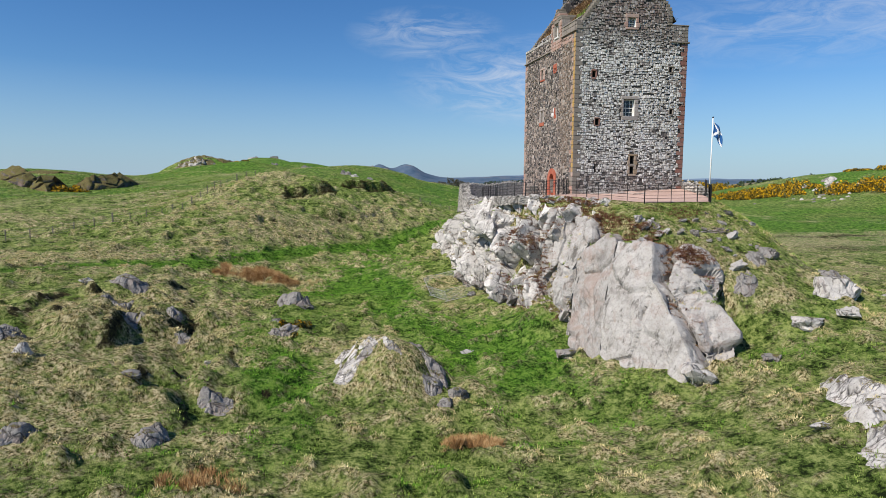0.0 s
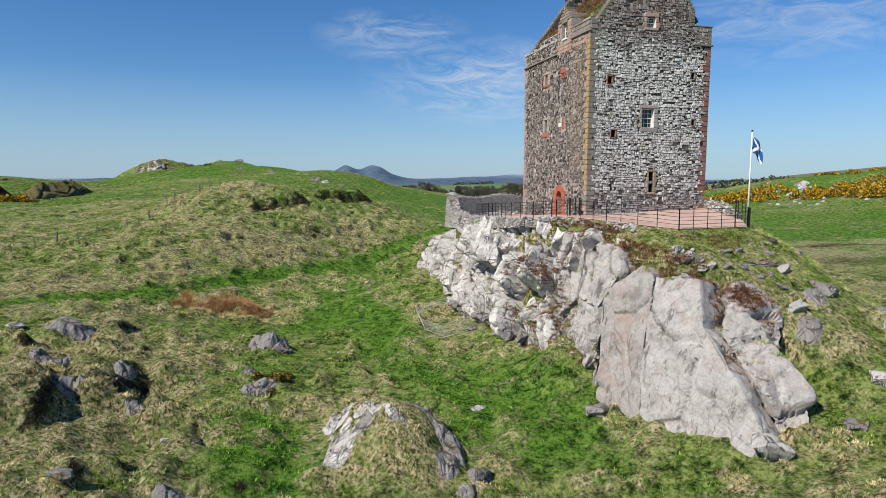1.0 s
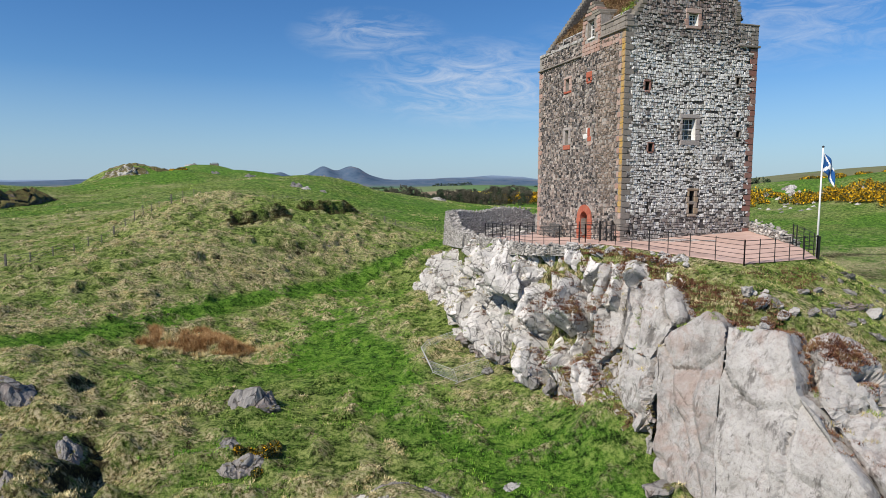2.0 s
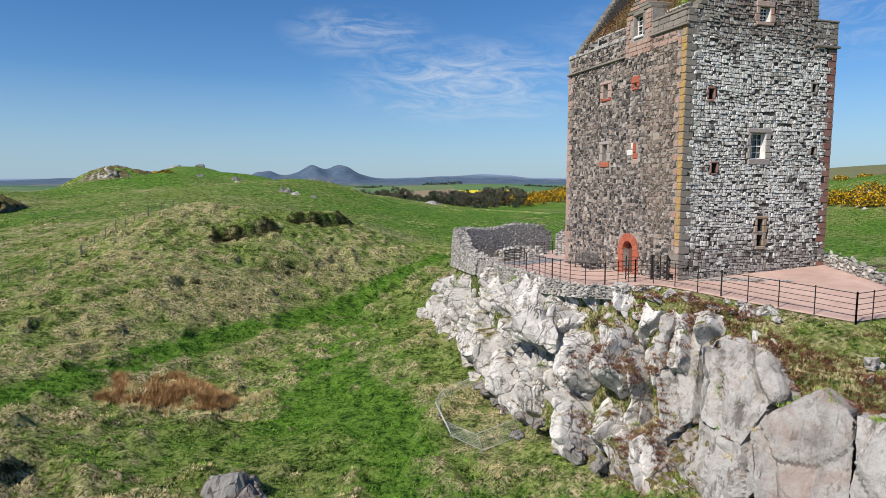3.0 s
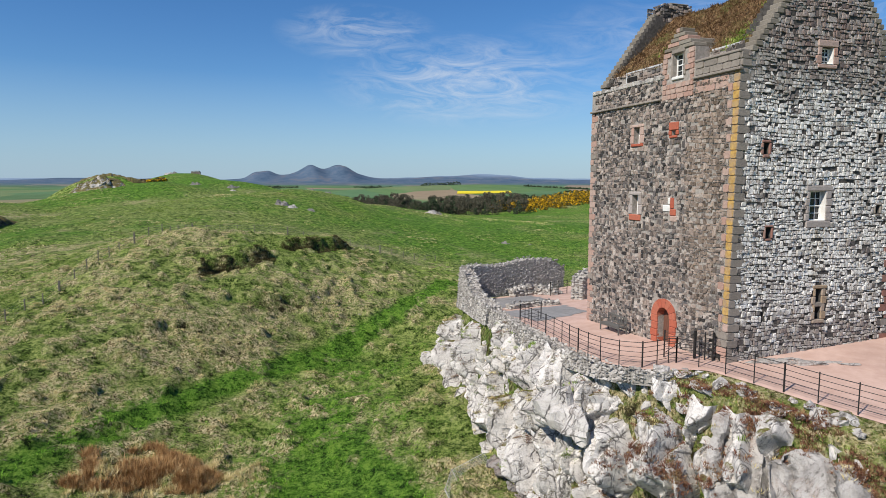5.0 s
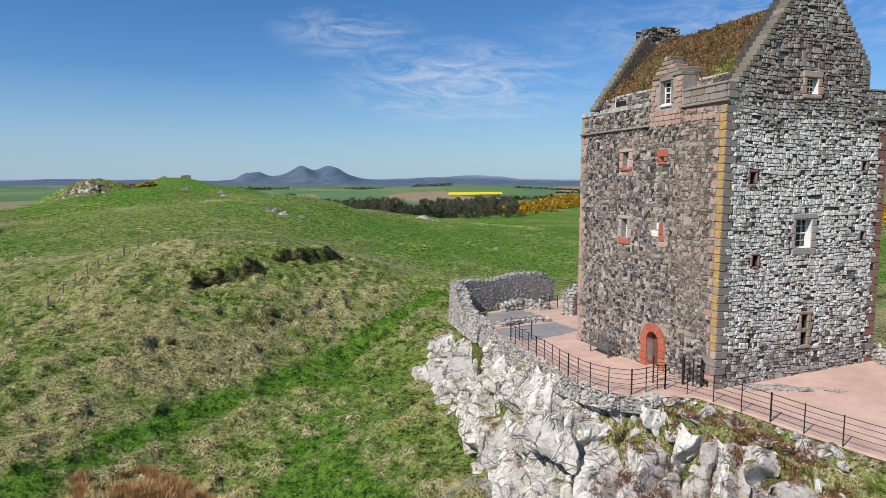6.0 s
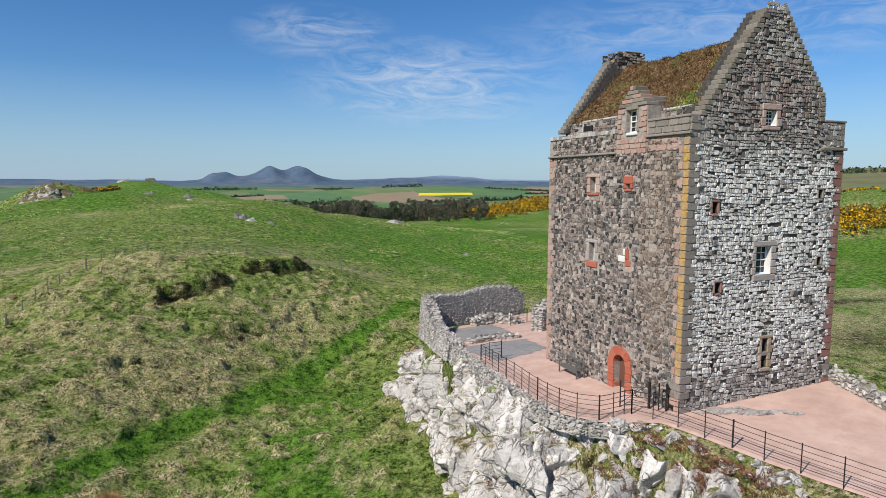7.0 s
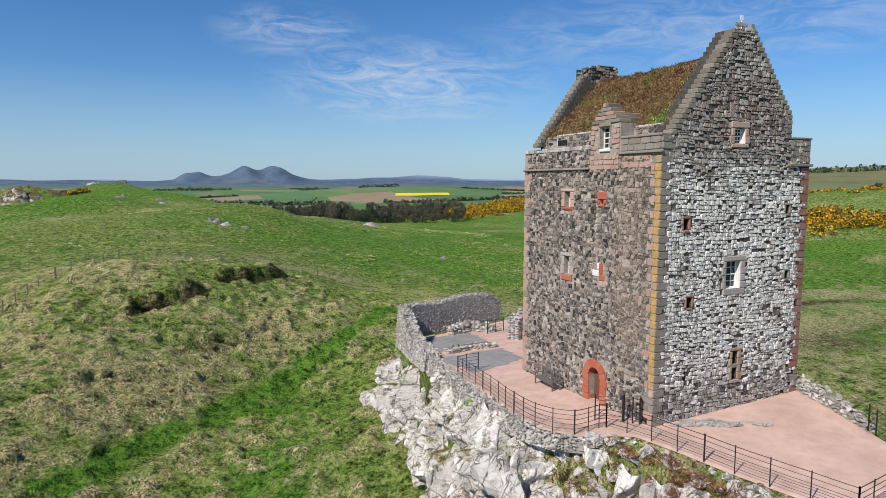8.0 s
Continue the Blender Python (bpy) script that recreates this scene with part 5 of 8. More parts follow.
def turf_roof():
    """Two slopes of shaggy turf, sagging and uneven, with thickness at the eaves."""
    nu, nv = 70, 34
    verts, faces = [], []
    for j in range(nu + 1):
        y = 0.5 + (TL - 1.0) * j / nu
        for i in range(nv + 1):
            s = 2 * i / nv - 1
            x = 4.85 + s * 4.05
            z = 17.28 - abs(s) ** 0.98 * 3.72 - 0.22 * math.sin(math.pi * j / nu) * (1 - abs(s) * 0.4)
            z += 0.13 * float(vnoise(x, y, 0.9, 61, 3)) + 0.06 * float(vnoise(x, y, 0.25, 62, 2)) - 0.12 * (abs(s) > 0.99)
            verts.append((x, y, z))
    for j in range(nu):
        for i in range(nv):
            k = j * (nv + 1) + i
            faces.append((k, k + 1, k + nv + 2, k + nv + 1))
    me = mesh_from("turf_roof", verts, faces, False)
    ob = part("turf_roof", me, MAT_TURF, tower, "sagging brown and green turf roof")
    sol = ob.modifiers.new("thick", "SOLIDIFY")
    sol.thickness, sol.offset = 0.22, -1


turf_roof()
# weather vane on the gable top
vane = part("weather_vane", bevel_box(0.04, 0.04, 0.6, 0.006), MAT_WHITE, tower, "small white weather vane", Matrix.Translation((4.95, 0.4, 18.2)))
part("vane_blade", bevel_box(0.22, 0.02, 0.22, 0.008), MAT_WHITE, vane, "", Matrix.Translation((0.0, 0, 0.38)))

# ---------------------------------------------------------------- the crag under the tower
LEDGES = []                              # places on the crag flat enough for turf to hold
crag = thing("crag", "pale grey fissured rock crag bearing the tower", "rock", Matrix.Translation((-5, 0, -9)), "structure")
CI = crag.matrix_world.inverted()


def crag_rock(name, k, m, mt=None):
    me = rock_mesh(name, k, m)
    me.transform(CI)
    return part(name, me, mt or MAT_ROCK, crag)


def joint_blocks(p, off, long, wide, seam):
    """Rock parted by joints that dip one way: for a place, how proud its block stands there and how near the joint is (0..1)."""
    w = p + 0.30 * wide * noise.noise_vector(p * (0.9 / wide) + off)
    dip, across = -0.42 * w.y - 0.91 * w.z, -0.91 * w.y + 0.42 * w.z
    q = Vector((w.x * 0.35 / wide, dip / long, across / wide)) + off
    d, pts = noise.voronoi(q)
    c = pts[0]
    r1, r2, r3 = noise.cell(c * 31.7), noise.cell(c * 17.3 + Vector((5, 1, 2))), noise.cell(c * 23.9 + Vector((1, 7, 3)))
    proud = 0.75 * r1 + 1.1 * (q - c).dot(Vector((0.3 * r3, 0.35 + r2, r3)))
    return proud, max(0.0, 1 - (d[1] - d[0]) * wide / seam)


def facet(p, off):
    """Depth of a broken face at p: each joint block is a tilted plane of its own."""
    dip, across = -0.45 * p.y - 0.89 * p.z, -0.89 * p.y + 0.45 * p.z
    q = Vector((0, dip * 0.26, across * 0.58)) + off
    d, pts = noise.voronoi(q)
    c = pts[0]
    r1, r2, r3 = noise.cell(c * 31.7), noise.cell(c * 17.3 + Vector((5, 1, 2))), noise.cell(c * 23.9 + Vector((1, 7, 3)))
    tilt = (q - c).dot(Vector((r2, r3, r1)))
    crack = 1 - min(d[1] - d[0], 0.11) / 0.11
    return 0.62 * r1 + 1.35 * tilt - 1.15 * crack


def slab(name, outline, inward, thick, mt=None, seed=1, rough=0.14, cell=0.22, bumpy=0.18):
    """A great tilted slab: an outline of corners, drawn back into the hill, weathered all over."""
    pts = [Vector(p) for p in outline]
    n = Vector(inward).normalized()
    bm = bmesh.new()
    a, b = [bm.verts.new(p) for p in pts], [bm.verts.new(p + n * thick) for p in pts]
    c = bm.verts.new(sum(pts, Vector()) / len(pts) - n * 0.08)
    d = bm.verts.new(sum(pts, Vector()) / len(pts) + n * thick)
    for i in range(len(pts)):
        j = (i + 1) % len(pts)
        bm.faces.new((a[i], a[j], c))
        bm.faces.new((b[j], b[i], d))
        bm.faces.new((a[j], a[i], b[i], b[j]))
    bmesh.ops.recalc_face_normals(bm, faces=bm.faces[:])
    bmesh.ops.triangulate(bm, faces=bm.faces[:])
    for _ in range(7):
        long = [e for e in bm.edges if e.calc_length() > cell]
        if not long:
            break
        bmesh.ops.subdivide_edges(bm, edges=long, cuts=1)
        bmesh.ops.triangulate(bm, faces=[f for f in bm.faces if len(f.verts) > 3])
    for _ in range(2):
        bmesh.ops.smooth_vert(bm, verts=bm.verts[:], factor=0.4, use_axis_x=True, use_axis_y=True, use_axis_z=True)
    bm.normal_update()
    off = Vector((seed * 11.3, seed * 5.1, 0))
    shift = []
    for v in bm.verts:
        p = v.co * 0.55 + off
        k = noise.noise(p) * 1.1 + noise.noise(p * 2.7) * 0.6 + noise.noise(p * 6.0) * 0.3
        big, gap = joint_blocks(v.co, off, 4.2, 2.0, 0.24)
        small, chink = joint_blocks(v.co, off * 2, 1.4, 0.7, 0.14)
        shift.append(v.normal * (k * rough + bumpy * (1.5 * big - 1.6 * gap + 0.35 * small - 0.45 * chink)))
    for v, s in zip(bm.verts, shift):
        v.co += s
    bm.normal_update()
    for f in bm.faces:
        if f.normal.z > 0.80:
            LEDGES.append((f.calc_center_median(), f.calc_area(), 1))
    me = bm_mesh(name, bm)
    me.transform(CI)
    return part(name, me, mt or MAT_SLAB, crag)


# the main slabs on the nose of the crag
slab("rock_slab", [(-1.8, -10.0, -2.7), (-3.4, -8.3, -4.6), (-4.2, -9.7, -7.4), (-4.6, -10.2, -10.4), (-4.1, -13.7, -10.5), (-3.2, -12.5, -6.5), (-2.0, -11.5, -3.1)], (0.85, 0.4, -0.15), 3.0, seed=1, rough=0.09, cell=0.17, bumpy=0.08, mt=MAT_SLAB_WARM)
slab("rock_slab", [(-2.0, -11.45, -3.0), (-3.2, -12.42, -6.5), (-4.1, -13.62, -10.5), (-3.0, -17.0, -11.3), (-2.5, -18.4, -11.1), (-1.4, -18.9, -9.0), (-1.45, -17.6, -7.2), (-1.45, -14.7, -4.9), (-0.7, -13.3, -3.1)], (0.85, 0.4, -0.15), 3.0, seed=6, rough=0.09, cell=0.17, bumpy=0.09)
slab("rock_slab", [(0.3, -14.6, -4.0), (-0.8, -15.0, -5.3), (-0.35, -17.8, -7.6), (0.1, -18.7, -9.7), (1.2, -18.7, -8.8), (1.7, -18.2, -7.4), (1.1, -16.6, -5.5)], (0.5, 0.7, -0.3), 2.2, seed=2, rough=0.15)
slab("rock_slab", [(1.6, -13.5, -3.2), (0.4, -14.0, -3.6), (0.7, -15.6, -5.2), (1.9, -16.2, -6.0), (2.9, -15.2, -5.0), (2.6, -13.8, -3.6)], (0.2, 0.8, -0.4), 1.8, seed=3)
slab("rock_slab", [(-2.0, -5.4, -1.6), (-3.0, -5.0, -2.2), (-3.9, -6.2, -5.0), (-3.6, -8.3, -5.4), (-2.4, -8.8, -3.2), (-1.6, -7.0, -1.9)], (0.9, 0.2, -0.2), 2.0, seed=4)
slab("rock_slab", [(-1.6, -3.0, -1.2), (-2.9, -2.6, -1.5), (-4.0, -3.6, -4.2), (-4.4, -4.6, -6.6), (-3.6, -5.6, -5.4), (-2.3, -4.6, -2.4)], (0.9, 0.1, -0.2), 1.8, seed=5)
# the warm brown apron between the cliff and the slabs, over its own hollow
slab("rock_apron", [(-3.2, -4.4, -5.2), (-4.4, -3.4, -6.2), (-5.6, -2.2, -8.0), (-6.2, -1.4, -10.2), (-5.4, -6.0, -10.6), (-4.6, -9.8, -10.8), (-4.0, -9.4, -8.0), (-3.5, -7.0, -6.2)], (0.9, 0.3, -0.3), 2.6, MAT_APRON, 8, 0.25, 0.22, 0.35)
slab("rock_slab", [(-2.6, -6.6, -3.4), (-3.6, -5.8, -4.6), (-4.4, -6.8, -7.0), (-4.5, -8.6, -8.8), (-3.7, -9.4, -6.2), (-2.6, -8.6, -3.8)], (0.9, 0.3, -0.2), 2.4, None, 9, 0.16)
# the fractured west face: a skin of rock in flat facets, then ribs and blocks that dip the same way
rng = random.Random(11)
FOOTLINE = [(-4.9, 30.2), (-5.9, 24), (-6.5, 17), (-6.8, 12), (-7.1, 8), (-7.3, 4), (-6.6, 0.8), (-5.7, -2.4), (-3.9, -5.4), (-3.6, -8.4)]
TOPLINE = [(-2.6, 28.9), (-3.6, 23), (-4.1, 15), (-4.7, 9), (-5.0, 6), (-4.8, 3), (-3.9, 0.8), (-2.9, -1.4), (-1.5, -4.6), (-1.2, -7.6)]


def along(line, s):
    k = min(int(s), len(line) - 2)
    return Vector(line[k]).lerp(Vector(line[k + 1]), s - k)


@functools.lru_cache(None)
def cliff_ends(s):
    """Foot and top of the cliff at a way along it."""
    f, t = along(FOOTLINE, s), along(TOPLINE, s)
    zf = float(base_z(f.x, f.y)) - 0.7
    zt = float(terrace_z(t.x, t.y)) - 0.42 * max(0, float(poly_dist(t.x, t.y, TERRACE))) - 0.05
    zt += 0.20 + 0.30 * noise.noise(Vector((s * 3.1, 0.4, 0))) + 0.20 * noise.noise(Vector((s * 9.0, 2.4, 0))) - 0.5 * float(smooth(2.0 - s, 0, 1.2))
    return f, t, zf, zt


def cliff_point(s, v):
    f, t, zf, zt = cliff_ends(s)
    p = f.lerp(t, 0.12 * v + 0.88 * v ** 2.2)
    return Vector((p.x, p.y, zf + (zt - zf) * v))


def cliff_skin():
    ns, nv = 620, 130
    verts, faces = [], []
    depth = np.zeros((ns + 1, nv + 1))
    for i in range(ns + 1):
        for j in range(nv + 1):
            p = cliff_point(9 * i / ns, j / nv)
            big, gap = joint_blocks(p, Vector((3.1, 0.7, 5.2)), 3.7, 1.25, 0.34)
            small, chink = joint_blocks(p, Vector((9, 2, 1)), 1.5, 0.55, 0.13)
            depth[i, j] = 1.05 * big + 0.28 * small - 1.35 * min(1, 1.4 * gap) - 0.26 * chink + 0.30 * noise.noise(p * 0.6)
    for _ in range(1):                    # worn edges
        e = np.pad(depth, 1, mode="edge")
        depth = (e[:-2, 1:-1] + e[2:, 1:-1] + e[1:-1, :-2] + e[1:-1, 2:] + 4 * e[1:-1, 1:-1]) / 8
    for i in range(ns + 1):
        s = 9 * i / ns
        a, b = along(FOOTLINE, max(0, s - 0.2)), along(FOOTLINE, min(9, s + 0.2))
        out = Vector((-(b - a).y, (b - a).x, 0)).normalized() * -1
        for j in range(nv + 1):
            v = j / nv
            p = cliff_point(s, v)
            k = depth[i, j] + 0.035 * noise.noise(p * 5.0)
            calm = min(1, 0.35 + (1 - v) * 5) * (0.6 + 0.4 * min(1, v * 6))
            hollow = 1.7 * math.exp(-((p.y - 3.0) / 0.9) ** 2 - ((p.z + 4.8) / 0.55) ** 2) + 0.9 * math.exp(-((p.y - 12.5) / 0.8) ** 2 - ((p.z + 4.2) / 0.7) ** 2) + 1.0 * math.exp(-((p.y + 3.4) / 1.6) ** 2 - ((p.z + 5.6) / 0.4) ** 2)
            verts.append(p + (out * 0.95 + Vector((0, 0, 0.30))) * k * calm - out * hollow)
    for i in range(ns):
        for j in range(nv):
            q = i * (nv + 1) + j
            faces.append((q, q + nv + 1, q + nv + 2, q + 1))
    me = mesh_from("cliff_face", verts, faces)
    for f in me.polygons:
        if f.normal.z > 0.72 and f.center.z > -8.5:
            LEDGES.append((f.center.copy(), f.area, 0))
    me.transform(CI)
    return part("cliff_face", me, MAT_CLIFF, crag, "fissured pale rock face with dark joints")


cliff_skin()
# brow of the big overhang above its hollow
for c, s in (((-6.3, 3.2, -3.0), 2.1), ((-6.6, 4.3, -3.5), 1.7), ((-6.2, 1.9, -3.3), 1.6)):
    crag_rock("cliff_block", int(s * 10), axes((0.2, -0.7, -0.5), (-1, 0, 0.4), c, 1.3 * s, s, 0.9 * s))
# warm broken rock at the foot, ledges and scattered stones on the brow
for i in range(26):
    s = rng.uniform(3.6, 8)
    f = along(FOOTLINE, s)
    c = Vector((f.x + rng.uniform(-0.3, 0.6), f.y, float(base_z(f.x, f.y)) + rng.uniform(-0.1, 0.9)))
    crag_rock("foot_rock", rng.randrange(99), axes((rng.uniform(-1, 1), rng.uniform(-1, 1), -0.3), (0, 0, 1), c, rng.uniform(0.6, 1.5), rng.uniform(0.5, 1.0), rng.uniform(0.5, 0.9)), MAT_ROCK_DARK)
for i in range(150):
    s = rng.uniform(2.5, 8.8)
    t = along(TOPLINE, s)
    x, y = t.x + rng.uniform(-0.2, 1.6), t.y + rng.uniform(-0.6, 0.6)
    if float(poly_dist(x, y, TERRACE)) < 0.15:
        continue
    c = Vector((x, y, float(ground_z(x, y)) + 0.03))
    k = rng.uniform(0.2, 0.75)
    crag_rock("brow_stone", rng.randrange(99), axes((rng.uniform(-1, 1), rng.uniform(-1, 1), -0.3), (0, 0, 1), c, 1.4 * k, k, 0.7 * k))
for i in range(34):
    x, y = rng.uniform(-1.5, 8.5), rng.uniform(-15.5, -9.2)
    dr = float(poly_dist(x, y, RIM))
    if not -2.4 < dr < 2.5:
        continue
    c = Vector((x, y, float(ground_z(x, y)) + 0.02))
    k = rng.uniform(0.2, 0.62) * (1.5 if rng.random() < 0.2 else 1)
    crag_rock("brow_stone", rng.randrange(99), axes((rng.uniform(-1, 1), rng.uniform(-1, 1), -0.3), (0, 0, 1), c, 1.4 * k, k, 0.7 * k), MAT_SLAB if rng.random() < 0.25 else MAT_ROCK_DARK)



CRAG_TREES = {}


def crag_height(spots):
    """Lifts places on to whatever lies topmost there: the turf or a rock of the crag."""
    for ob in crag.children:
        if ob.name not in CRAG_TREES:
            me = ob.data
            CRAG_TREES[ob.name] = BVHTree.FromPolygons([v.co + Vector((-5, 0, -9)) for v in me.vertices], [tuple(p.vertices) for p in me.polygons])
    trees = CRAG_TREES.values()
    for q in spots:
        z = float(ground_z(q[0], q[1]))
        for t in trees:
            h = t.ray_cast(Vector((q[0], q[1], 6)), Vector((0, 0, -1)))[0]
            if h is not None and h.z > z:
                z = h.z
        q[2] = z - 0.02
    return spots


# pale pinkish blocks lying above the slabs
rng = random.Random(19)
for i in range(22):
    x, y = rng.uniform(-0.9, 1.1), rng.uniform(-12.6, -10.4)
    k = rng.uniform(0.25, 0.6)
    z = crag_height([[x, y, 0.0]])[0][2]
    crag_rock("brow_stone", rng.randrange(99), axes((rng.uniform(-1, 1), rng.uniform(-1, 1), -0.4), (-0.3, -0.2, 1), (x, y, z + 0.05), 1.3 * k, k, 0.8 * k), MAT_SLAB)

# ---------------------------------------------------------------- walls, rails and things on the terrace


def gz(x, y):
    return float(ground_z(x, y))


def tz(x, y):
    return float(terrace_z(x, y)) + 0.05


def rubble_wall(name, label, path, base, top, thick, seed, size=0.32, single=0, ragged=0.18, batter=0.0, mt=None):
    """A dry-looking rubble wall along a path: a rough core, and stones on both faces and the top.
    base and top give heights from the way along (0..1)."""
    rng = random.Random(seed)
    mt = mt or MAT_WALLSTONE
    pts = [Vector((*p, 0)) for p in path]
    seg = [(b - a).length for a, b in zip(pts, pts[1:])]
    total = sum(seg)
    wall = thing(name, label, "wall", Matrix.Translation((pts[0].x, pts[0].y, base(0))))
    inv = wall.matrix_world.inverted()

    def spot(d):
        for a, b, l in zip(pts, pts[1:], seg):
            if d <= l or b is pts[-1]:
                u = (b - a).normalized()
                return a + u * d, u
            d -= l

    core = Acc()
    n = max(2, int(total / 0.5))
    ring = []
    for i in range(n + 1):
        p, u = spot(total * i / n)
        s = i / n
        side = Vector((-u.y, u.x, 0))
        b, t = base(s), top(s) - 0.12
        ring.append([p + side * (thick / 2 - 0.06 + batter) + Vector((0, 0, b)), p + side * (thick / 2 - 0.06) + Vector((0, 0, t)), p - side * (thick / 2 - 0.06) + Vector((0, 0, t)), p - side * (thick / 2 - 0.06 + batter) + Vector((0, 0, b))])
    core.add([v for r in ring for v in r], [f for i in range(n) for f in ((4 * i, 4 * i + 4, 4 * i + 5, 4 * i + 1), (4 * i + 1, 4 * i + 5, 4 * i + 6, 4 * i + 2), (4 * i + 2, 4 * i + 6, 4 * i + 7, 4 * i + 3))] + [(0, 1, 2, 3), (4 * n + 3, 4 * n + 2, 4 * n + 1, 4 * n)])
    me = core.mesh("wall_core")
    me.transform(inv)
    part("wall_core", me, MAT_WALLSTONE, wall)
    rest, made = Acc(), 0

    def lay(c, u, side, w, h, dep):
        nonlocal made
        m = inv @ axes(u + Vector((0, 0, rng.uniform(-0.12, 0.12))), side + Vector((0, 0, rng.uniform(-0.15, 0.15))), c, w * rng.uniform(0.95, 1.25), h * rng.uniform(1.0, 1.3), dep)
        vs, fs = PEBBLES[rng.randrange(len(PEBBLES))]
        vs = [m @ Vector(v) for v in vs]
        if made < single:
            made += 1
            part("wall_stone", mesh_from("wall_stone", vs, fs), mt, wall)
        else:
            rest.add(vs, fs)

    for sgn in (1, -1):
        d = 0.0
        while d < total:
            w = size * rng.uniform(0.7, 1.5)
            p, u = spot(min(d + w / 2, total - 0.01))
            s = d / total
            side = Vector((-u.y, u.x, 0)) * sgn
            b, t = base(s), top(s) + rng.uniform(-ragged, ragged * 0.6)
            z = b + rng.uniform(0, 0.1)
            while z < t:
                h = size * rng.uniform(0.42, 0.85)
                lean = batter * (1 - (z - b) / max(0.1, t - b))
                lay(p + side * (thick / 2 - 0.06 + lean + rng.uniform(-0.03, 0.03)) + u * rng.uniform(-0.1, 0.1) + Vector((0, 0, z + h / 2)), u, side, w, h, size * 0.8)
                z += h * 0.92
            d += w * 0.9
    d = 0.0
    while d < total:
        w = size * rng.uniform(0.7, 1.3)
        p, u = spot(min(d, total - 0.01))
        side = Vector((-u.y, u.x, 0))
        k = -thick / 2 + 0.15
        while k < thick / 2:
            lay(p + side * k + Vector((0, 0, top(d / total) - 0.10 + rng.uniform(-ragged, ragged) * 0.5)), u, Vector((0, 0, 1)), w, size * 0.9, size * 0.6)
            k += size * 0.75
        d += w * 0.85
    for e in (0, 1):
        p, u = spot(total * e * 0.999)
        side = Vector((-u.y, u.x, 0))
        z = base(e)
        while z < top(e):
            for k in (-0.33, 0, 0.33):
                lay(p + side * k * thick + u * (0.05 if e else -0.05) + Vector((0, 0, z + 0.1)), side, u * (1 if e else -1), size, size * 0.6, size * 0.7)
            z += size * 0.55
    tagged(part("rubble", rest.mesh("rubble"), mt, wall), kind="stuff")
    return wall


def interp(*pairs):
    xs, ys = zip(*pairs)
    return lambda s: float(np.interp(s, xs, ys))


rubble_wall("ruined_wall", "tall ruined grey rubble wall at the back of the courtyard", [(-1.9, 28.3), (2.5, 29.4), (8.6, 30.6)], interp((0, -3.2), (0.2, -2.6), (1, -2.8)), interp((0, 0.25), (0.15, 0.35), (0.3, 0.1), (0.45, 0.35), (0.62, 0.55), (0.78, 0.45), (0.9, 0.2), (1, -0.5)), 1.1, 31, 0.23, 260)
rubble_wall("courtyard_wall", "broken rubble wall stepping down from the ruin along the cliff edge", [(-2.0, 28.0), (-2.4, 25), (-2.9, 22), (-3.3, 18.5)], interp((0, -3.2), (1, -2.6)), interp((0, 0.15), (0.2, 0.0), (0.35, -0.7), (0.5, -1.15), (1, -1.25)), 1.0, 32, 0.25, 120, 0.14, 0.25)
rubble_wall("retaining_wall", "sloping pale rubble retaining wall under the railing", [(-3.3, 18.4), (-3.95, 14), (-4.4, 9.5), (-4.75, 6), (-4.62, 3.0), (-4.1, 1.3)], interp((0, -2.7), (0.4, -2.1), (0.8, -1.6), (1, -1.3)), lambda s: float(np.interp(s, (0, 0.25, 0.5, 0.8, 1), (-1.42, -1.16, -1.0, -0.82, -0.74))), 0.6, 33, 0.22, 120, 0.07, 0.22)
rubble_wall("kerb_wall", "low edging of pale loose stones below the railing", [(-4.1, 1.1), (-3.3, 0.35), (-2.2, 0.1), (-1.6, -0.5)], interp((0, -1.3), (1, -1.2)), interp((0, -0.62), (1, -0.66)), 0.4, 34, 0.26, 40, 0.06)
rubble_wall("stub_wall", "ragged stump of rubble wall behind the tower", [(4.6, 20.6), (6.5, 21.6), (9.0, 22.2)], interp((0, -2.2), (1, -2.2)), interp((0, 0.0), (0.2, 0.5), (1, 0.8)), 1.1, 35, 0.34, 60, 0.25)
rubble_wall("low_wall", "low broken rubble wall along the terrace edge", [(10.05, 0.2), (9.75, -1.9), (9.15, -4.1)], interp((0, -0.9), (1, -1.4)), interp((0, 0.55), (0.3, 0.35), (0.7, 0.1), (1, -0.25)), 0.75, 36, 0.30, 120, 0.14)
rubble_wall("footing", "low line of old wall footings across the courtyard", [(-1.6, 19.6), (0.2, 19.8), (2.2, 19.3)], interp((0, -2.2), (1, -2.0)), interp((0, -1.45), (1, -1.3)), 0.8, 37, 0.28, 30, 0.06)
rubble_wall("footing", "heap of fallen stones below the ruined wall", [(2.0, 27.0), (4.2, 27.2), (5.4, 25.2)], interp((0, -2.6), (1, -2.4)), interp((0, -1.7), (0.5, -1.4), (1, -1.8)), 1.0, 38, 0.42, 30, 0.2)
rubble_wall("field_dyke", "tumbled stretch of old dyke on the slope below the terrace", [(2.6, -11.5), (5.0, -11.8), (7.6, -10.6), (9.2, -8.9)], interp((0, -3.2), (1, -3.6)), interp((0, -2.75), (0.2, -2.45), (0.4, -2.7), (0.6, -2.75), (0.8, -2.7), (1, -3.1)), 0.6, 39, 0.30, 60, 0.3, mt=MAT_ROCK_DARK)


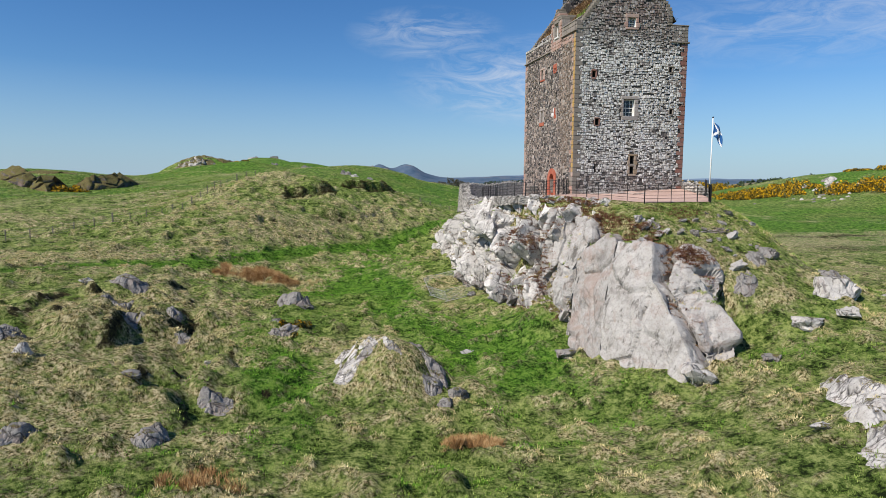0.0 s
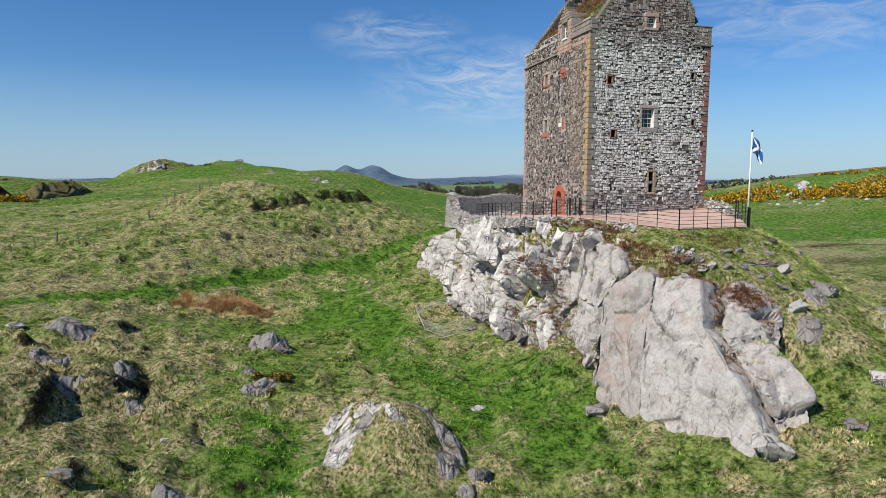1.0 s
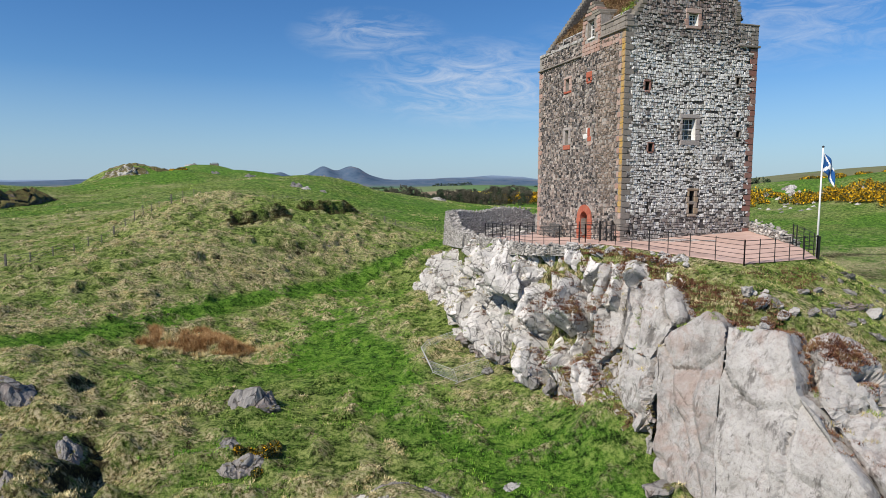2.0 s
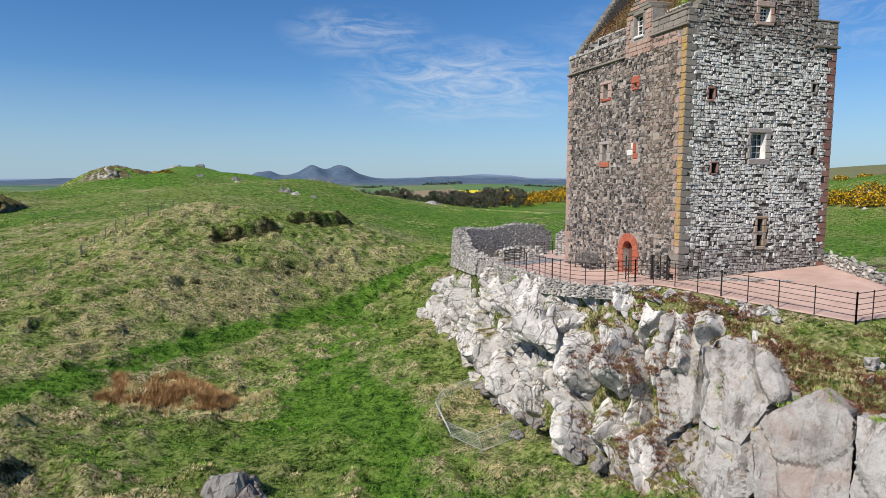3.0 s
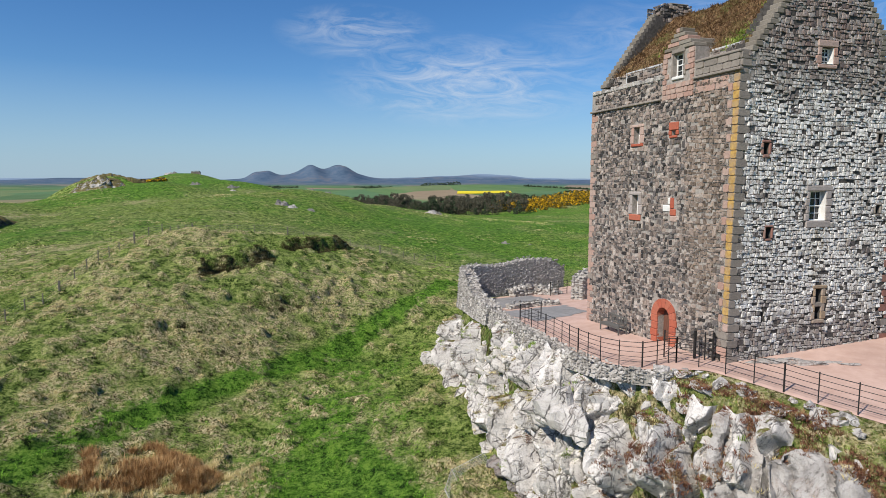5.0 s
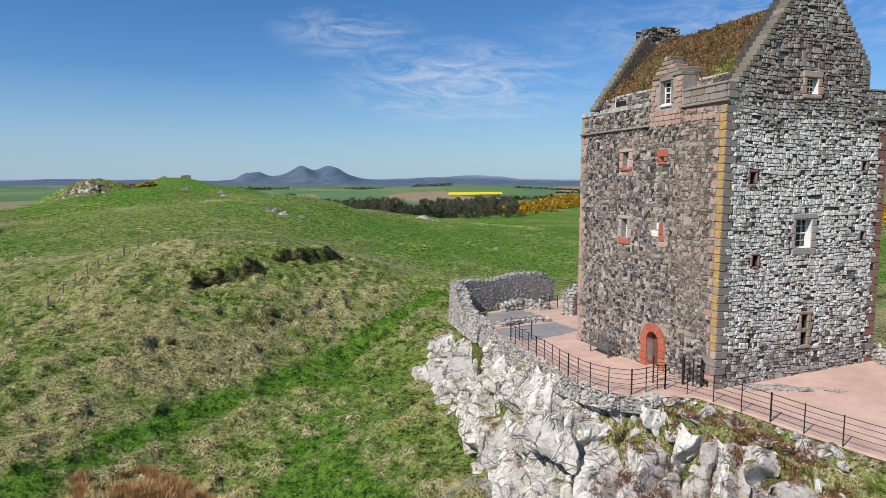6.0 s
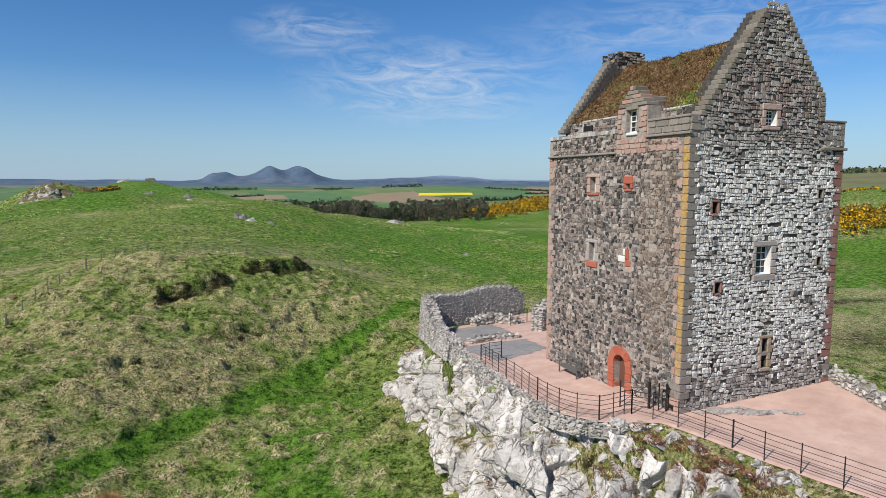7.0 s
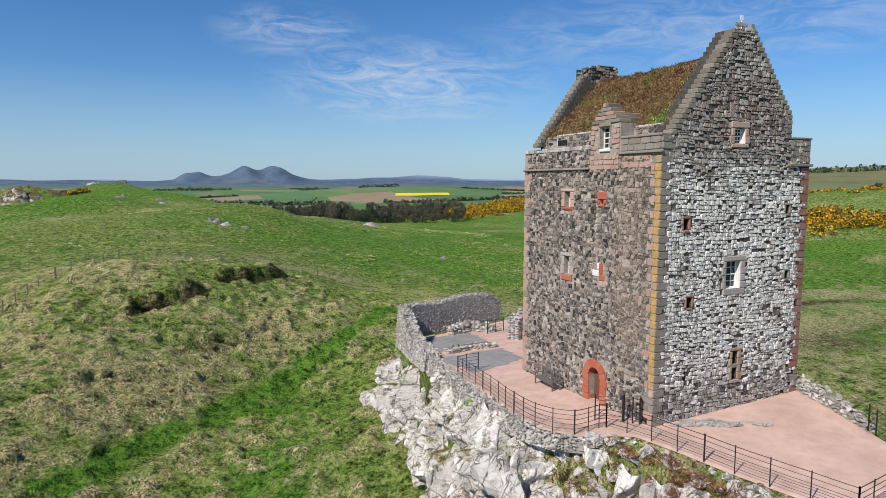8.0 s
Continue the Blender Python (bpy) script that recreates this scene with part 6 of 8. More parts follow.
def sheet(name, label, outline, mt, lift=0.02):
    """A thin spread of chippings on the terrace."""
    xs, ys = [p[0] for p in outline], [p[1] for p in outline]
    gx, gy = np.arange(min(xs), max(xs) + 0.25, 0.25), np.arange(min(ys), max(ys) + 0.25, 0.25)
    X, Y = np.meshgrid(gx, gy)
    D = poly_dist(X, Y, outline) + 0.18 * vnoise(X, Y, 0.9, 71, 2)
    index, verts, faces = {}, [], []
    for j in range(len(gy) - 1):
        for i in range(len(gx) - 1):
            if D[j:j + 2, i:i + 2].max() < 0.12:
                q = []
                for jj, ii in ((j, i), (j, i + 1), (j + 1, i + 1), (j + 1, i)):
                    if (jj, ii) not in index:
                        index[jj, ii] = len(verts)
                        verts.append((gx[ii], gy[jj], tz(gx[ii], gy[jj]) + lift))
                    q.append(index[jj, ii])
                faces.append(tuple(q))
    me = mesh_from(name, verts, faces, False)
    me.materials.append(mt)
    return tagged(new(name, me), label, "path", kind="structure")


sheet("chippings_1", "grey stone chippings covering the courtyard floor", [(-2.6, 12.6), (-3.2, 18.6), (2.2, 18.4), (1.8, 14.2)], MAT_SLATE)
sheet("chippings_2", "grey stone chippings inside the ruined wall", [(-2.0, 20.6), (-1.6, 26.8), (3.6, 26.4), (2.8, 20.6)], MAT_SLATE)

rail_group = "railings of the terrace"


def railing(label, line, post=1.16, rails=5, stays=True):
    """Black iron posts with level bars between them; every post and bar a part."""
    x0, y0 = line[0]
    ob = thing("railing", label, "railing", Matrix.Translation((x0, y0, tz(x0, y0))), group=rail_group)
    inv = ob.matrix_world.inverted()
    for k, (x, y) in enumerate(line):
        z = tz(x, y)
        heavy = k in (0, len(line) - 1) or k % 4 == 0
        w = 0.055 if heavy else 0.036
        bm = bevel_box(w, w, post + 0.12, 0.006)
        part("post", bm, MAT_IRON, ob, "", inv @ Matrix.Translation((x, y, z + post / 2 - 0.04)))
    for (ax, ay), (bx, by) in zip(line, line[1:]):
        for r in range(rails):
            h = 0.24 + (post - 0.28) * r / (rails - 1)
            acc = Acc()
            acc.tube([inv @ Vector((ax, ay, tz(ax, ay) + h)), inv @ Vector(((ax + bx) / 2, (ay + by) / 2, (tz(ax, ay) + tz(bx, by)) / 2 + h - 0.006)), inv @ Vector((bx, by, tz(bx, by) + h))], 0.013 if r < rails - 1 else 0.017, 5)
            part("rail", acc.mesh("rail"), MAT_IRON, ob)
    return ob


railing("black iron railing curving along the cliff edge", [(-3.75, 13.2), (-3.85, 12.3), (-3.9, 11.3), (-3.98, 10.3), (-4.05, 9.2), (-4.13, 8.1), (-4.25, 7.0), (-4.38, 6.0), (-4.45, 5.0), (-4.5, 4.0), (-4.45, 3.0), (-4.15, 1.95), (-3.5, 1.15), (-2.75, 1.12), (-2.08, 1.2), (-1.75, 1.08)])
railing("black iron railing along the grassy brow", [(-1.75, 1.08), (-1.4, 0.05), (-0.98, -1.06), (-0.66, -2.27), (-0.31, -3.40), (0.0, -4.65), (0.42, -5.9), (0.92, -7.2), (1.43, -8.6)])
railing("black iron railing on the end of the terrace", [(1.43, -8.6), (2.5, -8.45), (3.6, -8.28), (4.7, -8.12), (5.8, -7.97), (6.8, -7.85)])
railing("black iron railing by the flagpole", [(6.8, -7.85), (7.4, -7.1), (7.95, -6.3), (8.4, -5.5), (8.75, -4.7), (9.0, -4.2)])
railing("short black railing beside the courtyard steps", [(-3.75, 13.2), (-3.0, 13.5), (-2.2, 13.4)])
railing("small black iron fence at the courtyard gap", [(4.4, 24.6), (5.3, 24.8), (6.2, 25.0)])

gate = thing("iron_gate", "open black iron gate at the tower corner", "gate", Matrix.Translation((-1.7, 2.0, tz(-1.7, 2.0))))
gi = gate.matrix_world.inverted()
for x, y, w in ((-1.62, 2.1, 0.05), (-0.62, 1.25, 0.10), (-0.40, 0.85, 0.05), (-0.22, 0.55, 0.07)):
    part("gate_post", bevel_box(w, w, 1.35, 0.006), MAT_IRON, gate, "", gi @ Matrix.Translation((x, y, tz(x, y) + 0.62)))
for h in (0.25, 0.5, 0.75, 1.0, 1.2):
    acc = Acc()
    acc.tube([gi @ Vector((-1.62, 2.1, tz(-1.6, 2.1) + h)), gi @ Vector((-0.62, 1.25, tz(-0.6, 1.25) + h))], 0.013, 5)
    part("gate_bar", acc.mesh("gate_bar"), MAT_IRON, gate)
    acc = Acc()
    acc.tube([gi @ Vector((-0.62, 1.25, tz(-0.6, 1.2) + h)), gi @ Vector((-0.22, 0.55, tz(-0.2, 0.5) + h))], 0.013, 5)
    part("gate_bar", acc.mesh("gate_bar"), MAT_IRON, gate)
acc = Acc()
acc.tube([gi @ Vector((-1.62, 2.1, tz(-1.6, 2.1) + 0.2)), gi @ Vector((-0.62, 1.25, tz(-0.6, 1.25) + 1.2))], 0.015, 5)
part("gate_brace", acc.mesh("gate_brace"), MAT_IRON, gate)

# flagpole with its limp flag
MAT_FLAG_BLUE = m_plain("blue_cloth", (0.010, 0.065, 0.22), (0.02, 0.11, 0.32), 6, 0.85, 0.2)
MAT_FLAG_WHITE = m_plain("white_cloth", (0.70, 0.71, 0.72), (0.8, 0.8, 0.8), 6, 0.85, 0.2)
FX, FY = 6.86, -7.78
pole = thing("flagpole", "white flagpole with a limp blue and white flag", "flagpole", Matrix.Translation((FX, FY, tz(FX, FY))))
acc = Acc()
acc.tube([(0, 0, -0.2), (0, 0, 3), (0, 0, 5.72)], [0.055, 0.045, 0.034], 10)
part("pole", acc.mesh("pole", False), MAT_WHITE, pole)
acc = Acc()
acc.tube([(0, 0, 5.70), (0, 0, 5.76), (0, 0, 5.82)], [0.03, 0.07, 0.02], 8)
part("finial", acc.mesh("finial", False), MAT_IRON, pole)
part("pole_base", bevel_box(0.16, 0.16, 1.25, 0.02), MAT_IRON, pole, "dark iron tabernacle", Matrix.Translation((0.05, -0.02, 0.5)))


def flag():
    nu, nv = 22, 16
    verts, faces, white = [], [], []
    for j in range(nv + 1):
        for i in range(nu + 1):
            a, b = i / nu, j / nv
            fold = math.sin(a * 9 + b * 1.5) * 0.07 * (0.3 + a)
            x = 0.05 + a * 0.62 + 0.04 * math.sin(b * 4)
            z = 5.45 - b * 0.95 - a * a * 0.62 - a * 0.22
            verts.append((x * 0.94, x * -0.30 + fold, z))
    for j in range(nv):
        for i in range(nu):
            k = j * (nu + 1) + i
            faces.append((k, k + 1, k + nu + 2, k + nu + 1))
            a, b = (i + 0.5) / nu, (j + 0.5) / nv
            white.append(abs(a - b) < 0.10 or abs(a + b - 1) < 0.10)
    me = mesh_from("flag", verts, faces, False)
    me.materials.append(MAT_FLAG_BLUE)
    me.materials.append(MAT_FLAG_WHITE)
    for p, w in zip(me.polygons, white):
        p.material_index = int(w)
    ob = part("flag", me, None, pole, "blue flag with a white diagonal cross")
    sol = ob.modifiers.new("cloth", "SOLIDIFY")
    sol.thickness = 0.008


flag()


# slatted bench by the front wall
def bench():
    wood = m_plain("weathered_wood", (0.075, 0.072, 0.068), (0.15, 0.145, 0.135), 6, 0.85, 0.4, 0.01, stretch=(6, 1, 1))
    m = pose(-0.62, 7.75, tz(-0.6, 7.75) - 0.01, 0, 0, -90)
    ob = thing("bench", "weathered grey wooden garden bench against the tower wall", "bench", m)
    L = 1.75
    for x in (-L / 2, L / 2):
        for y, h in ((0.26, 0.62), (-0.24, 0.95)):
            part("leg", bevel_box(0.07, 0.07, h, 0.008), wood, ob, "", Matrix.Translation((x, -y, h / 2)))
        part("armrest", bevel_box(0.08, 0.58, 0.04, 0.01), wood, ob, "", Matrix.Translation((x, 0, 0.64)))
    for k in range(5):
        part("seat_slat", bevel_box(L + 0.02, 0.085, 0.025, 0.006), wood, ob, "", Matrix.Translation((0, -0.26 + 0.105 * k, 0.44)))
    part("seat_rail", bevel_box(L, 0.04, 0.09, 0.006), wood, ob, "", Matrix.Translation((0, -0.26, 0.385)))
    part("top_rail", bevel_box(L, 0.045, 0.09, 0.012), wood, ob, "", Matrix.Translation((0, 0.26, 0.92)))
    part("lower_rail", bevel_box(L, 0.04, 0.06, 0.008), wood, ob, "", Matrix.Translation((0, 0.25, 0.54)))
    for k in range(13):
        part("back_slat", bevel_box(0.055, 0.02, 0.34, 0.005), wood, ob, "", Matrix.Translation((-L / 2 + 0.11 + k * (L - 0.22) / 12, 0.255, 0.73)))


bench()

# bare rock breaking the gravel at the foot of the gable
rng = random.Random(77)
for k, (x, y, s) in enumerate(((1.9, -0.55, 1.1), (2.6, -0.9, 1.0), (3.4, -1.3, 1.2), (4.2, -1.7, 0.9), (4.8, -2.0, 0.7), (1.2, -0.35, 0.7), (3.0, -0.6, 0.6))):
    ob = new("bedrock", rock_mesh("bedrock", k * 3 + 1, axes((1, -0.4, 0), (0, 0, 1), (0, 0, 0), 1.5 * s, 0.75 * s, 0.26 * s)))
    ob.data.materials.append(MAT_BED)
    ob.location = (x, y, tz(x, y) - 0.01)
    tagged(ob, "flat grey bedrock breaking through the pink gravel", "rock", "bedrock at the tower foot")

# ---------------------------------------------------------------- the land: boulders, plants, fences


def boulder(x, y, size, k, label, flat=0.7, turn=0.0, sink=0.12, mt=None, group="boulders on the pasture"):
    ob = new("boulder", rock_mesh("boulder", k, Matrix.Diagonal((size * 1.35, size, size * flat, 1))))
    ob.data.materials.append(mt or MAT_ROCK)
    ob.matrix_world = pose(x, y, gz(x, y) + size * flat * (0.5 - sink) - 0.05, 0, 8, turn)
    return tagged(ob, label, "rock", group)


def outcrop(x, y, rx, ry, turn, lift, label, seed=1, mt=None, broken=0.22, name="outcrop", group="outcrops in the turf", n=34, tip=0.0):
    """Living rock that breaks through the turf: a faceted sheet that follows the ground and dips under it all round."""
    ca, sa = math.cos(radians(turn)), math.sin(radians(turn))
    k = np.linspace(-1.25, 1.25, n)
    U, V = np.meshgrid(k, k)
    X, Y = x + U * rx * ca - V * ry * sa, y + U * rx * sa + V * ry * ca
    G = ground_z(X, Y)
    S = G.copy()                          # the lie of the ground without its tussocks
    for _ in range(n // 2):
        E = np.pad(S, 1, mode="edge")
        S = (E[:-2, 1:-1] + E[2:, 1:-1] + E[1:-1, :-2] + E[1:-1, 2:]) / 4
    off = Vector((seed * 7.7, seed * 3.1, 2.0))
    size = 1.9 / min(rx, ry) ** 0.5
    verts = []
    for j in range(n):
        for i in range(n):
            q = Vector((U[j, i] * rx, V[j, i] * ry * 0.6, 0)) * size * 0.55 + off
            d, pts = noise.voronoi(q)
            c = pts[0]
            r1, r2, r3 = noise.cell(c * 31.7), noise.cell(c * 17.3 + Vector((5, 1, 2))), noise.cell(c * 23.9 + Vector((1, 7, 3)))
            step = 0.7 * r1 + 0.9 * (q - c).dot(Vector((r2, r3, 0))) - 0.5 * (1 - min(d[1] - d[0], 0.10) / 0.10)
            r = math.hypot(U[j, i], V[j, i]) + 0.28 * noise.noise(q * 2.2) + 0.12 * noise.noise(q * 6)
            z = S[j, i] + lift * min(1.0, 1.9 * max(0, 1 - r)) * (0.75 + 0.5 * tip * U[j, i]) + broken * step * max(0, 1.15 - r) + 0.04 * noise.noise(q * 9)
            z = min(z, S[j, i] + lift * 1.5) if r < 1 else min(S[j, i], G[j, i]) - 0.15 - 1.2 * (r - 1)
            verts.append((X[j, i] - x, Y[j, i] - y, z - float(G[n // 2, n // 2])))
    faces = [(j * n + i, j * n + i + 1, (j + 1) * n + i + 1, (j + 1) * n + i) for j in range(n - 1) for i in range(n - 1)]
    ob = new(name, mesh_from(name, verts, faces))
    ob.data.materials.append(mt or MAT_ROCK)
    ob.matrix_world = Matrix.Translation((x, y, float(G[n // 2, n // 2])))
    return tagged(ob, label, "rock", group)


DARK, PALEB = "dark lichened boulder half sunk in tussocky grass", "pale grey boulder lying in the grass"
for x, y, s, k, lb, f, tn, mt in (
        (-36.2, 1.4, 0.9, 1, PALEB, 0.7, 10, 0), (-20.9, 0.2, 0.8, 13, DARK, 0.7, 20, 1),
        (-28.7, -16.2, 0.7, 9, DARK, 0.6, 0, 1), (-26.0, -11.6, 0.4, 12, PALEB, 0.6, 15, 0),
        (-13.0, -15.6, 0.9, 7, DARK, 0.9, 20, 1), (-13.9, -16.6, 0.8, 11, DARK, 0.9, 70, 1),
        (-10.7, -8.8, 0.7, 10, PALEB, 0.45, 0, 0), (-4.9, -11.4, 1.2, 12, PALEB, 0.6, 30, 1), (-1.2, -19.2, 1.5, 9, "pale boulder leaning at the foot of the slab", 1.0, 20, 0),
        (9.2, -16.6, 2.1, 4, PALEB, 0.7, 20, 0), (5.5, -18.9, 1.3, 12, PALEB, 0.7, -10, 0), (8.0, -18.6, 1.1, 7, PALEB, 0.7, 60, 0), (14.6, -15.4, 1.1, 2, PALEB, 0.6, 0, 0), (17.0, -13.6, 0.8, 6, PALEB, 0.6, 30, 0),
        (-1.2, -27.0, 0.8, 5, PALEB, 0.6, 0, 0), (2.6, -19.6, 1.0, 2, PALEB, 0.5, 50, 1), (7.2, -13.4, 1.0, 4, DARK, 0.7, 10, 1)):
    boulder(x, y, s * 1.12, k, lb, f, tn, 0.3, MAT_ROCK_DARK if mt else MAT_ROCK)
# clefts and shaded ledges take the dark rock whole: their shade is painted
FLUSH, SHELF, CLEFT = "pale rock slab breaking flush through straw turf", "dark lichened rock shelf under the turf", "broken rock toned dark for the shaded edge of a mound"
for x, y, rx, ry, tn, lift, lb, mt, tip in (
        (-18.3, -10.6, 0.7, 1.5, -8, 0.34, FLUSH, 0, 0.2), (-17.6, -11.5, 0.55, 1.5, 12, 0.32, FLUSH, 0, 0.3), (-16.7, -12.7, 0.5, 1.4, 24, 0.34, FLUSH, 0, 0.5), (-16.2, -13.4, 0.4, 0.8, 20, 0.25, FLUSH, 1, 0.4),
        (-18.7, -13.3, 0.6, 1.1, -25, 0.3, FLUSH, 0, 0), (-17.6, -13.1, 0.7, 0.4, 10, 0.22, FLUSH, 1, 0), (-15.6, -9.9, 1.5, 0.6, -16, 0.4, SHELF, 1, 0.3), (-14.6, -10.6, 0.8, 0.5, -40, 0.35, SHELF, 1, 0.3),
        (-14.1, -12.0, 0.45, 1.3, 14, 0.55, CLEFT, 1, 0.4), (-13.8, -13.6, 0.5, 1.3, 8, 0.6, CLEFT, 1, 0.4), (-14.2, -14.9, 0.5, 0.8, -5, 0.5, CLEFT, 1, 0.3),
        (-21.9, 1.4, 1.3, 1.0, -30, 1.0, "grey boulder ledge toned dark for its shaded side", 1, 0.35), (-22.3, -5.6, 1.0, 0.6, 10, 0.4, SHELF, 1, 0), (-22.9, -3.6, 0.5, 0.7, 0, 0.3, SHELF, 1, 0),
        (-33.2, 0.8, 1.9, 1.0, -12, 0.55, SHELF, 1, 0.4), (-32.4, -4.6, 1.2, 0.8, 10, 0.25, "grey rock ledge toned dark for its shaded side", 1, 0.5), (-30.4, -9.0, 0.9, 0.7, 20, 0.15, "dark rock knob capped with turf", 1, 0.5), (-29.0, -4.8, 0.6, 0.8, 20, 0.35, SHELF, 1, 0.3),
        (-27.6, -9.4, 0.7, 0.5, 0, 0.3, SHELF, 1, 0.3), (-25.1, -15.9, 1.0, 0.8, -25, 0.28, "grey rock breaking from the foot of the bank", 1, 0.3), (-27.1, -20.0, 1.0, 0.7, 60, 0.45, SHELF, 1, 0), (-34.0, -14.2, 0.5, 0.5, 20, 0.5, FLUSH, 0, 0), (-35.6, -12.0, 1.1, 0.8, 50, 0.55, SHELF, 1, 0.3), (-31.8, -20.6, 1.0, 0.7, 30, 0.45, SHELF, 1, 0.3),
        (12.6, -13.0, 1.3, 0.8, 30, 0.5, SHELF, 1, 0), (4.2, -15.4, 0.7, 0.5, 30, 0.4, SHELF, 1, 0), (6.0, -13.9, 0.6, 0.5, 10, 0.35, SHELF, 1, 0),
        (1.9, -25.4, 1.7, 0.8, 80, 0.45, FLUSH, 0, 0), (0.6, -27.4, 1.2, 0.8, 40, 0.4, FLUSH, 0, 0), (2.6, -27.6, 1.6, 0.9, 30, 0.4, FLUSH, 0, 0), (-0.2, -29.2, 1.4, 0.8, 20, 0.35, FLUSH, 0, 0)):
    k = 0.85 if x < -24 else 1.15
    outcrop(x, y, rx * k, ry * k, tn, lift * (0.6 if -20 < x < -13 else 1), lb, int(abs(x * 3 + y * 7)) % 40, MAT_ROCK_DARK if mt else MAT_ROCK, 0.16 + 0.22 * min(rx, ry), tip=tip)
# stones and ledges on the hill beyond
rng = random.Random(3)
for x, y, s, n, sp in ((-6.3, 119.4, 2.6, 3, 3), (36, 164, 3.0, 2, 4), (42, 107, 1.3, 2, 3), (-27, 193, 2.6, 2, 4), (-47, 236, 2.6, 2, 3), (-18, 188, 1.8, 2, 5), (4, 150, 1.2, 2, 5), (141, 136, 2.8, 3, 2.5), (143, 125, 3.4, 5, 3), (136, 117, 2.2, 4, 3), (148, 117, 3.0, 4, 3), (149, 135, 3.2, 4, 4), (155, 111, 3.4, 5, 4), (146, 103, 2.4, 4, 4), (130, 108, 1.4, 5, 6), (122, 112, 1.0, 5, 7), (-9, 44, 0.5, 3, 3)):
    for i in range(n):
        k = s * rng.uniform(0.45, 1.1)
        outcrop(x + rng.gauss(0, sp), y + rng.gauss(0, sp * 0.6), k * 0.8, k * 0.5, rng.uniform(-25, 25), k * 0.38, "grey rock outcropping from the hillside turf", rng.randrange(40), MAT_ROCK if rng.random() < 0.5 else MAT_ROCK_DARK, 0.32 * k, group="outcrops on the hill", n=22)
def hill_crag(label, line, h, deep, mt, seed):
    """A broken scarp along its foot line: turfed top, ledged face, dipping under the ground all round."""
    pts = [Vector((*p, 0)) for p in line]
    ns, nv = 26 * (len(pts) - 1), 20
    off = Vector((seed * 3.3, seed * 1.7, seed))
    verts = []
    for i in range(ns + 1):
        s = (len(pts) - 1) * i / ns
        k = min(int(s), len(pts) - 2)
        d = (pts[k + 1] - pts[k]).normalized()
        p = pts[k].lerp(pts[k + 1], s - k)
        inward = Vector((-d.y, d.x, 0))
        tall = h * min(1, 4 * i / ns, 4 * (ns - i) / ns) * (0.85 + 0.35 * noise.noise(p * 0.21 + off) + 0.2 * noise.noise(p * 0.8 + off))
        g = gz(p.x, p.y)
        for j in range(nv + 1):
            v = j / nv
            q = p + inward * (deep * v ** 1.6)
            ledge = facet(Vector((0, s * 3.4, (g + tall * v) * 0.9)), off)
            out = 0.55 * ledge + 0.35 * noise.noise(Vector((s * 5, v * tall * 1.4, seed)))
            verts.append(q - inward * out * min(1, 5 * (1 - v)) + Vector((0, 0, g - 0.7 + (tall + 0.7) * v ** 0.85 + 0.12 * noise.noise(q * 1.7))))
        q = p + inward * (deep + 4.5)
        verts.append(Vector((q.x, q.y, gz(q.x, q.y) - 0.4)))
    faces = [(i * (nv + 2) + j, i * (nv + 2) + j + 1, (i + 1) * (nv + 2) + j + 1, (i + 1) * (nv + 2) + j) for i in range(ns) for j in range(nv + 1)]
    base = Vector((*line[0], gz(*line[0])))
    ob = new("hill_crag", mesh_from("hill_crag", [v - base for v in verts], [f[::-1] for f in faces]))
    ob.data.materials.append(mt)
    ob.matrix_world = Matrix.Translation(base)
    return tagged(ob, label, "rock", "crags on the hill")


# tone kept very low: the shade on these crags is in the colour
MAT_CRAGSHADE = m_rock("shade_toned_crag_rock", 0.16, 0.10, 1.0, 0.58)
MAT_KNOLL = m_rock("turfy_pale_rock", 0.80, 0.0, 1.0, 0.74)
hill_crag("crag toned dark for shade with a turf top under the ridge", [(-90, 106), (-80, 99), (-73, 95), (-69, 99)], 3.6, 2.2, MAT_CRAGSHADE, 3)
hill_crag("heathery crag toned dark for shade beside the gorse under the ridge", [(-70, 99), (-66, 101), (-61, 107), (-59, 118)], 3.4, 3.0, MAT_CRAGSHADE, 5)
hill_crag("brown broken ground on the ridge top", [(-92, 119), (-80, 115), (-72, 120)], 1.0, 5.0, MAT_CRAGSHADE, 6)
hill_crag("pale grey cliff on the craggy knoll", [(-74, 190), (-67, 187), (-59, 186), (-51, 189)], 5.4, 5.0, MAT_KNOLL, 7)
hill_crag("grey ledges along the top of the craggy knoll", [(-74, 199), (-67, 197), (-60, 197), (-52, 199)], 1.0, 4.0, MAT_KNOLL, 9)
hill_crag("dark ledge at the end of the craggy knoll", [(-54, 193), (-49, 196), (-45, 201)], 2.0, 3.0, MAT_CRAGSHADE, 8)


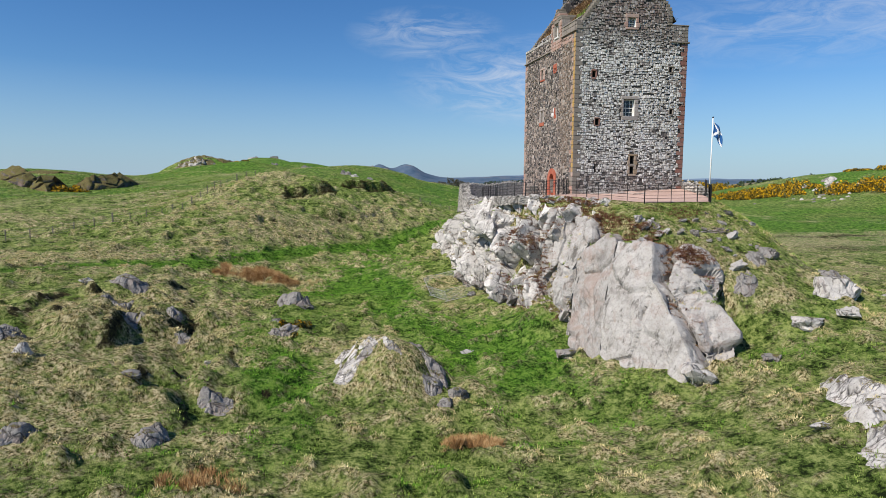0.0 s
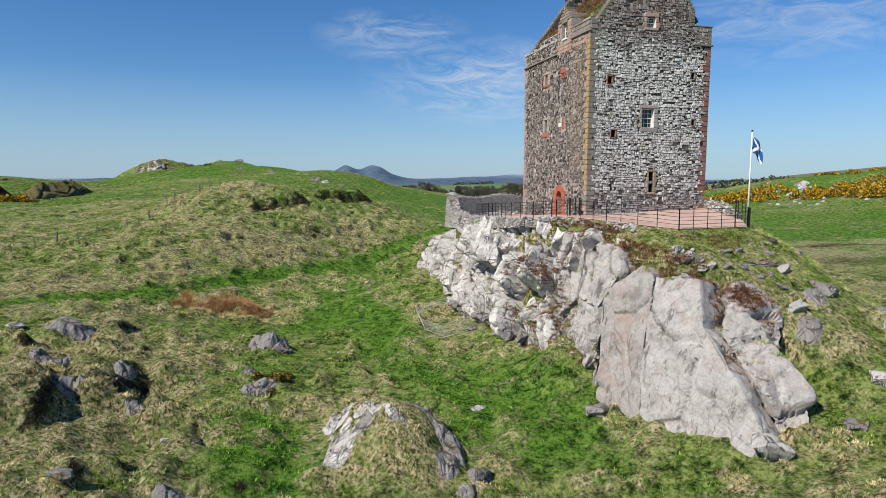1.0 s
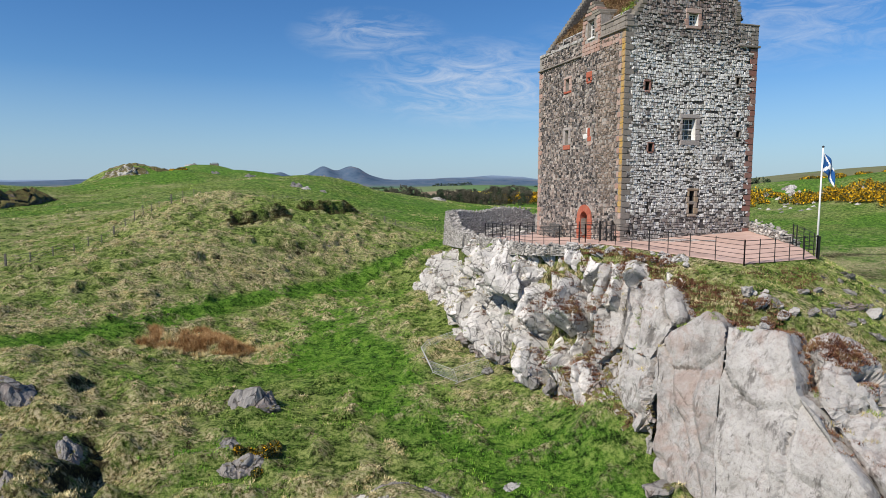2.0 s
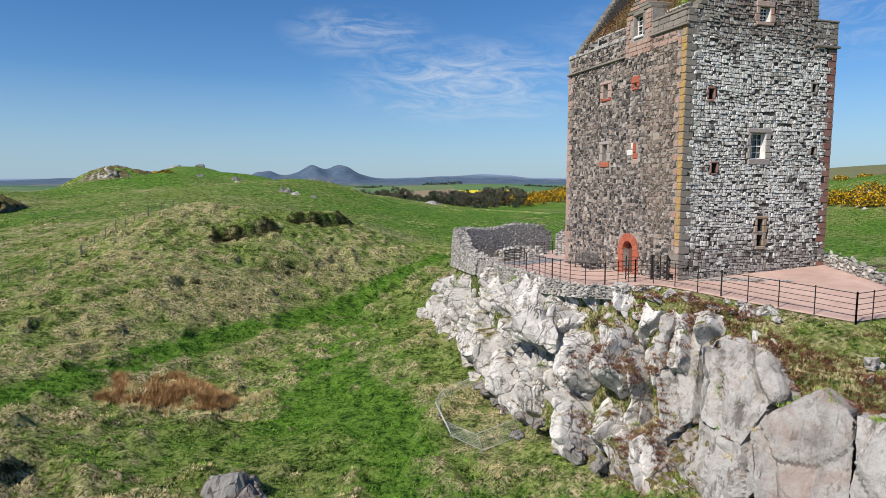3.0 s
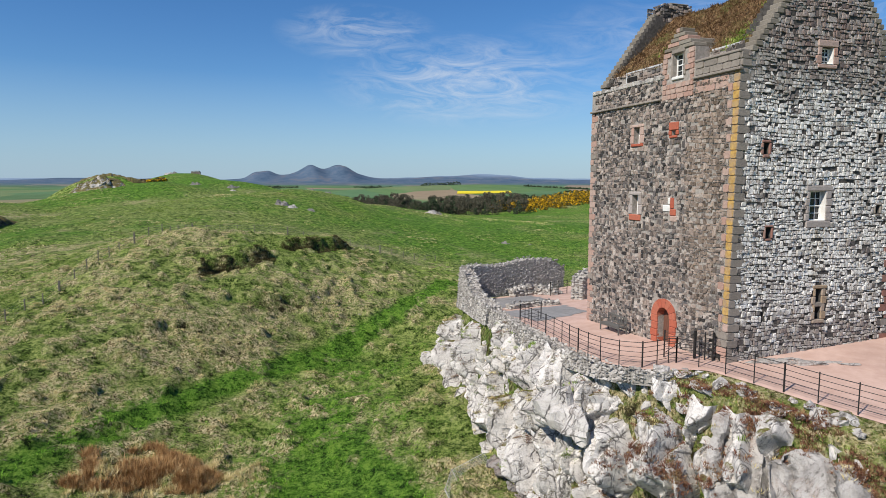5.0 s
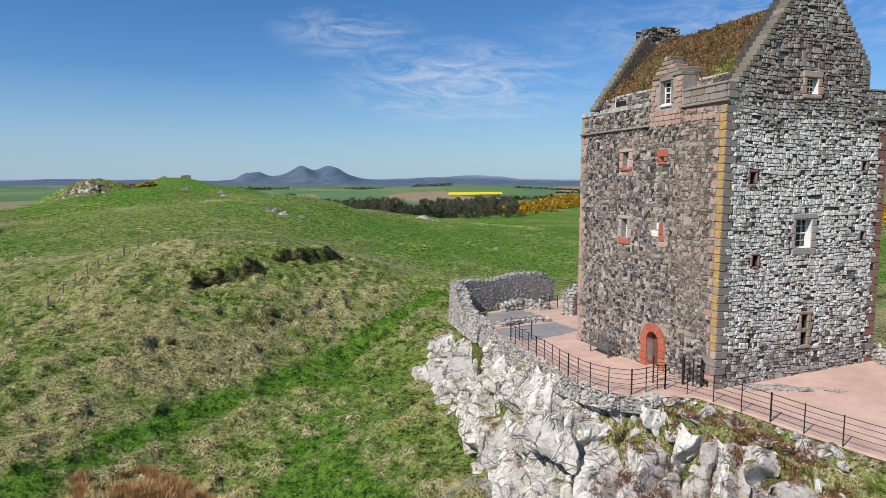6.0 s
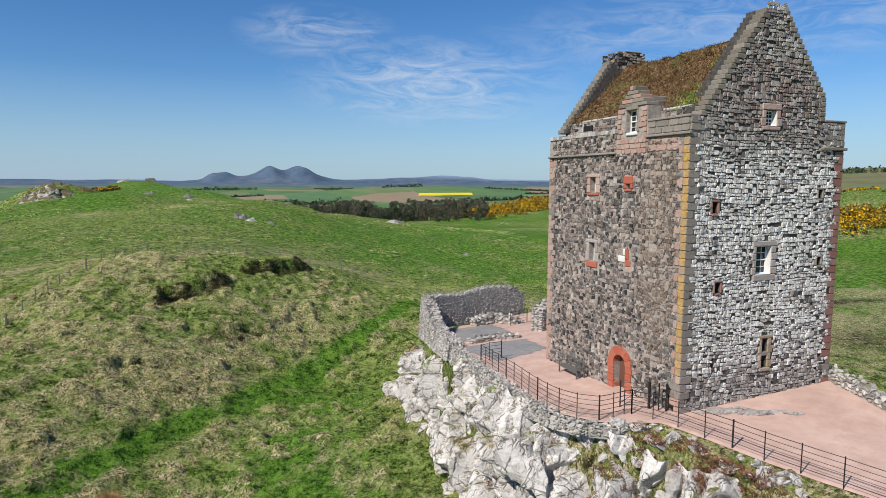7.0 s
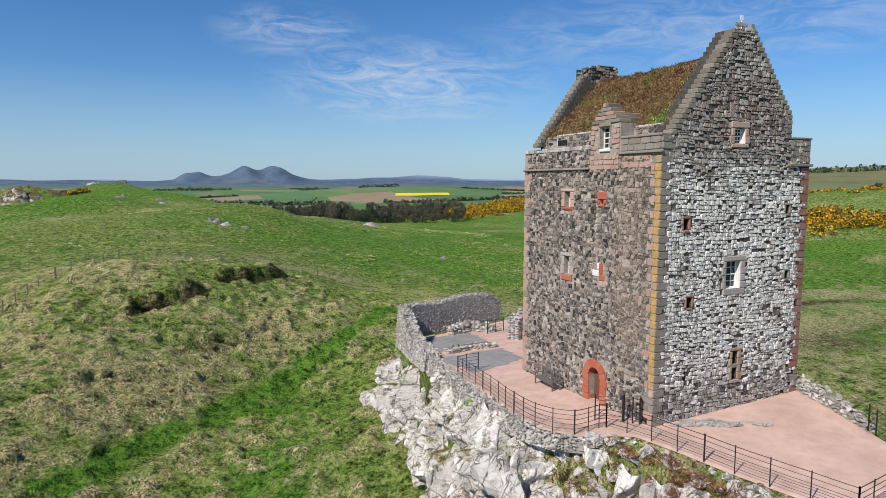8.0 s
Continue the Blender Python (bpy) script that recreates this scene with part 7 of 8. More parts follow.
def blades(name, label, spots, height, spread, count, colour, seed, wide=0.012, category="grass", droop=0.35, base=0.10):
    """Tufts of slender blades, all one mesh: spots as an array of x, y, z, size."""
    rs = np.random.RandomState(seed)
    at = np.repeat(spots, count, 0)
    m = len(at)
    a = rs.uniform(0, 2 * np.pi, m)
    ln = at[:, 3] * rs.uniform(0.55, 1.2, m) * height
    out = rs.uniform(0.05, 1.0, m) * spread * at[:, 3]
    w = wide * at[:, 3] * rs.uniform(0.7, 1.4, m)
    r = np.abs(rs.normal(0, base, m)) * at[:, 3]
    b = a + rs.normal(0, 0.9, m)
    fwd = np.stack([np.cos(a), np.sin(a), np.zeros(m)], 1)
    root = at[:, :3] + np.stack([np.cos(b) * r, np.sin(b) * r, np.full(m, -0.04)], 1)
    turn = a + rs.normal(0, 0.6, m)
    side = np.stack([-np.sin(turn), np.cos(turn), np.zeros(m)], 1)
    tip = root + fwd * out[:, None] + np.stack([0 * ln, 0 * ln, ln * (1 - droop * rs.uniform(0.3, 1.0, m))], 1)
    co = np.stack([root - side * w[:, None], root + side * w[:, None], tip], 1).reshape(-1, 3)
    me = bpy.data.meshes.new(name)
    me.vertices.add(3 * m)
    me.vertices.foreach_set("co", co.ravel())
    me.loops.add(3 * m)
    me.loops.foreach_set("vertex_index", np.arange(3 * m))
    me.polygons.add(m)
    me.polygons.foreach_set("loop_start", np.arange(m) * 3)
    me.polygons.foreach_set("loop_total", np.full(m, 3))
    me.update(calc_edges=True)
    me.materials.append(colour)
    return tagged(new(name, me), label, category, kind="stuff")


def m_blade(name, stops):
    """Blades: tone changes from tuft to tuft and a little from blade to blade."""
    m = Mat(name, 0.8, spec=0.15)
    tuft = m.span(m.noise(2.0, 4, 0.7), 0.39, 0.61)
    return m.done(m.ramp(m.math("ADD", m.math("MULTIPLY", tuft, 0.65), m.math("MULTIPLY", m.random(), 0.35)), stops))


MAT_STRAW = m_blade("dry_grass", [(0.0, (0.28, 0.235, 0.08)), (0.5, (0.66, 0.55, 0.27)), (1.0, (0.86, 0.77, 0.49))])
MAT_BLADE = m_blade("green_grass", [(0.0, (0.045, 0.09, 0.012)), (0.5, (0.21, 0.325, 0.05)), (1.0, (0.54, 0.60, 0.19))])
MAT_LUSH = m_blade("lush_grass", [(0.0, (0.030, 0.095, 0.008)), (0.5, (0.125, 0.31, 0.022)), (1.0, (0.34, 0.52, 0.08))])
MAT_RUST = m_blade("dead_bracken", [(0.0, (0.19, 0.10, 0.038)), (0.5, (0.43, 0.25, 0.105)), (1.0, (0.68, 0.50, 0.26))])


def scatter(n, box, accept, seed, size=(0.6, 1.3)):
    rs = np.random.RandomState(seed)
    x, y = rs.uniform(box[0], box[1], n), rs.uniform(box[2], box[3], n)
    dr = poly_dist(x, y, RIM)
    keep = rs.uniform(0, 1, n) < accept(x, y, dr) * (0.25 + 0.75 * smooth(vnoise(x, y, 0.75, 171, 2), -0.35, 0.25))
    x, y = x[keep], y[keep]
    z = ground_z(x, y)
    return np.stack([x, y, z, rs.uniform(size[0], size[1], len(x))], 1)


def open_land(x, y, dr):
    return np.where((dr > 2.2) | (x > 4) & (dr > 0.5), 1.0, 0.0)


def dry(x, y, dr):
    s, e, l = cover(x, y, 0)
    s = s - smooth(e, 0.35, 0.75)
    patch = vnoise(x, y, 2.6, 91, 2)
    return open_land(x, y, dr) * smooth(s - 0.55 * l + 0.6 * patch + 0.3 * vnoise(x, y, 0.9, 92, 2), 0.32, 0.62) * smooth(vnoise(x, y, 1.1, 27, 2), -0.12, 0.22)


def fresh(x, y, dr):
    s, e, l = cover(x, y, 0)
    return open_land(x, y, dr) * smooth(0.75 - s + 0.5 * vnoise(x, y, 3.1, 93, 2), 0.1, 0.7) * smooth(l, 0.8, 0.3) * smooth(e, 0.75, 0.35)


def damp(x, y, dr):
    s, e, l = cover(x, y, 0)
    return open_land(x, y, dr) * smooth(l + 0.3 * vnoise(x, y, 2.2, 99, 2), 0.3, 0.7) * smooth(e, 0.75, 0.35)


blades("dry_grass", "pale dry tussock grass across the pasture", scatter(90000, (-46, 16, -34, 66), dry, 1), 0.15, 0.12, 32, MAT_STRAW, 2, 0.012, droop=0.4, base=0.17)
blades("green_grass", "short green grass tufts across the pasture", scatter(80000, (-46, 16, -34, 66), fresh, 3), 0.14, 0.10, 24, MAT_BLADE, 4, 0.014, droop=0.35, base=0.17)
blades("lush_grass", "bright green grass along the damp way", scatter(52000, (-46, 10, -30, 60), damp, 11), 0.16, 0.11, 20, MAT_LUSH, 12, 0.017, droop=0.3, base=0.16)
blades("hill_grass", "rough grass on the far slopes", scatter(36000, (-90, 70, 60, 175), lambda x, y, dr: 0.8 * smooth(vnoise(x, y, 6, 95, 3), -0.2, 0.5), 5, (0.8, 1.6)), 0.24, 0.4, 8, MAT_BLADE, 6, 0.05, droop=0.5, base=0.3)
blades("hill_straw", "dry grass on the far slopes", scatter(36000, (-90, 70, 60, 175), lambda x, y, dr: 0.5 * smooth(vnoise(x, y, 8, 97, 3), 0.15, 0.6), 13, (0.8, 1.6)), 0.24, 0.4, 8, MAT_STRAW, 14, 0.045, droop=0.5, base=0.3)


# turf on the brow of the crag, inside the rim but off the gravel
def brow(x, y, dr):
    dt = poly_dist(x, y, TERRACE)
    return np.where((dr < 1.4) & (dt > 0.15) & (y < 16) & (x < 11), 0.95, 0.0)


blades("brow_grass", "mixed green and straw turf along the brow of the crag", scatter(20000, (-6, 12, -16, 16), brow, 7, (0.6, 1.2)), 0.16, 0.16, 14, MAT_BLADE, 8, 0.012, droop=0.4)
blades("brow_straw", "dead grass along the brow of the crag", scatter(9000, (-6, 12, -16, 16), brow, 9, (0.6, 1.2)), 0.16, 0.18, 14, MAT_STRAW, 10, 0.012, droop=0.45)


def roof_tufts():
    rs = np.random.RandomState(64)
    n = 5200
    s, y = rs.uniform(-1, 1, n), rs.uniform(0.6, TL - 0.7, n)
    x = 4.85 + s * 4.05
    z = 17.28 - np.abs(s) ** 0.98 * 3.72 - 0.22 * np.sin(np.pi * (y - 0.5) / (TL - 1.0)) * (1 - np.abs(s) * 0.4) + 0.13 * vnoise(x, y, 0.9, 61, 3) + 0.06 * vnoise(x, y, 0.25, 62, 2)
    green = vnoise(x, y, 2.2, 66, 3) + 0.5 * smooth(y, 5, 1) > 0.32
    pts = np.stack([x, y, z, rs.uniform(0.6, 1.2, n)], 1)
    for mask, name, label, mt in ((green, "roof_grass", "green grass tufts on the turf roof", MAT_BLADE), (~green, "roof_bracken", "brown dead tufts on the turf roof", MAT_ROOFTUFT)):
        blades(name, label, pts[mask], 0.20, 0.20, 12, mt, 67, 0.016, "grass", 0.5, 0.14)


MAT_ROOFTUFT = m_blade("roof_tufts", [(0.0, (0.06, 0.032, 0.016)), (0.5, (0.22, 0.13, 0.065)), (1.0, (0.42, 0.31, 0.16))])
roof_tufts()


def clump(name, label, cx, cy, rx, ry, n, h, colour, seed, category="plant"):
    rs = np.random.RandomState(seed)
    a, r = rs.uniform(0, 2 * np.pi, n), np.sqrt(rs.uniform(0, 1, n))
    x, y = cx + rx * r * np.cos(a), cy + ry * r * np.sin(a)
    pts = np.stack([x, y, ground_z(x, y), rs.uniform(0.6, 1.2, n) * (1.15 - 0.5 * r)], 1)
    pts[:, 0] += 0.35 * rx * vnoise(x, y, rx * 0.8, seed, 2)
    pts[:, 1] += 0.35 * ry * vnoise(x, y, rx * 0.8, seed + 5, 2)
    pts = pts[(vnoise(pts[:, 0], pts[:, 1], 1.1, seed + 9, 2) > -0.15) | (r < 0.35)]
    pts[:, 2] = ground_z(pts[:, 0], pts[:, 1])
    return blades(name, label, pts, h, h * 0.6, 34, colour, seed, 0.016, category, 0.35, 0.16)


MAT_HEATH = m_blade("red_heath", [(0.0, (0.11, 0.045, 0.03)), (0.5, (0.22, 0.10, 0.06)), (1.0, (0.30, 0.22, 0.10))])
clump("bracken", "rust-brown patch of dead bracken and rushes", -25.4, 15.3, 4.0, 3.0, 2600, 0.9, MAT_RUST, 21)
clump("rushes", "pale dry rushes round the bracken", -24.6, 14.2, 5.4, 3.2, 620, 0.45, MAT_STRAW, 22)
clump("bracken", "small brown patch of dead bracken", -13.6, -20.6, 1.8, 0.9, 200, 0.5, MAT_RUST, 23)
clump("bracken", "small brown patch of dead bracken by straw grass", -24.6, -23.4, 1.4, 1.0, 120, 0.5, MAT_RUST, 24)


def heath_drift(line, wide, n, seed):
    rs = np.random.RandomState(seed)
    t = rs.uniform(0, len(line) - 1.001, n)
    k = t.astype(int)
    p = np.array(line)
    x = p[k, 0] + (p[k + 1, 0] - p[k, 0]) * (t - k) + rs.normal(0, wide, n)
    y = p[k, 1] + (p[k + 1, 1] - p[k, 1]) * (t - k) + rs.normal(0, wide, n)
    keep = (vnoise(x, y, 0.9, seed, 2) > -0.25) & (poly_dist(x, y, TERRACE) > 0.2)
    pts = np.stack([x, y, 0 * x, rs.uniform(0.6, 1.2, n)], 1)[keep]
    return blades("heath", "reddish brown heath on the brow of the crag", crag_height(pts), 0.15, 0.14, 30, MAT_HEATH, seed, 0.018, "plant", 0.35, 0.13)


def bank_heather():
    """Dark heather hanging over the turf banks."""
    rs = np.random.RandomState(58)
    n = 2200
    out = []
    for (ax, ay), (bx, by), h, lip in SCARS[:2]:
        l = math.hypot(bx - ax, by - ay)
        u, v = rs.uniform(0, l, n), rs.normal(-0.3, 0.75, n)
        x, y = ax + (bx - ax) * u / l - (by - ay) * v / l, ay + (by - ay) * u / l + (bx - ax) * v / l
        w = v + 1.1 * vnoise(x, y, 2.6, 37, 3) + 0.5 * vnoise(x, y, 0.8, 38, 2)
        ok = (np.abs(w + 0.1) < 0.55) & (vnoise(x, y, 1.3, 59, 2) > -0.2)
        out.append(np.stack([x, y, ground_z(x, y), rs.uniform(0.6, 1.2, n)], 1)[ok])
    blades("heather", "dark brown heather on the turf banks", np.concatenate(out), 0.26, 0.2, 12, m_blade("dark_heather", [(0.0, (0.03, 0.027, 0.012)), (0.5, (0.085, 0.07, 0.03)), (1.0, (0.20, 0.175, 0.07))]), 58, 0.02, "plant", 0.4, 0.15)


bank_heather()
heath_drift([(-1.3, -6.7), (-1.0, -8.9), (-0.6, -10.9), (0.3, -12.0)], 0.30, 650, 51)
heath_drift([(-0.2, -12.3), (0.2, -13.4), (1.0, -14.2), (2.3, -14.5)], 0.32, 600, 52)
heath_drift([(-2.4, -0.4), (-1.9, -2.2), (-1.4, -4.0), (-1.1, -6.0)], 0.38, 800, 53)
heath_drift([(-5.2, 0.6), (-4.6, -1.2), (-4.2, -3.0), (-4.0, -4.6)], 0.55, 900, 54)
heath_drift([(1.6, -9.4), (3.0, -9.6), (5.0, -9.4)], 0.5, 200, 55)


def ledge_spots(share, seed, low, high, which=None):
    """Tuft places on the ledges of the crag, a few to each square metre, in drifts."""
    rs = np.random.RandomState(seed)
    out = []
    for p, area, slab_top in LEDGES:
        drift = noise.noise(Vector((p.x, p.y * 0.9, p.z * 0.5)) * 0.8 + Vector((seed, 0, 0)))
        if drift > 0.22 and (which is None or which == slab_top) and rs.rand() < share * area:
            out.append((p.x, p.y, p.z, rs.uniform(low, high)))
    return np.array(out)


blades("ledge_grass", "green grass tufts on ledges of the crag", ledge_spots(22, 1, 0.6, 1.2), 0.20, 0.14, 26, MAT_BLADE, 31, 0.013)
blades("ledge_straw", "dead grass tufts on ledges of the crag", ledge_spots(14, 2, 0.6, 1.2), 0.20, 0.16, 26, MAT_STRAW, 32, 0.012)
blades("ledge_heath", "red-brown heath on ledges of the crag", ledge_spots(26, 3, 0.6, 1.2), 0.13, 0.13, 30, MAT_HEATH, 33, 0.014, "plant")


# gorse: masses of small sprays, most of them in yellow flower
def m_gorse(name, stops):
    m = Mat(name, 0.8, spec=0.15)
    return m.done(m.ramp(m.random(), stops))


MAT_GORSE = m_gorse("gorse_flower", [(0.0, (0.16, 0.11, 0.012)), (0.35, (0.50, 0.28, 0.010)), (1.0, (0.78, 0.48, 0.015))])
MAT_GORSE_GREEN = m_gorse("gorse_stem", [(0.0, (0.03, 0.045, 0.012)), (0.5, (0.075, 0.075, 0.025)), (1.0, (0.13, 0.12, 0.04))])


def sprays(name, centres, per, leaf, mt, parent, seed, low=0.0):
    """Small leafy sprays over domes; centres: x, y, z, radius, height."""
    rs = np.random.RandomState(seed)
    c = np.repeat(np.array(centres, float), per, 0)
    m = len(c)
    a, u = rs.uniform(0, 2 * np.pi, m), rs.uniform(low, 1, m)
    s = np.sqrt(1 - u * u)
    k = rs.uniform(0.75, 1.08, m)
    p = c[:, :3] + np.stack([np.cos(a) * s * c[:, 3] * k, np.sin(a) * s * c[:, 3] * k, u * c[:, 4] * k], 1)
    d1, d2 = rs.normal(0, 1, (m, 3)), rs.normal(0, 1, (m, 3))
    d1 *= (leaf * rs.uniform(0.6, 1.3, m) / np.linalg.norm(d1, axis=1))[:, None]
    d2 *= (leaf * rs.uniform(0.6, 1.3, m) / np.linalg.norm(d2, axis=1))[:, None]
    co = np.stack([p - d1, p + d2, p + d1 * 0.8 + (0, 0, leaf * 0.4), p - d2], 1).reshape(-1, 3)
    me = mesh_from(name, co, [(4 * i, 4 * i + 1, 4 * i + 2, 4 * i + 3) for i in range(m)])
    ob = part(name, me, mt, parent)
    return tagged(ob, kind="stuff") if parent is None else ob


def gorse_bush(cx, cy, r, h, n, label):
    rng = random.Random(int(cx * 3 + cy))
    domes = []
    for i in range(n):
        x, y = rng.gauss(0, r * 0.45), rng.gauss(0, r * 0.4)
        domes.append((x, y, gz(cx + x, cy + y) - gz(cx, cy) - 0.05, r * rng.uniform(0.3, 0.5), h * rng.uniform(0.6, 1)))
    ob = thing("gorse_bush", label, "bush", Matrix.Translation((cx, cy, gz(cx, cy))))
    sprays("bush_body", domes, 160, 0.10, MAT_GORSE_GREEN, ob, 5)
    sprays("blossom", domes, 110, 0.06, MAT_GORSE, ob, 6, 0.25)
    return ob


gorse_bush(-21.3, -4.2, 1.0, 0.6, 5, "small gorse bush in yellow flower beside boulders")
gorse_bush(-22.2, -5.0, 0.8, 0.4, 3, "low scrubby gorse with few yellow flowers")


def gorse_belt(label, line, wide, n, r, h, seed, leaf=0.5):
    rng = random.Random(seed)
    domes = []
    for i in range(n):
        t = rng.random() * (len(line) - 1)
        k = min(int(t), len(line) - 2)
        x = line[k][0] + (line[k + 1][0] - line[k][0]) * (t - k) + rng.gauss(0, wide)
        y = line[k][1] + (line[k + 1][1] - line[k][1]) * (t - k) + rng.gauss(0, wide)
        domes.append((x, y, gz(x, y) - 0.2, r * rng.uniform(0.5, 1.2), h * rng.uniform(0.5, 1.1)))
    ob = thing("gorse_belt", label, "bushes")
    tagged(sprays("bush_body", domes, 90, leaf * 1.2, MAT_GORSE_GREEN, ob, seed), kind="stuff")
    tagged(sprays("blossom", domes, 120, leaf, MAT_GORSE, ob, seed + 1, 0.15), kind="stuff")
    return ob


gorse_belt("broad slope of flowering yellow gorse beyond the field", [(116, 266), (130, 270), (148, 268), (165, 260), (192, 240)], 8, 300, 3.2, 4.8, 61, 0.34)
gorse_belt("dense patch of flowering yellow gorse below the rocky ridge", [(117, 137), (123, 132), (131, 131), (139, 141)], 3.6, 84, 2.5, 3.3, 63, 0.28)
gorse_belt("second patch of flowering yellow gorse below the rocky ridge", [(140, 116), (146, 106), (152, 96), (160, 84)], 4.2, 120, 2.6, 3.6, 64, 0.28)
gorse_belt("dark gorse with few flowers between the crags", [(-71, 95.5), (-68, 98)], 1.2, 7, 1.5, 1.7, 68, 0.22)
gorse_belt("thin gorse among rocks on the ridge", [(144, 131), (147, 130)], 1.2, 4, 1.6, 1.3, 65, 0.3)
gorse_belt("scattered gorse on the brown ridge top", [(176, 150), (186, 130), (200, 110)], 5, 22, 2.0, 1.2, 66, 0.34)
gorse_belt("gorse on the shoulder of the cairn hill", [(-49, 216), (-46, 219)], 2, 6, 2.2, 1.5, 67)


# wire fence on the slope
MAT_POST = m_plain("grey_post", (0.12, 0.105, 0.085), (0.22, 0.20, 0.17), 6, 0.9, 0.3, 0.01)
MAT_WIRE = m_plain("fence_wire", (0.16, 0.16, 0.16), (0.25, 0.25, 0.25), 6, 0.5, 0.1, 0.002, 0.6)


def wire_fence(label, line, gap):
    pts = [Vector((x, y, gz(x, y))) for x, y in line]
    ob = thing("wire_fence", label, "fence", Matrix.Translation(pts[0]))
    inv = ob.matrix_world.inverted()
    stakes = []
    for a, b in zip(pts, pts[1:]):
        n = max(1, round((b - a).length / gap))
        stakes += [a.lerp(b, i / n) for i in range(n)]
    stakes.append(pts[-1])
    stakes = [Vector((p.x, p.y, gz(p.x, p.y))) for p in stakes]
    for i, p in enumerate(stakes):
        big = i % 6 == 0
        part("stake", bevel_box(0.16 if big else 0.09, 0.16 if big else 0.09, 1.5 if big else 1.25, 0.012), MAT_POST, ob, "", inv @ Matrix.Translation(p + Vector((0, 0, 0.55 if big else 0.48))))
    for h in (0.25, 0.5, 0.75, 1.0):
        acc = Acc()
        acc.tube([inv @ (p + Vector((0, 0, h))) for p in stakes], 0.009, 3)
        part("wire", acc.mesh("wire"), MAT_WIRE, ob)


wire_fence("post and wire fence climbing the grassy slope", [(-60, 6), (-49.6, 21.4), (-44, 29), (-38.7, 37.2), (-35.4, 45.5), (-33, 55), (-29.3, 62), (-26.5, 72), (-22.9, 74), (-15.8, 73.5), (-8.6, 75), (1, 75.5), (12, 81)], 2.6)


# temporary mesh barrier left at the foot of the cliff
def barrier():
    line = [(-7.2, 2.9), (-9.5, 2.7), (-10.6, 4.5), (-10.5, 6.8), (-9.4, 8.9), (-7.2, 9.7)]
    ob = thing("mesh_barrier", "sagging temporary wire mesh barrier at the cliff foot", "fence", Matrix.Translation((*line[0], gz(*line[0]))))
    inv = ob.matrix_world.inverted()
    for k, (a, b) in enumerate(zip(line, line[1:])):
        pa, pb = Vector((*a, gz(*a) + 0.05)), Vector((*b, gz(*b) + 0.05))
        lean = Vector((-0.25, 0.2, 0.85 - 0.08 * k))
        pn = Acc()
        pn.tube([inv @ p for p in (pa, pa + lean, pb + lean, pb, pa)], 0.015, 6)
        panel = part("panel", pn.mesh("panel", False), MAT_LEAD, ob, "galvanised tube frame")
        net = Acc()
        for i in range(1, 22):
            q = pa.lerp(pb, i / 22)
            net.tube([inv @ q, inv @ (q + lean)], 0.004, 3)
        for i in range(1, 8):
            net.tube([inv @ (pa + lean * i / 8), inv @ (pb + lean * i / 8)], 0.004, 3)
        part("mesh", net.mesh("mesh"), MAT_LEAD, panel, "fine wire mesh")
        ft = Acc()
        ft.tube([inv @ (pa + Vector((-0.3, -0.25, 0.0))), inv @ (pa + Vector((0.3, 0.25, 0.0)))], 0.02, 6)
        part("foot", ft.mesh("foot"), MAT_LEAD, ob)


barrier()


# square stone cairn on the hilltop
def cairn():
    x, y = -36.0, 247.0
    ob = thing("cairn", "small square roofless stone hut on the hilltop", "hut", Matrix.Translation((x, y, gz(x, y))))
    for n, dx, dy, sx, sy, h in (("hut_wall", -1.5, 0, 0.5, 2.6, 2.1), ("hut_wall", 1.5, 0, 0.5, 2.6, 2.0), ("hut_wall", 0, 1.2, 2.5, 0.5, 2.0), ("hut_wall", -0.7, -1.2, 1.1, 0.5, 1.9), ("lintel", 0.3, -1.2, 2.4, 0.6, 0.3)):
        part(n, bevel_box(sx, sy, h, 0.08, 0.06), MAT_STEP, ob, "", Matrix.Translation((dx, dy, h / 2 - 0.2 if n == "hut_wall" else 2.0)))


cairn()


# woodland below the hill
MAT_BARK = m_plain("bark", (0.055, 0.045, 0.035), (0.11, 0.09, 0.07), 3, 0.95, 0.4)
MAT_TWIG = m_gorse("bare_twigs", [(0.0, (0.045, 0.045, 0.033)), (0.5, (0.095, 0.09, 0.062)), (1.0, (0.165, 0.155, 0.105))])
MAT_PINE = m_gorse("pine_needles", [(0.0, (0.022, 0.036, 0.022)), (0.5, (0.045, 0.066, 0.036)), (1.0, (0.08, 0.11, 0.055))])


def tree_kind(seed, pine):
    rng = random.Random(seed)
    H = rng.uniform(13, 17)
    acc = Acc()
    lean = rng.uniform(-0.4, 0.4)
    acc.tube([(0, 0, -0.6), (lean * 0.3, 0, H * 0.35), (lean, 0.2, H * 0.7), (lean * 1.2, 0.1, H * 0.96)], [0.34, 0.25, 0.14, 0.03], 6)
    domes = []
    for i in range(11):
        z = H * (0.28 + 0.66 * i / 11) if pine else H * rng.uniform(0.36, 0.9)
        a = rng.uniform(0, 6.28)
        reach = (H * 0.17 * (1.15 - i / 11) if pine else rng.uniform(1.2, 3.2))
        e = (reach * math.cos(a), reach * math.sin(a), z + (0.2 if pine else rng.uniform(0.8, 2.2)))
        acc.tube([(lean * z / H, 0, z), e], [0.09, 0.025], 4)
        domes.append((*e, rng.uniform(0.9, 1.7), rng.uniform(0.7, 1.6)))
    return acc.mesh("trunk"), domes


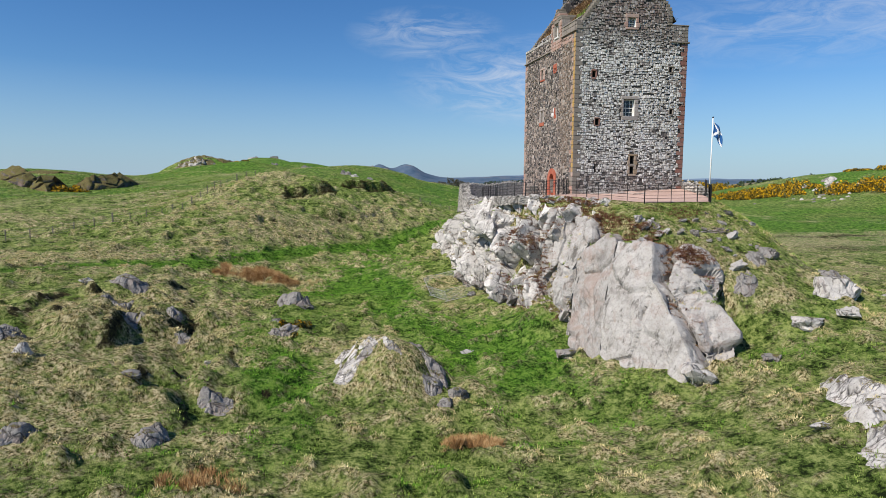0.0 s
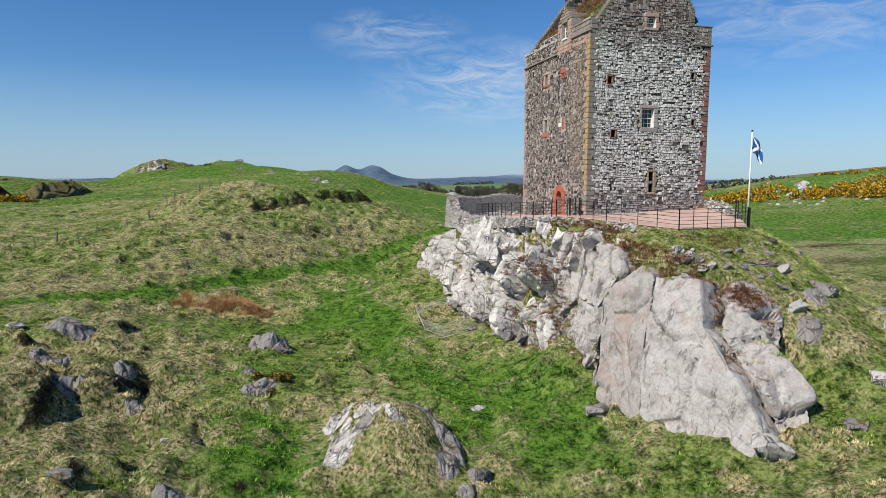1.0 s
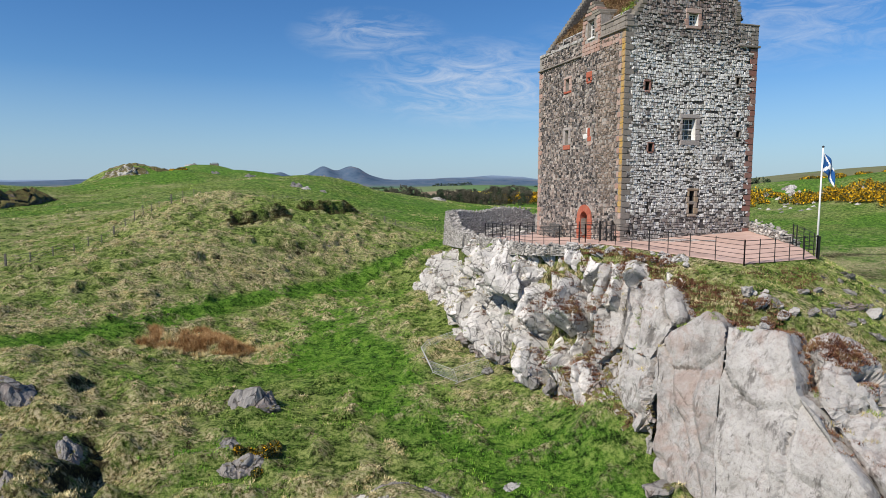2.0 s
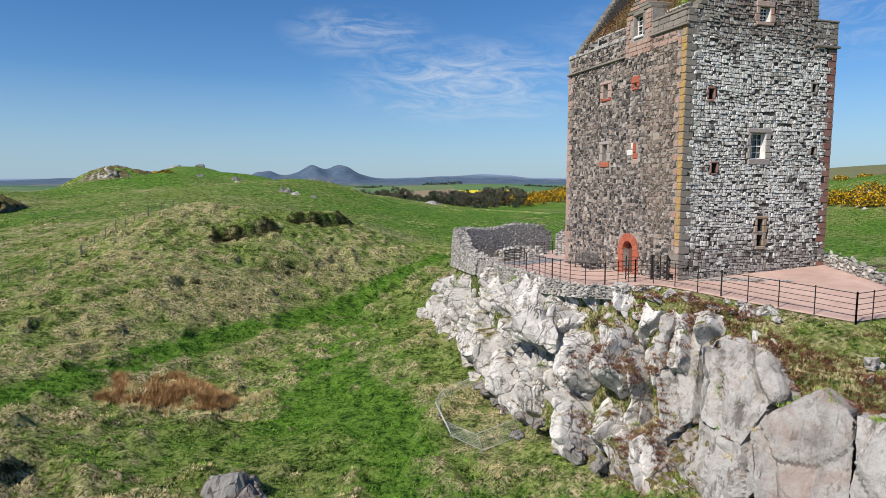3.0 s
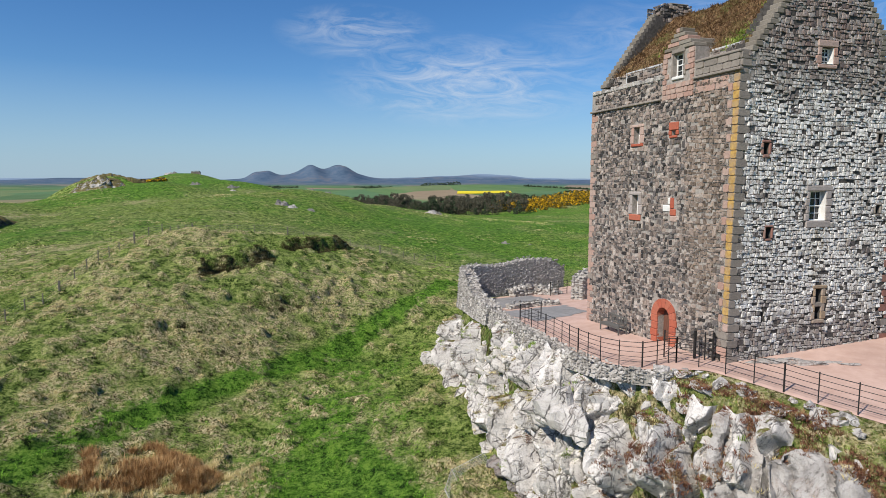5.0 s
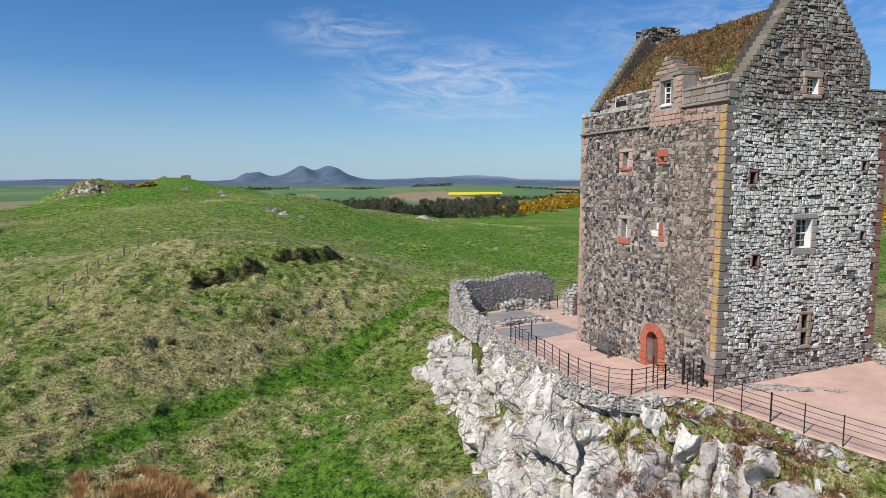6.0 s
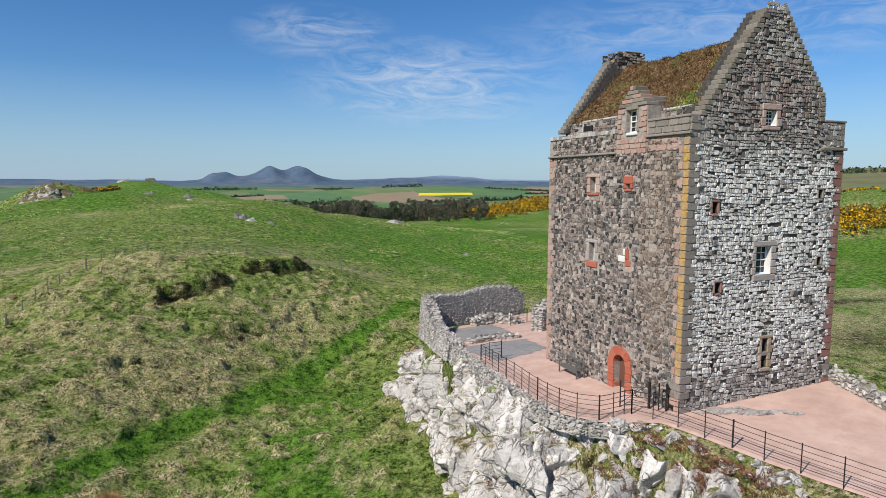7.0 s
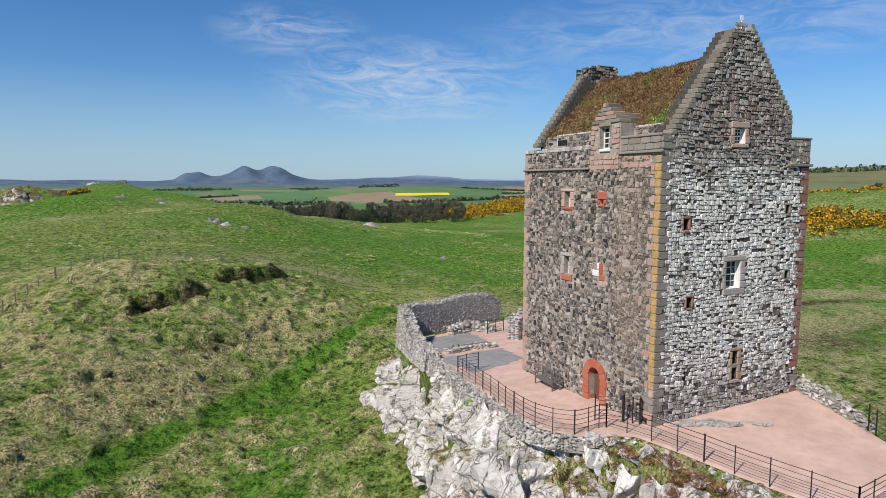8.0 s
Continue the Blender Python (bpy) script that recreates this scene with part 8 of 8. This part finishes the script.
def build_woods():
    rng = random.Random(8)
    kinds = []
    for k in range(8):
        pine = k % 3 == 0
        trunk, domes = tree_kind(100 + k, pine)
        rs = thing("tree", "dark pine in the far shelter wood" if pine else "bare leafless tree in the far shelter wood", "tree", group="shelter wood")
        part("trunk", trunk, MAT_BARK, rs)
        sprays("crown", domes, 60, 0.36, MAT_PINE if pine else MAT_TWIG, rs, 200 + k, -1.0)
        kinds.append(rs)
    used = 0
    for i in range(270):
        az = radians(rng.uniform(8.6, 25.5))
        d = rng.uniform(285, 375)
        x, y = -20 + math.sin(az) * d, -22 + math.cos(az) * d
        if az < radians(11) and d < 330:
            continue
        s = rng.uniform(0.55, 0.82)
        m = pose(x, y, gz(x, y) - 4.2, 0, 0, rng.uniform(0, 360)) @ Matrix.Diagonal((s, s, s, 1))
        src = kinds[rng.randrange(8)]
        if used < 8:
            src = kinds[used]
            src.matrix_world = m
        else:
            ob = copy_thing(src, m)
            ob.scale = (s, s, s)
        used += 1


build_woods()


# rape field, hedgerows and plantations on the plain
MAT_RAPE = m_plain("rape_in_flower", (0.62, 0.50, 0.012), (0.78, 0.66, 0.03), 0.05, 0.9, 0.2)


def field(name, label, cx, cy, w, d, turn, mt):
    verts, faces = [], []
    n = 12
    for j in range(n + 1):
        for i in range(n + 1):
            p = pose(cx, cy, 0, 0, 0, turn) @ Vector(((i / n - 0.5) * w, (j / n - 0.5) * d, 0))
            verts.append((p.x, p.y, gz(p.x, p.y) + 1.2))
    for j in range(n):
        for i in range(n):
            k = j * (n + 1) + i
            faces.append((k, k + 1, k + n + 2, k + n + 1))
    me = mesh_from(name, verts, faces)
    me.materials.append(mt)
    return tagged(new(name, me), label, "field", kind="structure")


field("rape_field", "bright yellow field of oilseed rape on the plain", 588, 1490, 140, 80, -21, MAT_RAPE)


def hedges():
    rng = random.Random(44)
    domes = []
    for i in range(40):
        az, d = radians(rng.uniform(-14, 60)), rng.uniform(700, 3000)
        x, y = -20 + math.sin(az) * d, -22 + math.cos(az) * d
        a, ln = rng.uniform(-0.35, 0.35) - az, rng.uniform(80, 330)
        wood = rng.random() < 0.35
        k = int(ln / (9 if wood else 11))
        for j in range(k):
            px, py = x + math.cos(a) * j * 10, y + math.sin(a) * j * 10
            r = rng.uniform(6, 12) if wood else rng.uniform(3, 6)
            domes.append((px, py + rng.uniform(-5, 5), gz(px, py) - 0.5, r, r * rng.uniform(0.7, 1.3)))
    me_ob = sprays("hedgerows", domes, 26, 2.6, MAT_PINE, None, 301)
    return tagged(me_ob, "dark hedgerows and shelter belts between far fields", "hedge", kind="stuff")


hedges()

# ---------------------------------------------------------------- single face stones of the tower
for vs, fs, mt, wall in LOOSE:
    part("stone", mesh_from("stone", vs, fs), mt, wall)
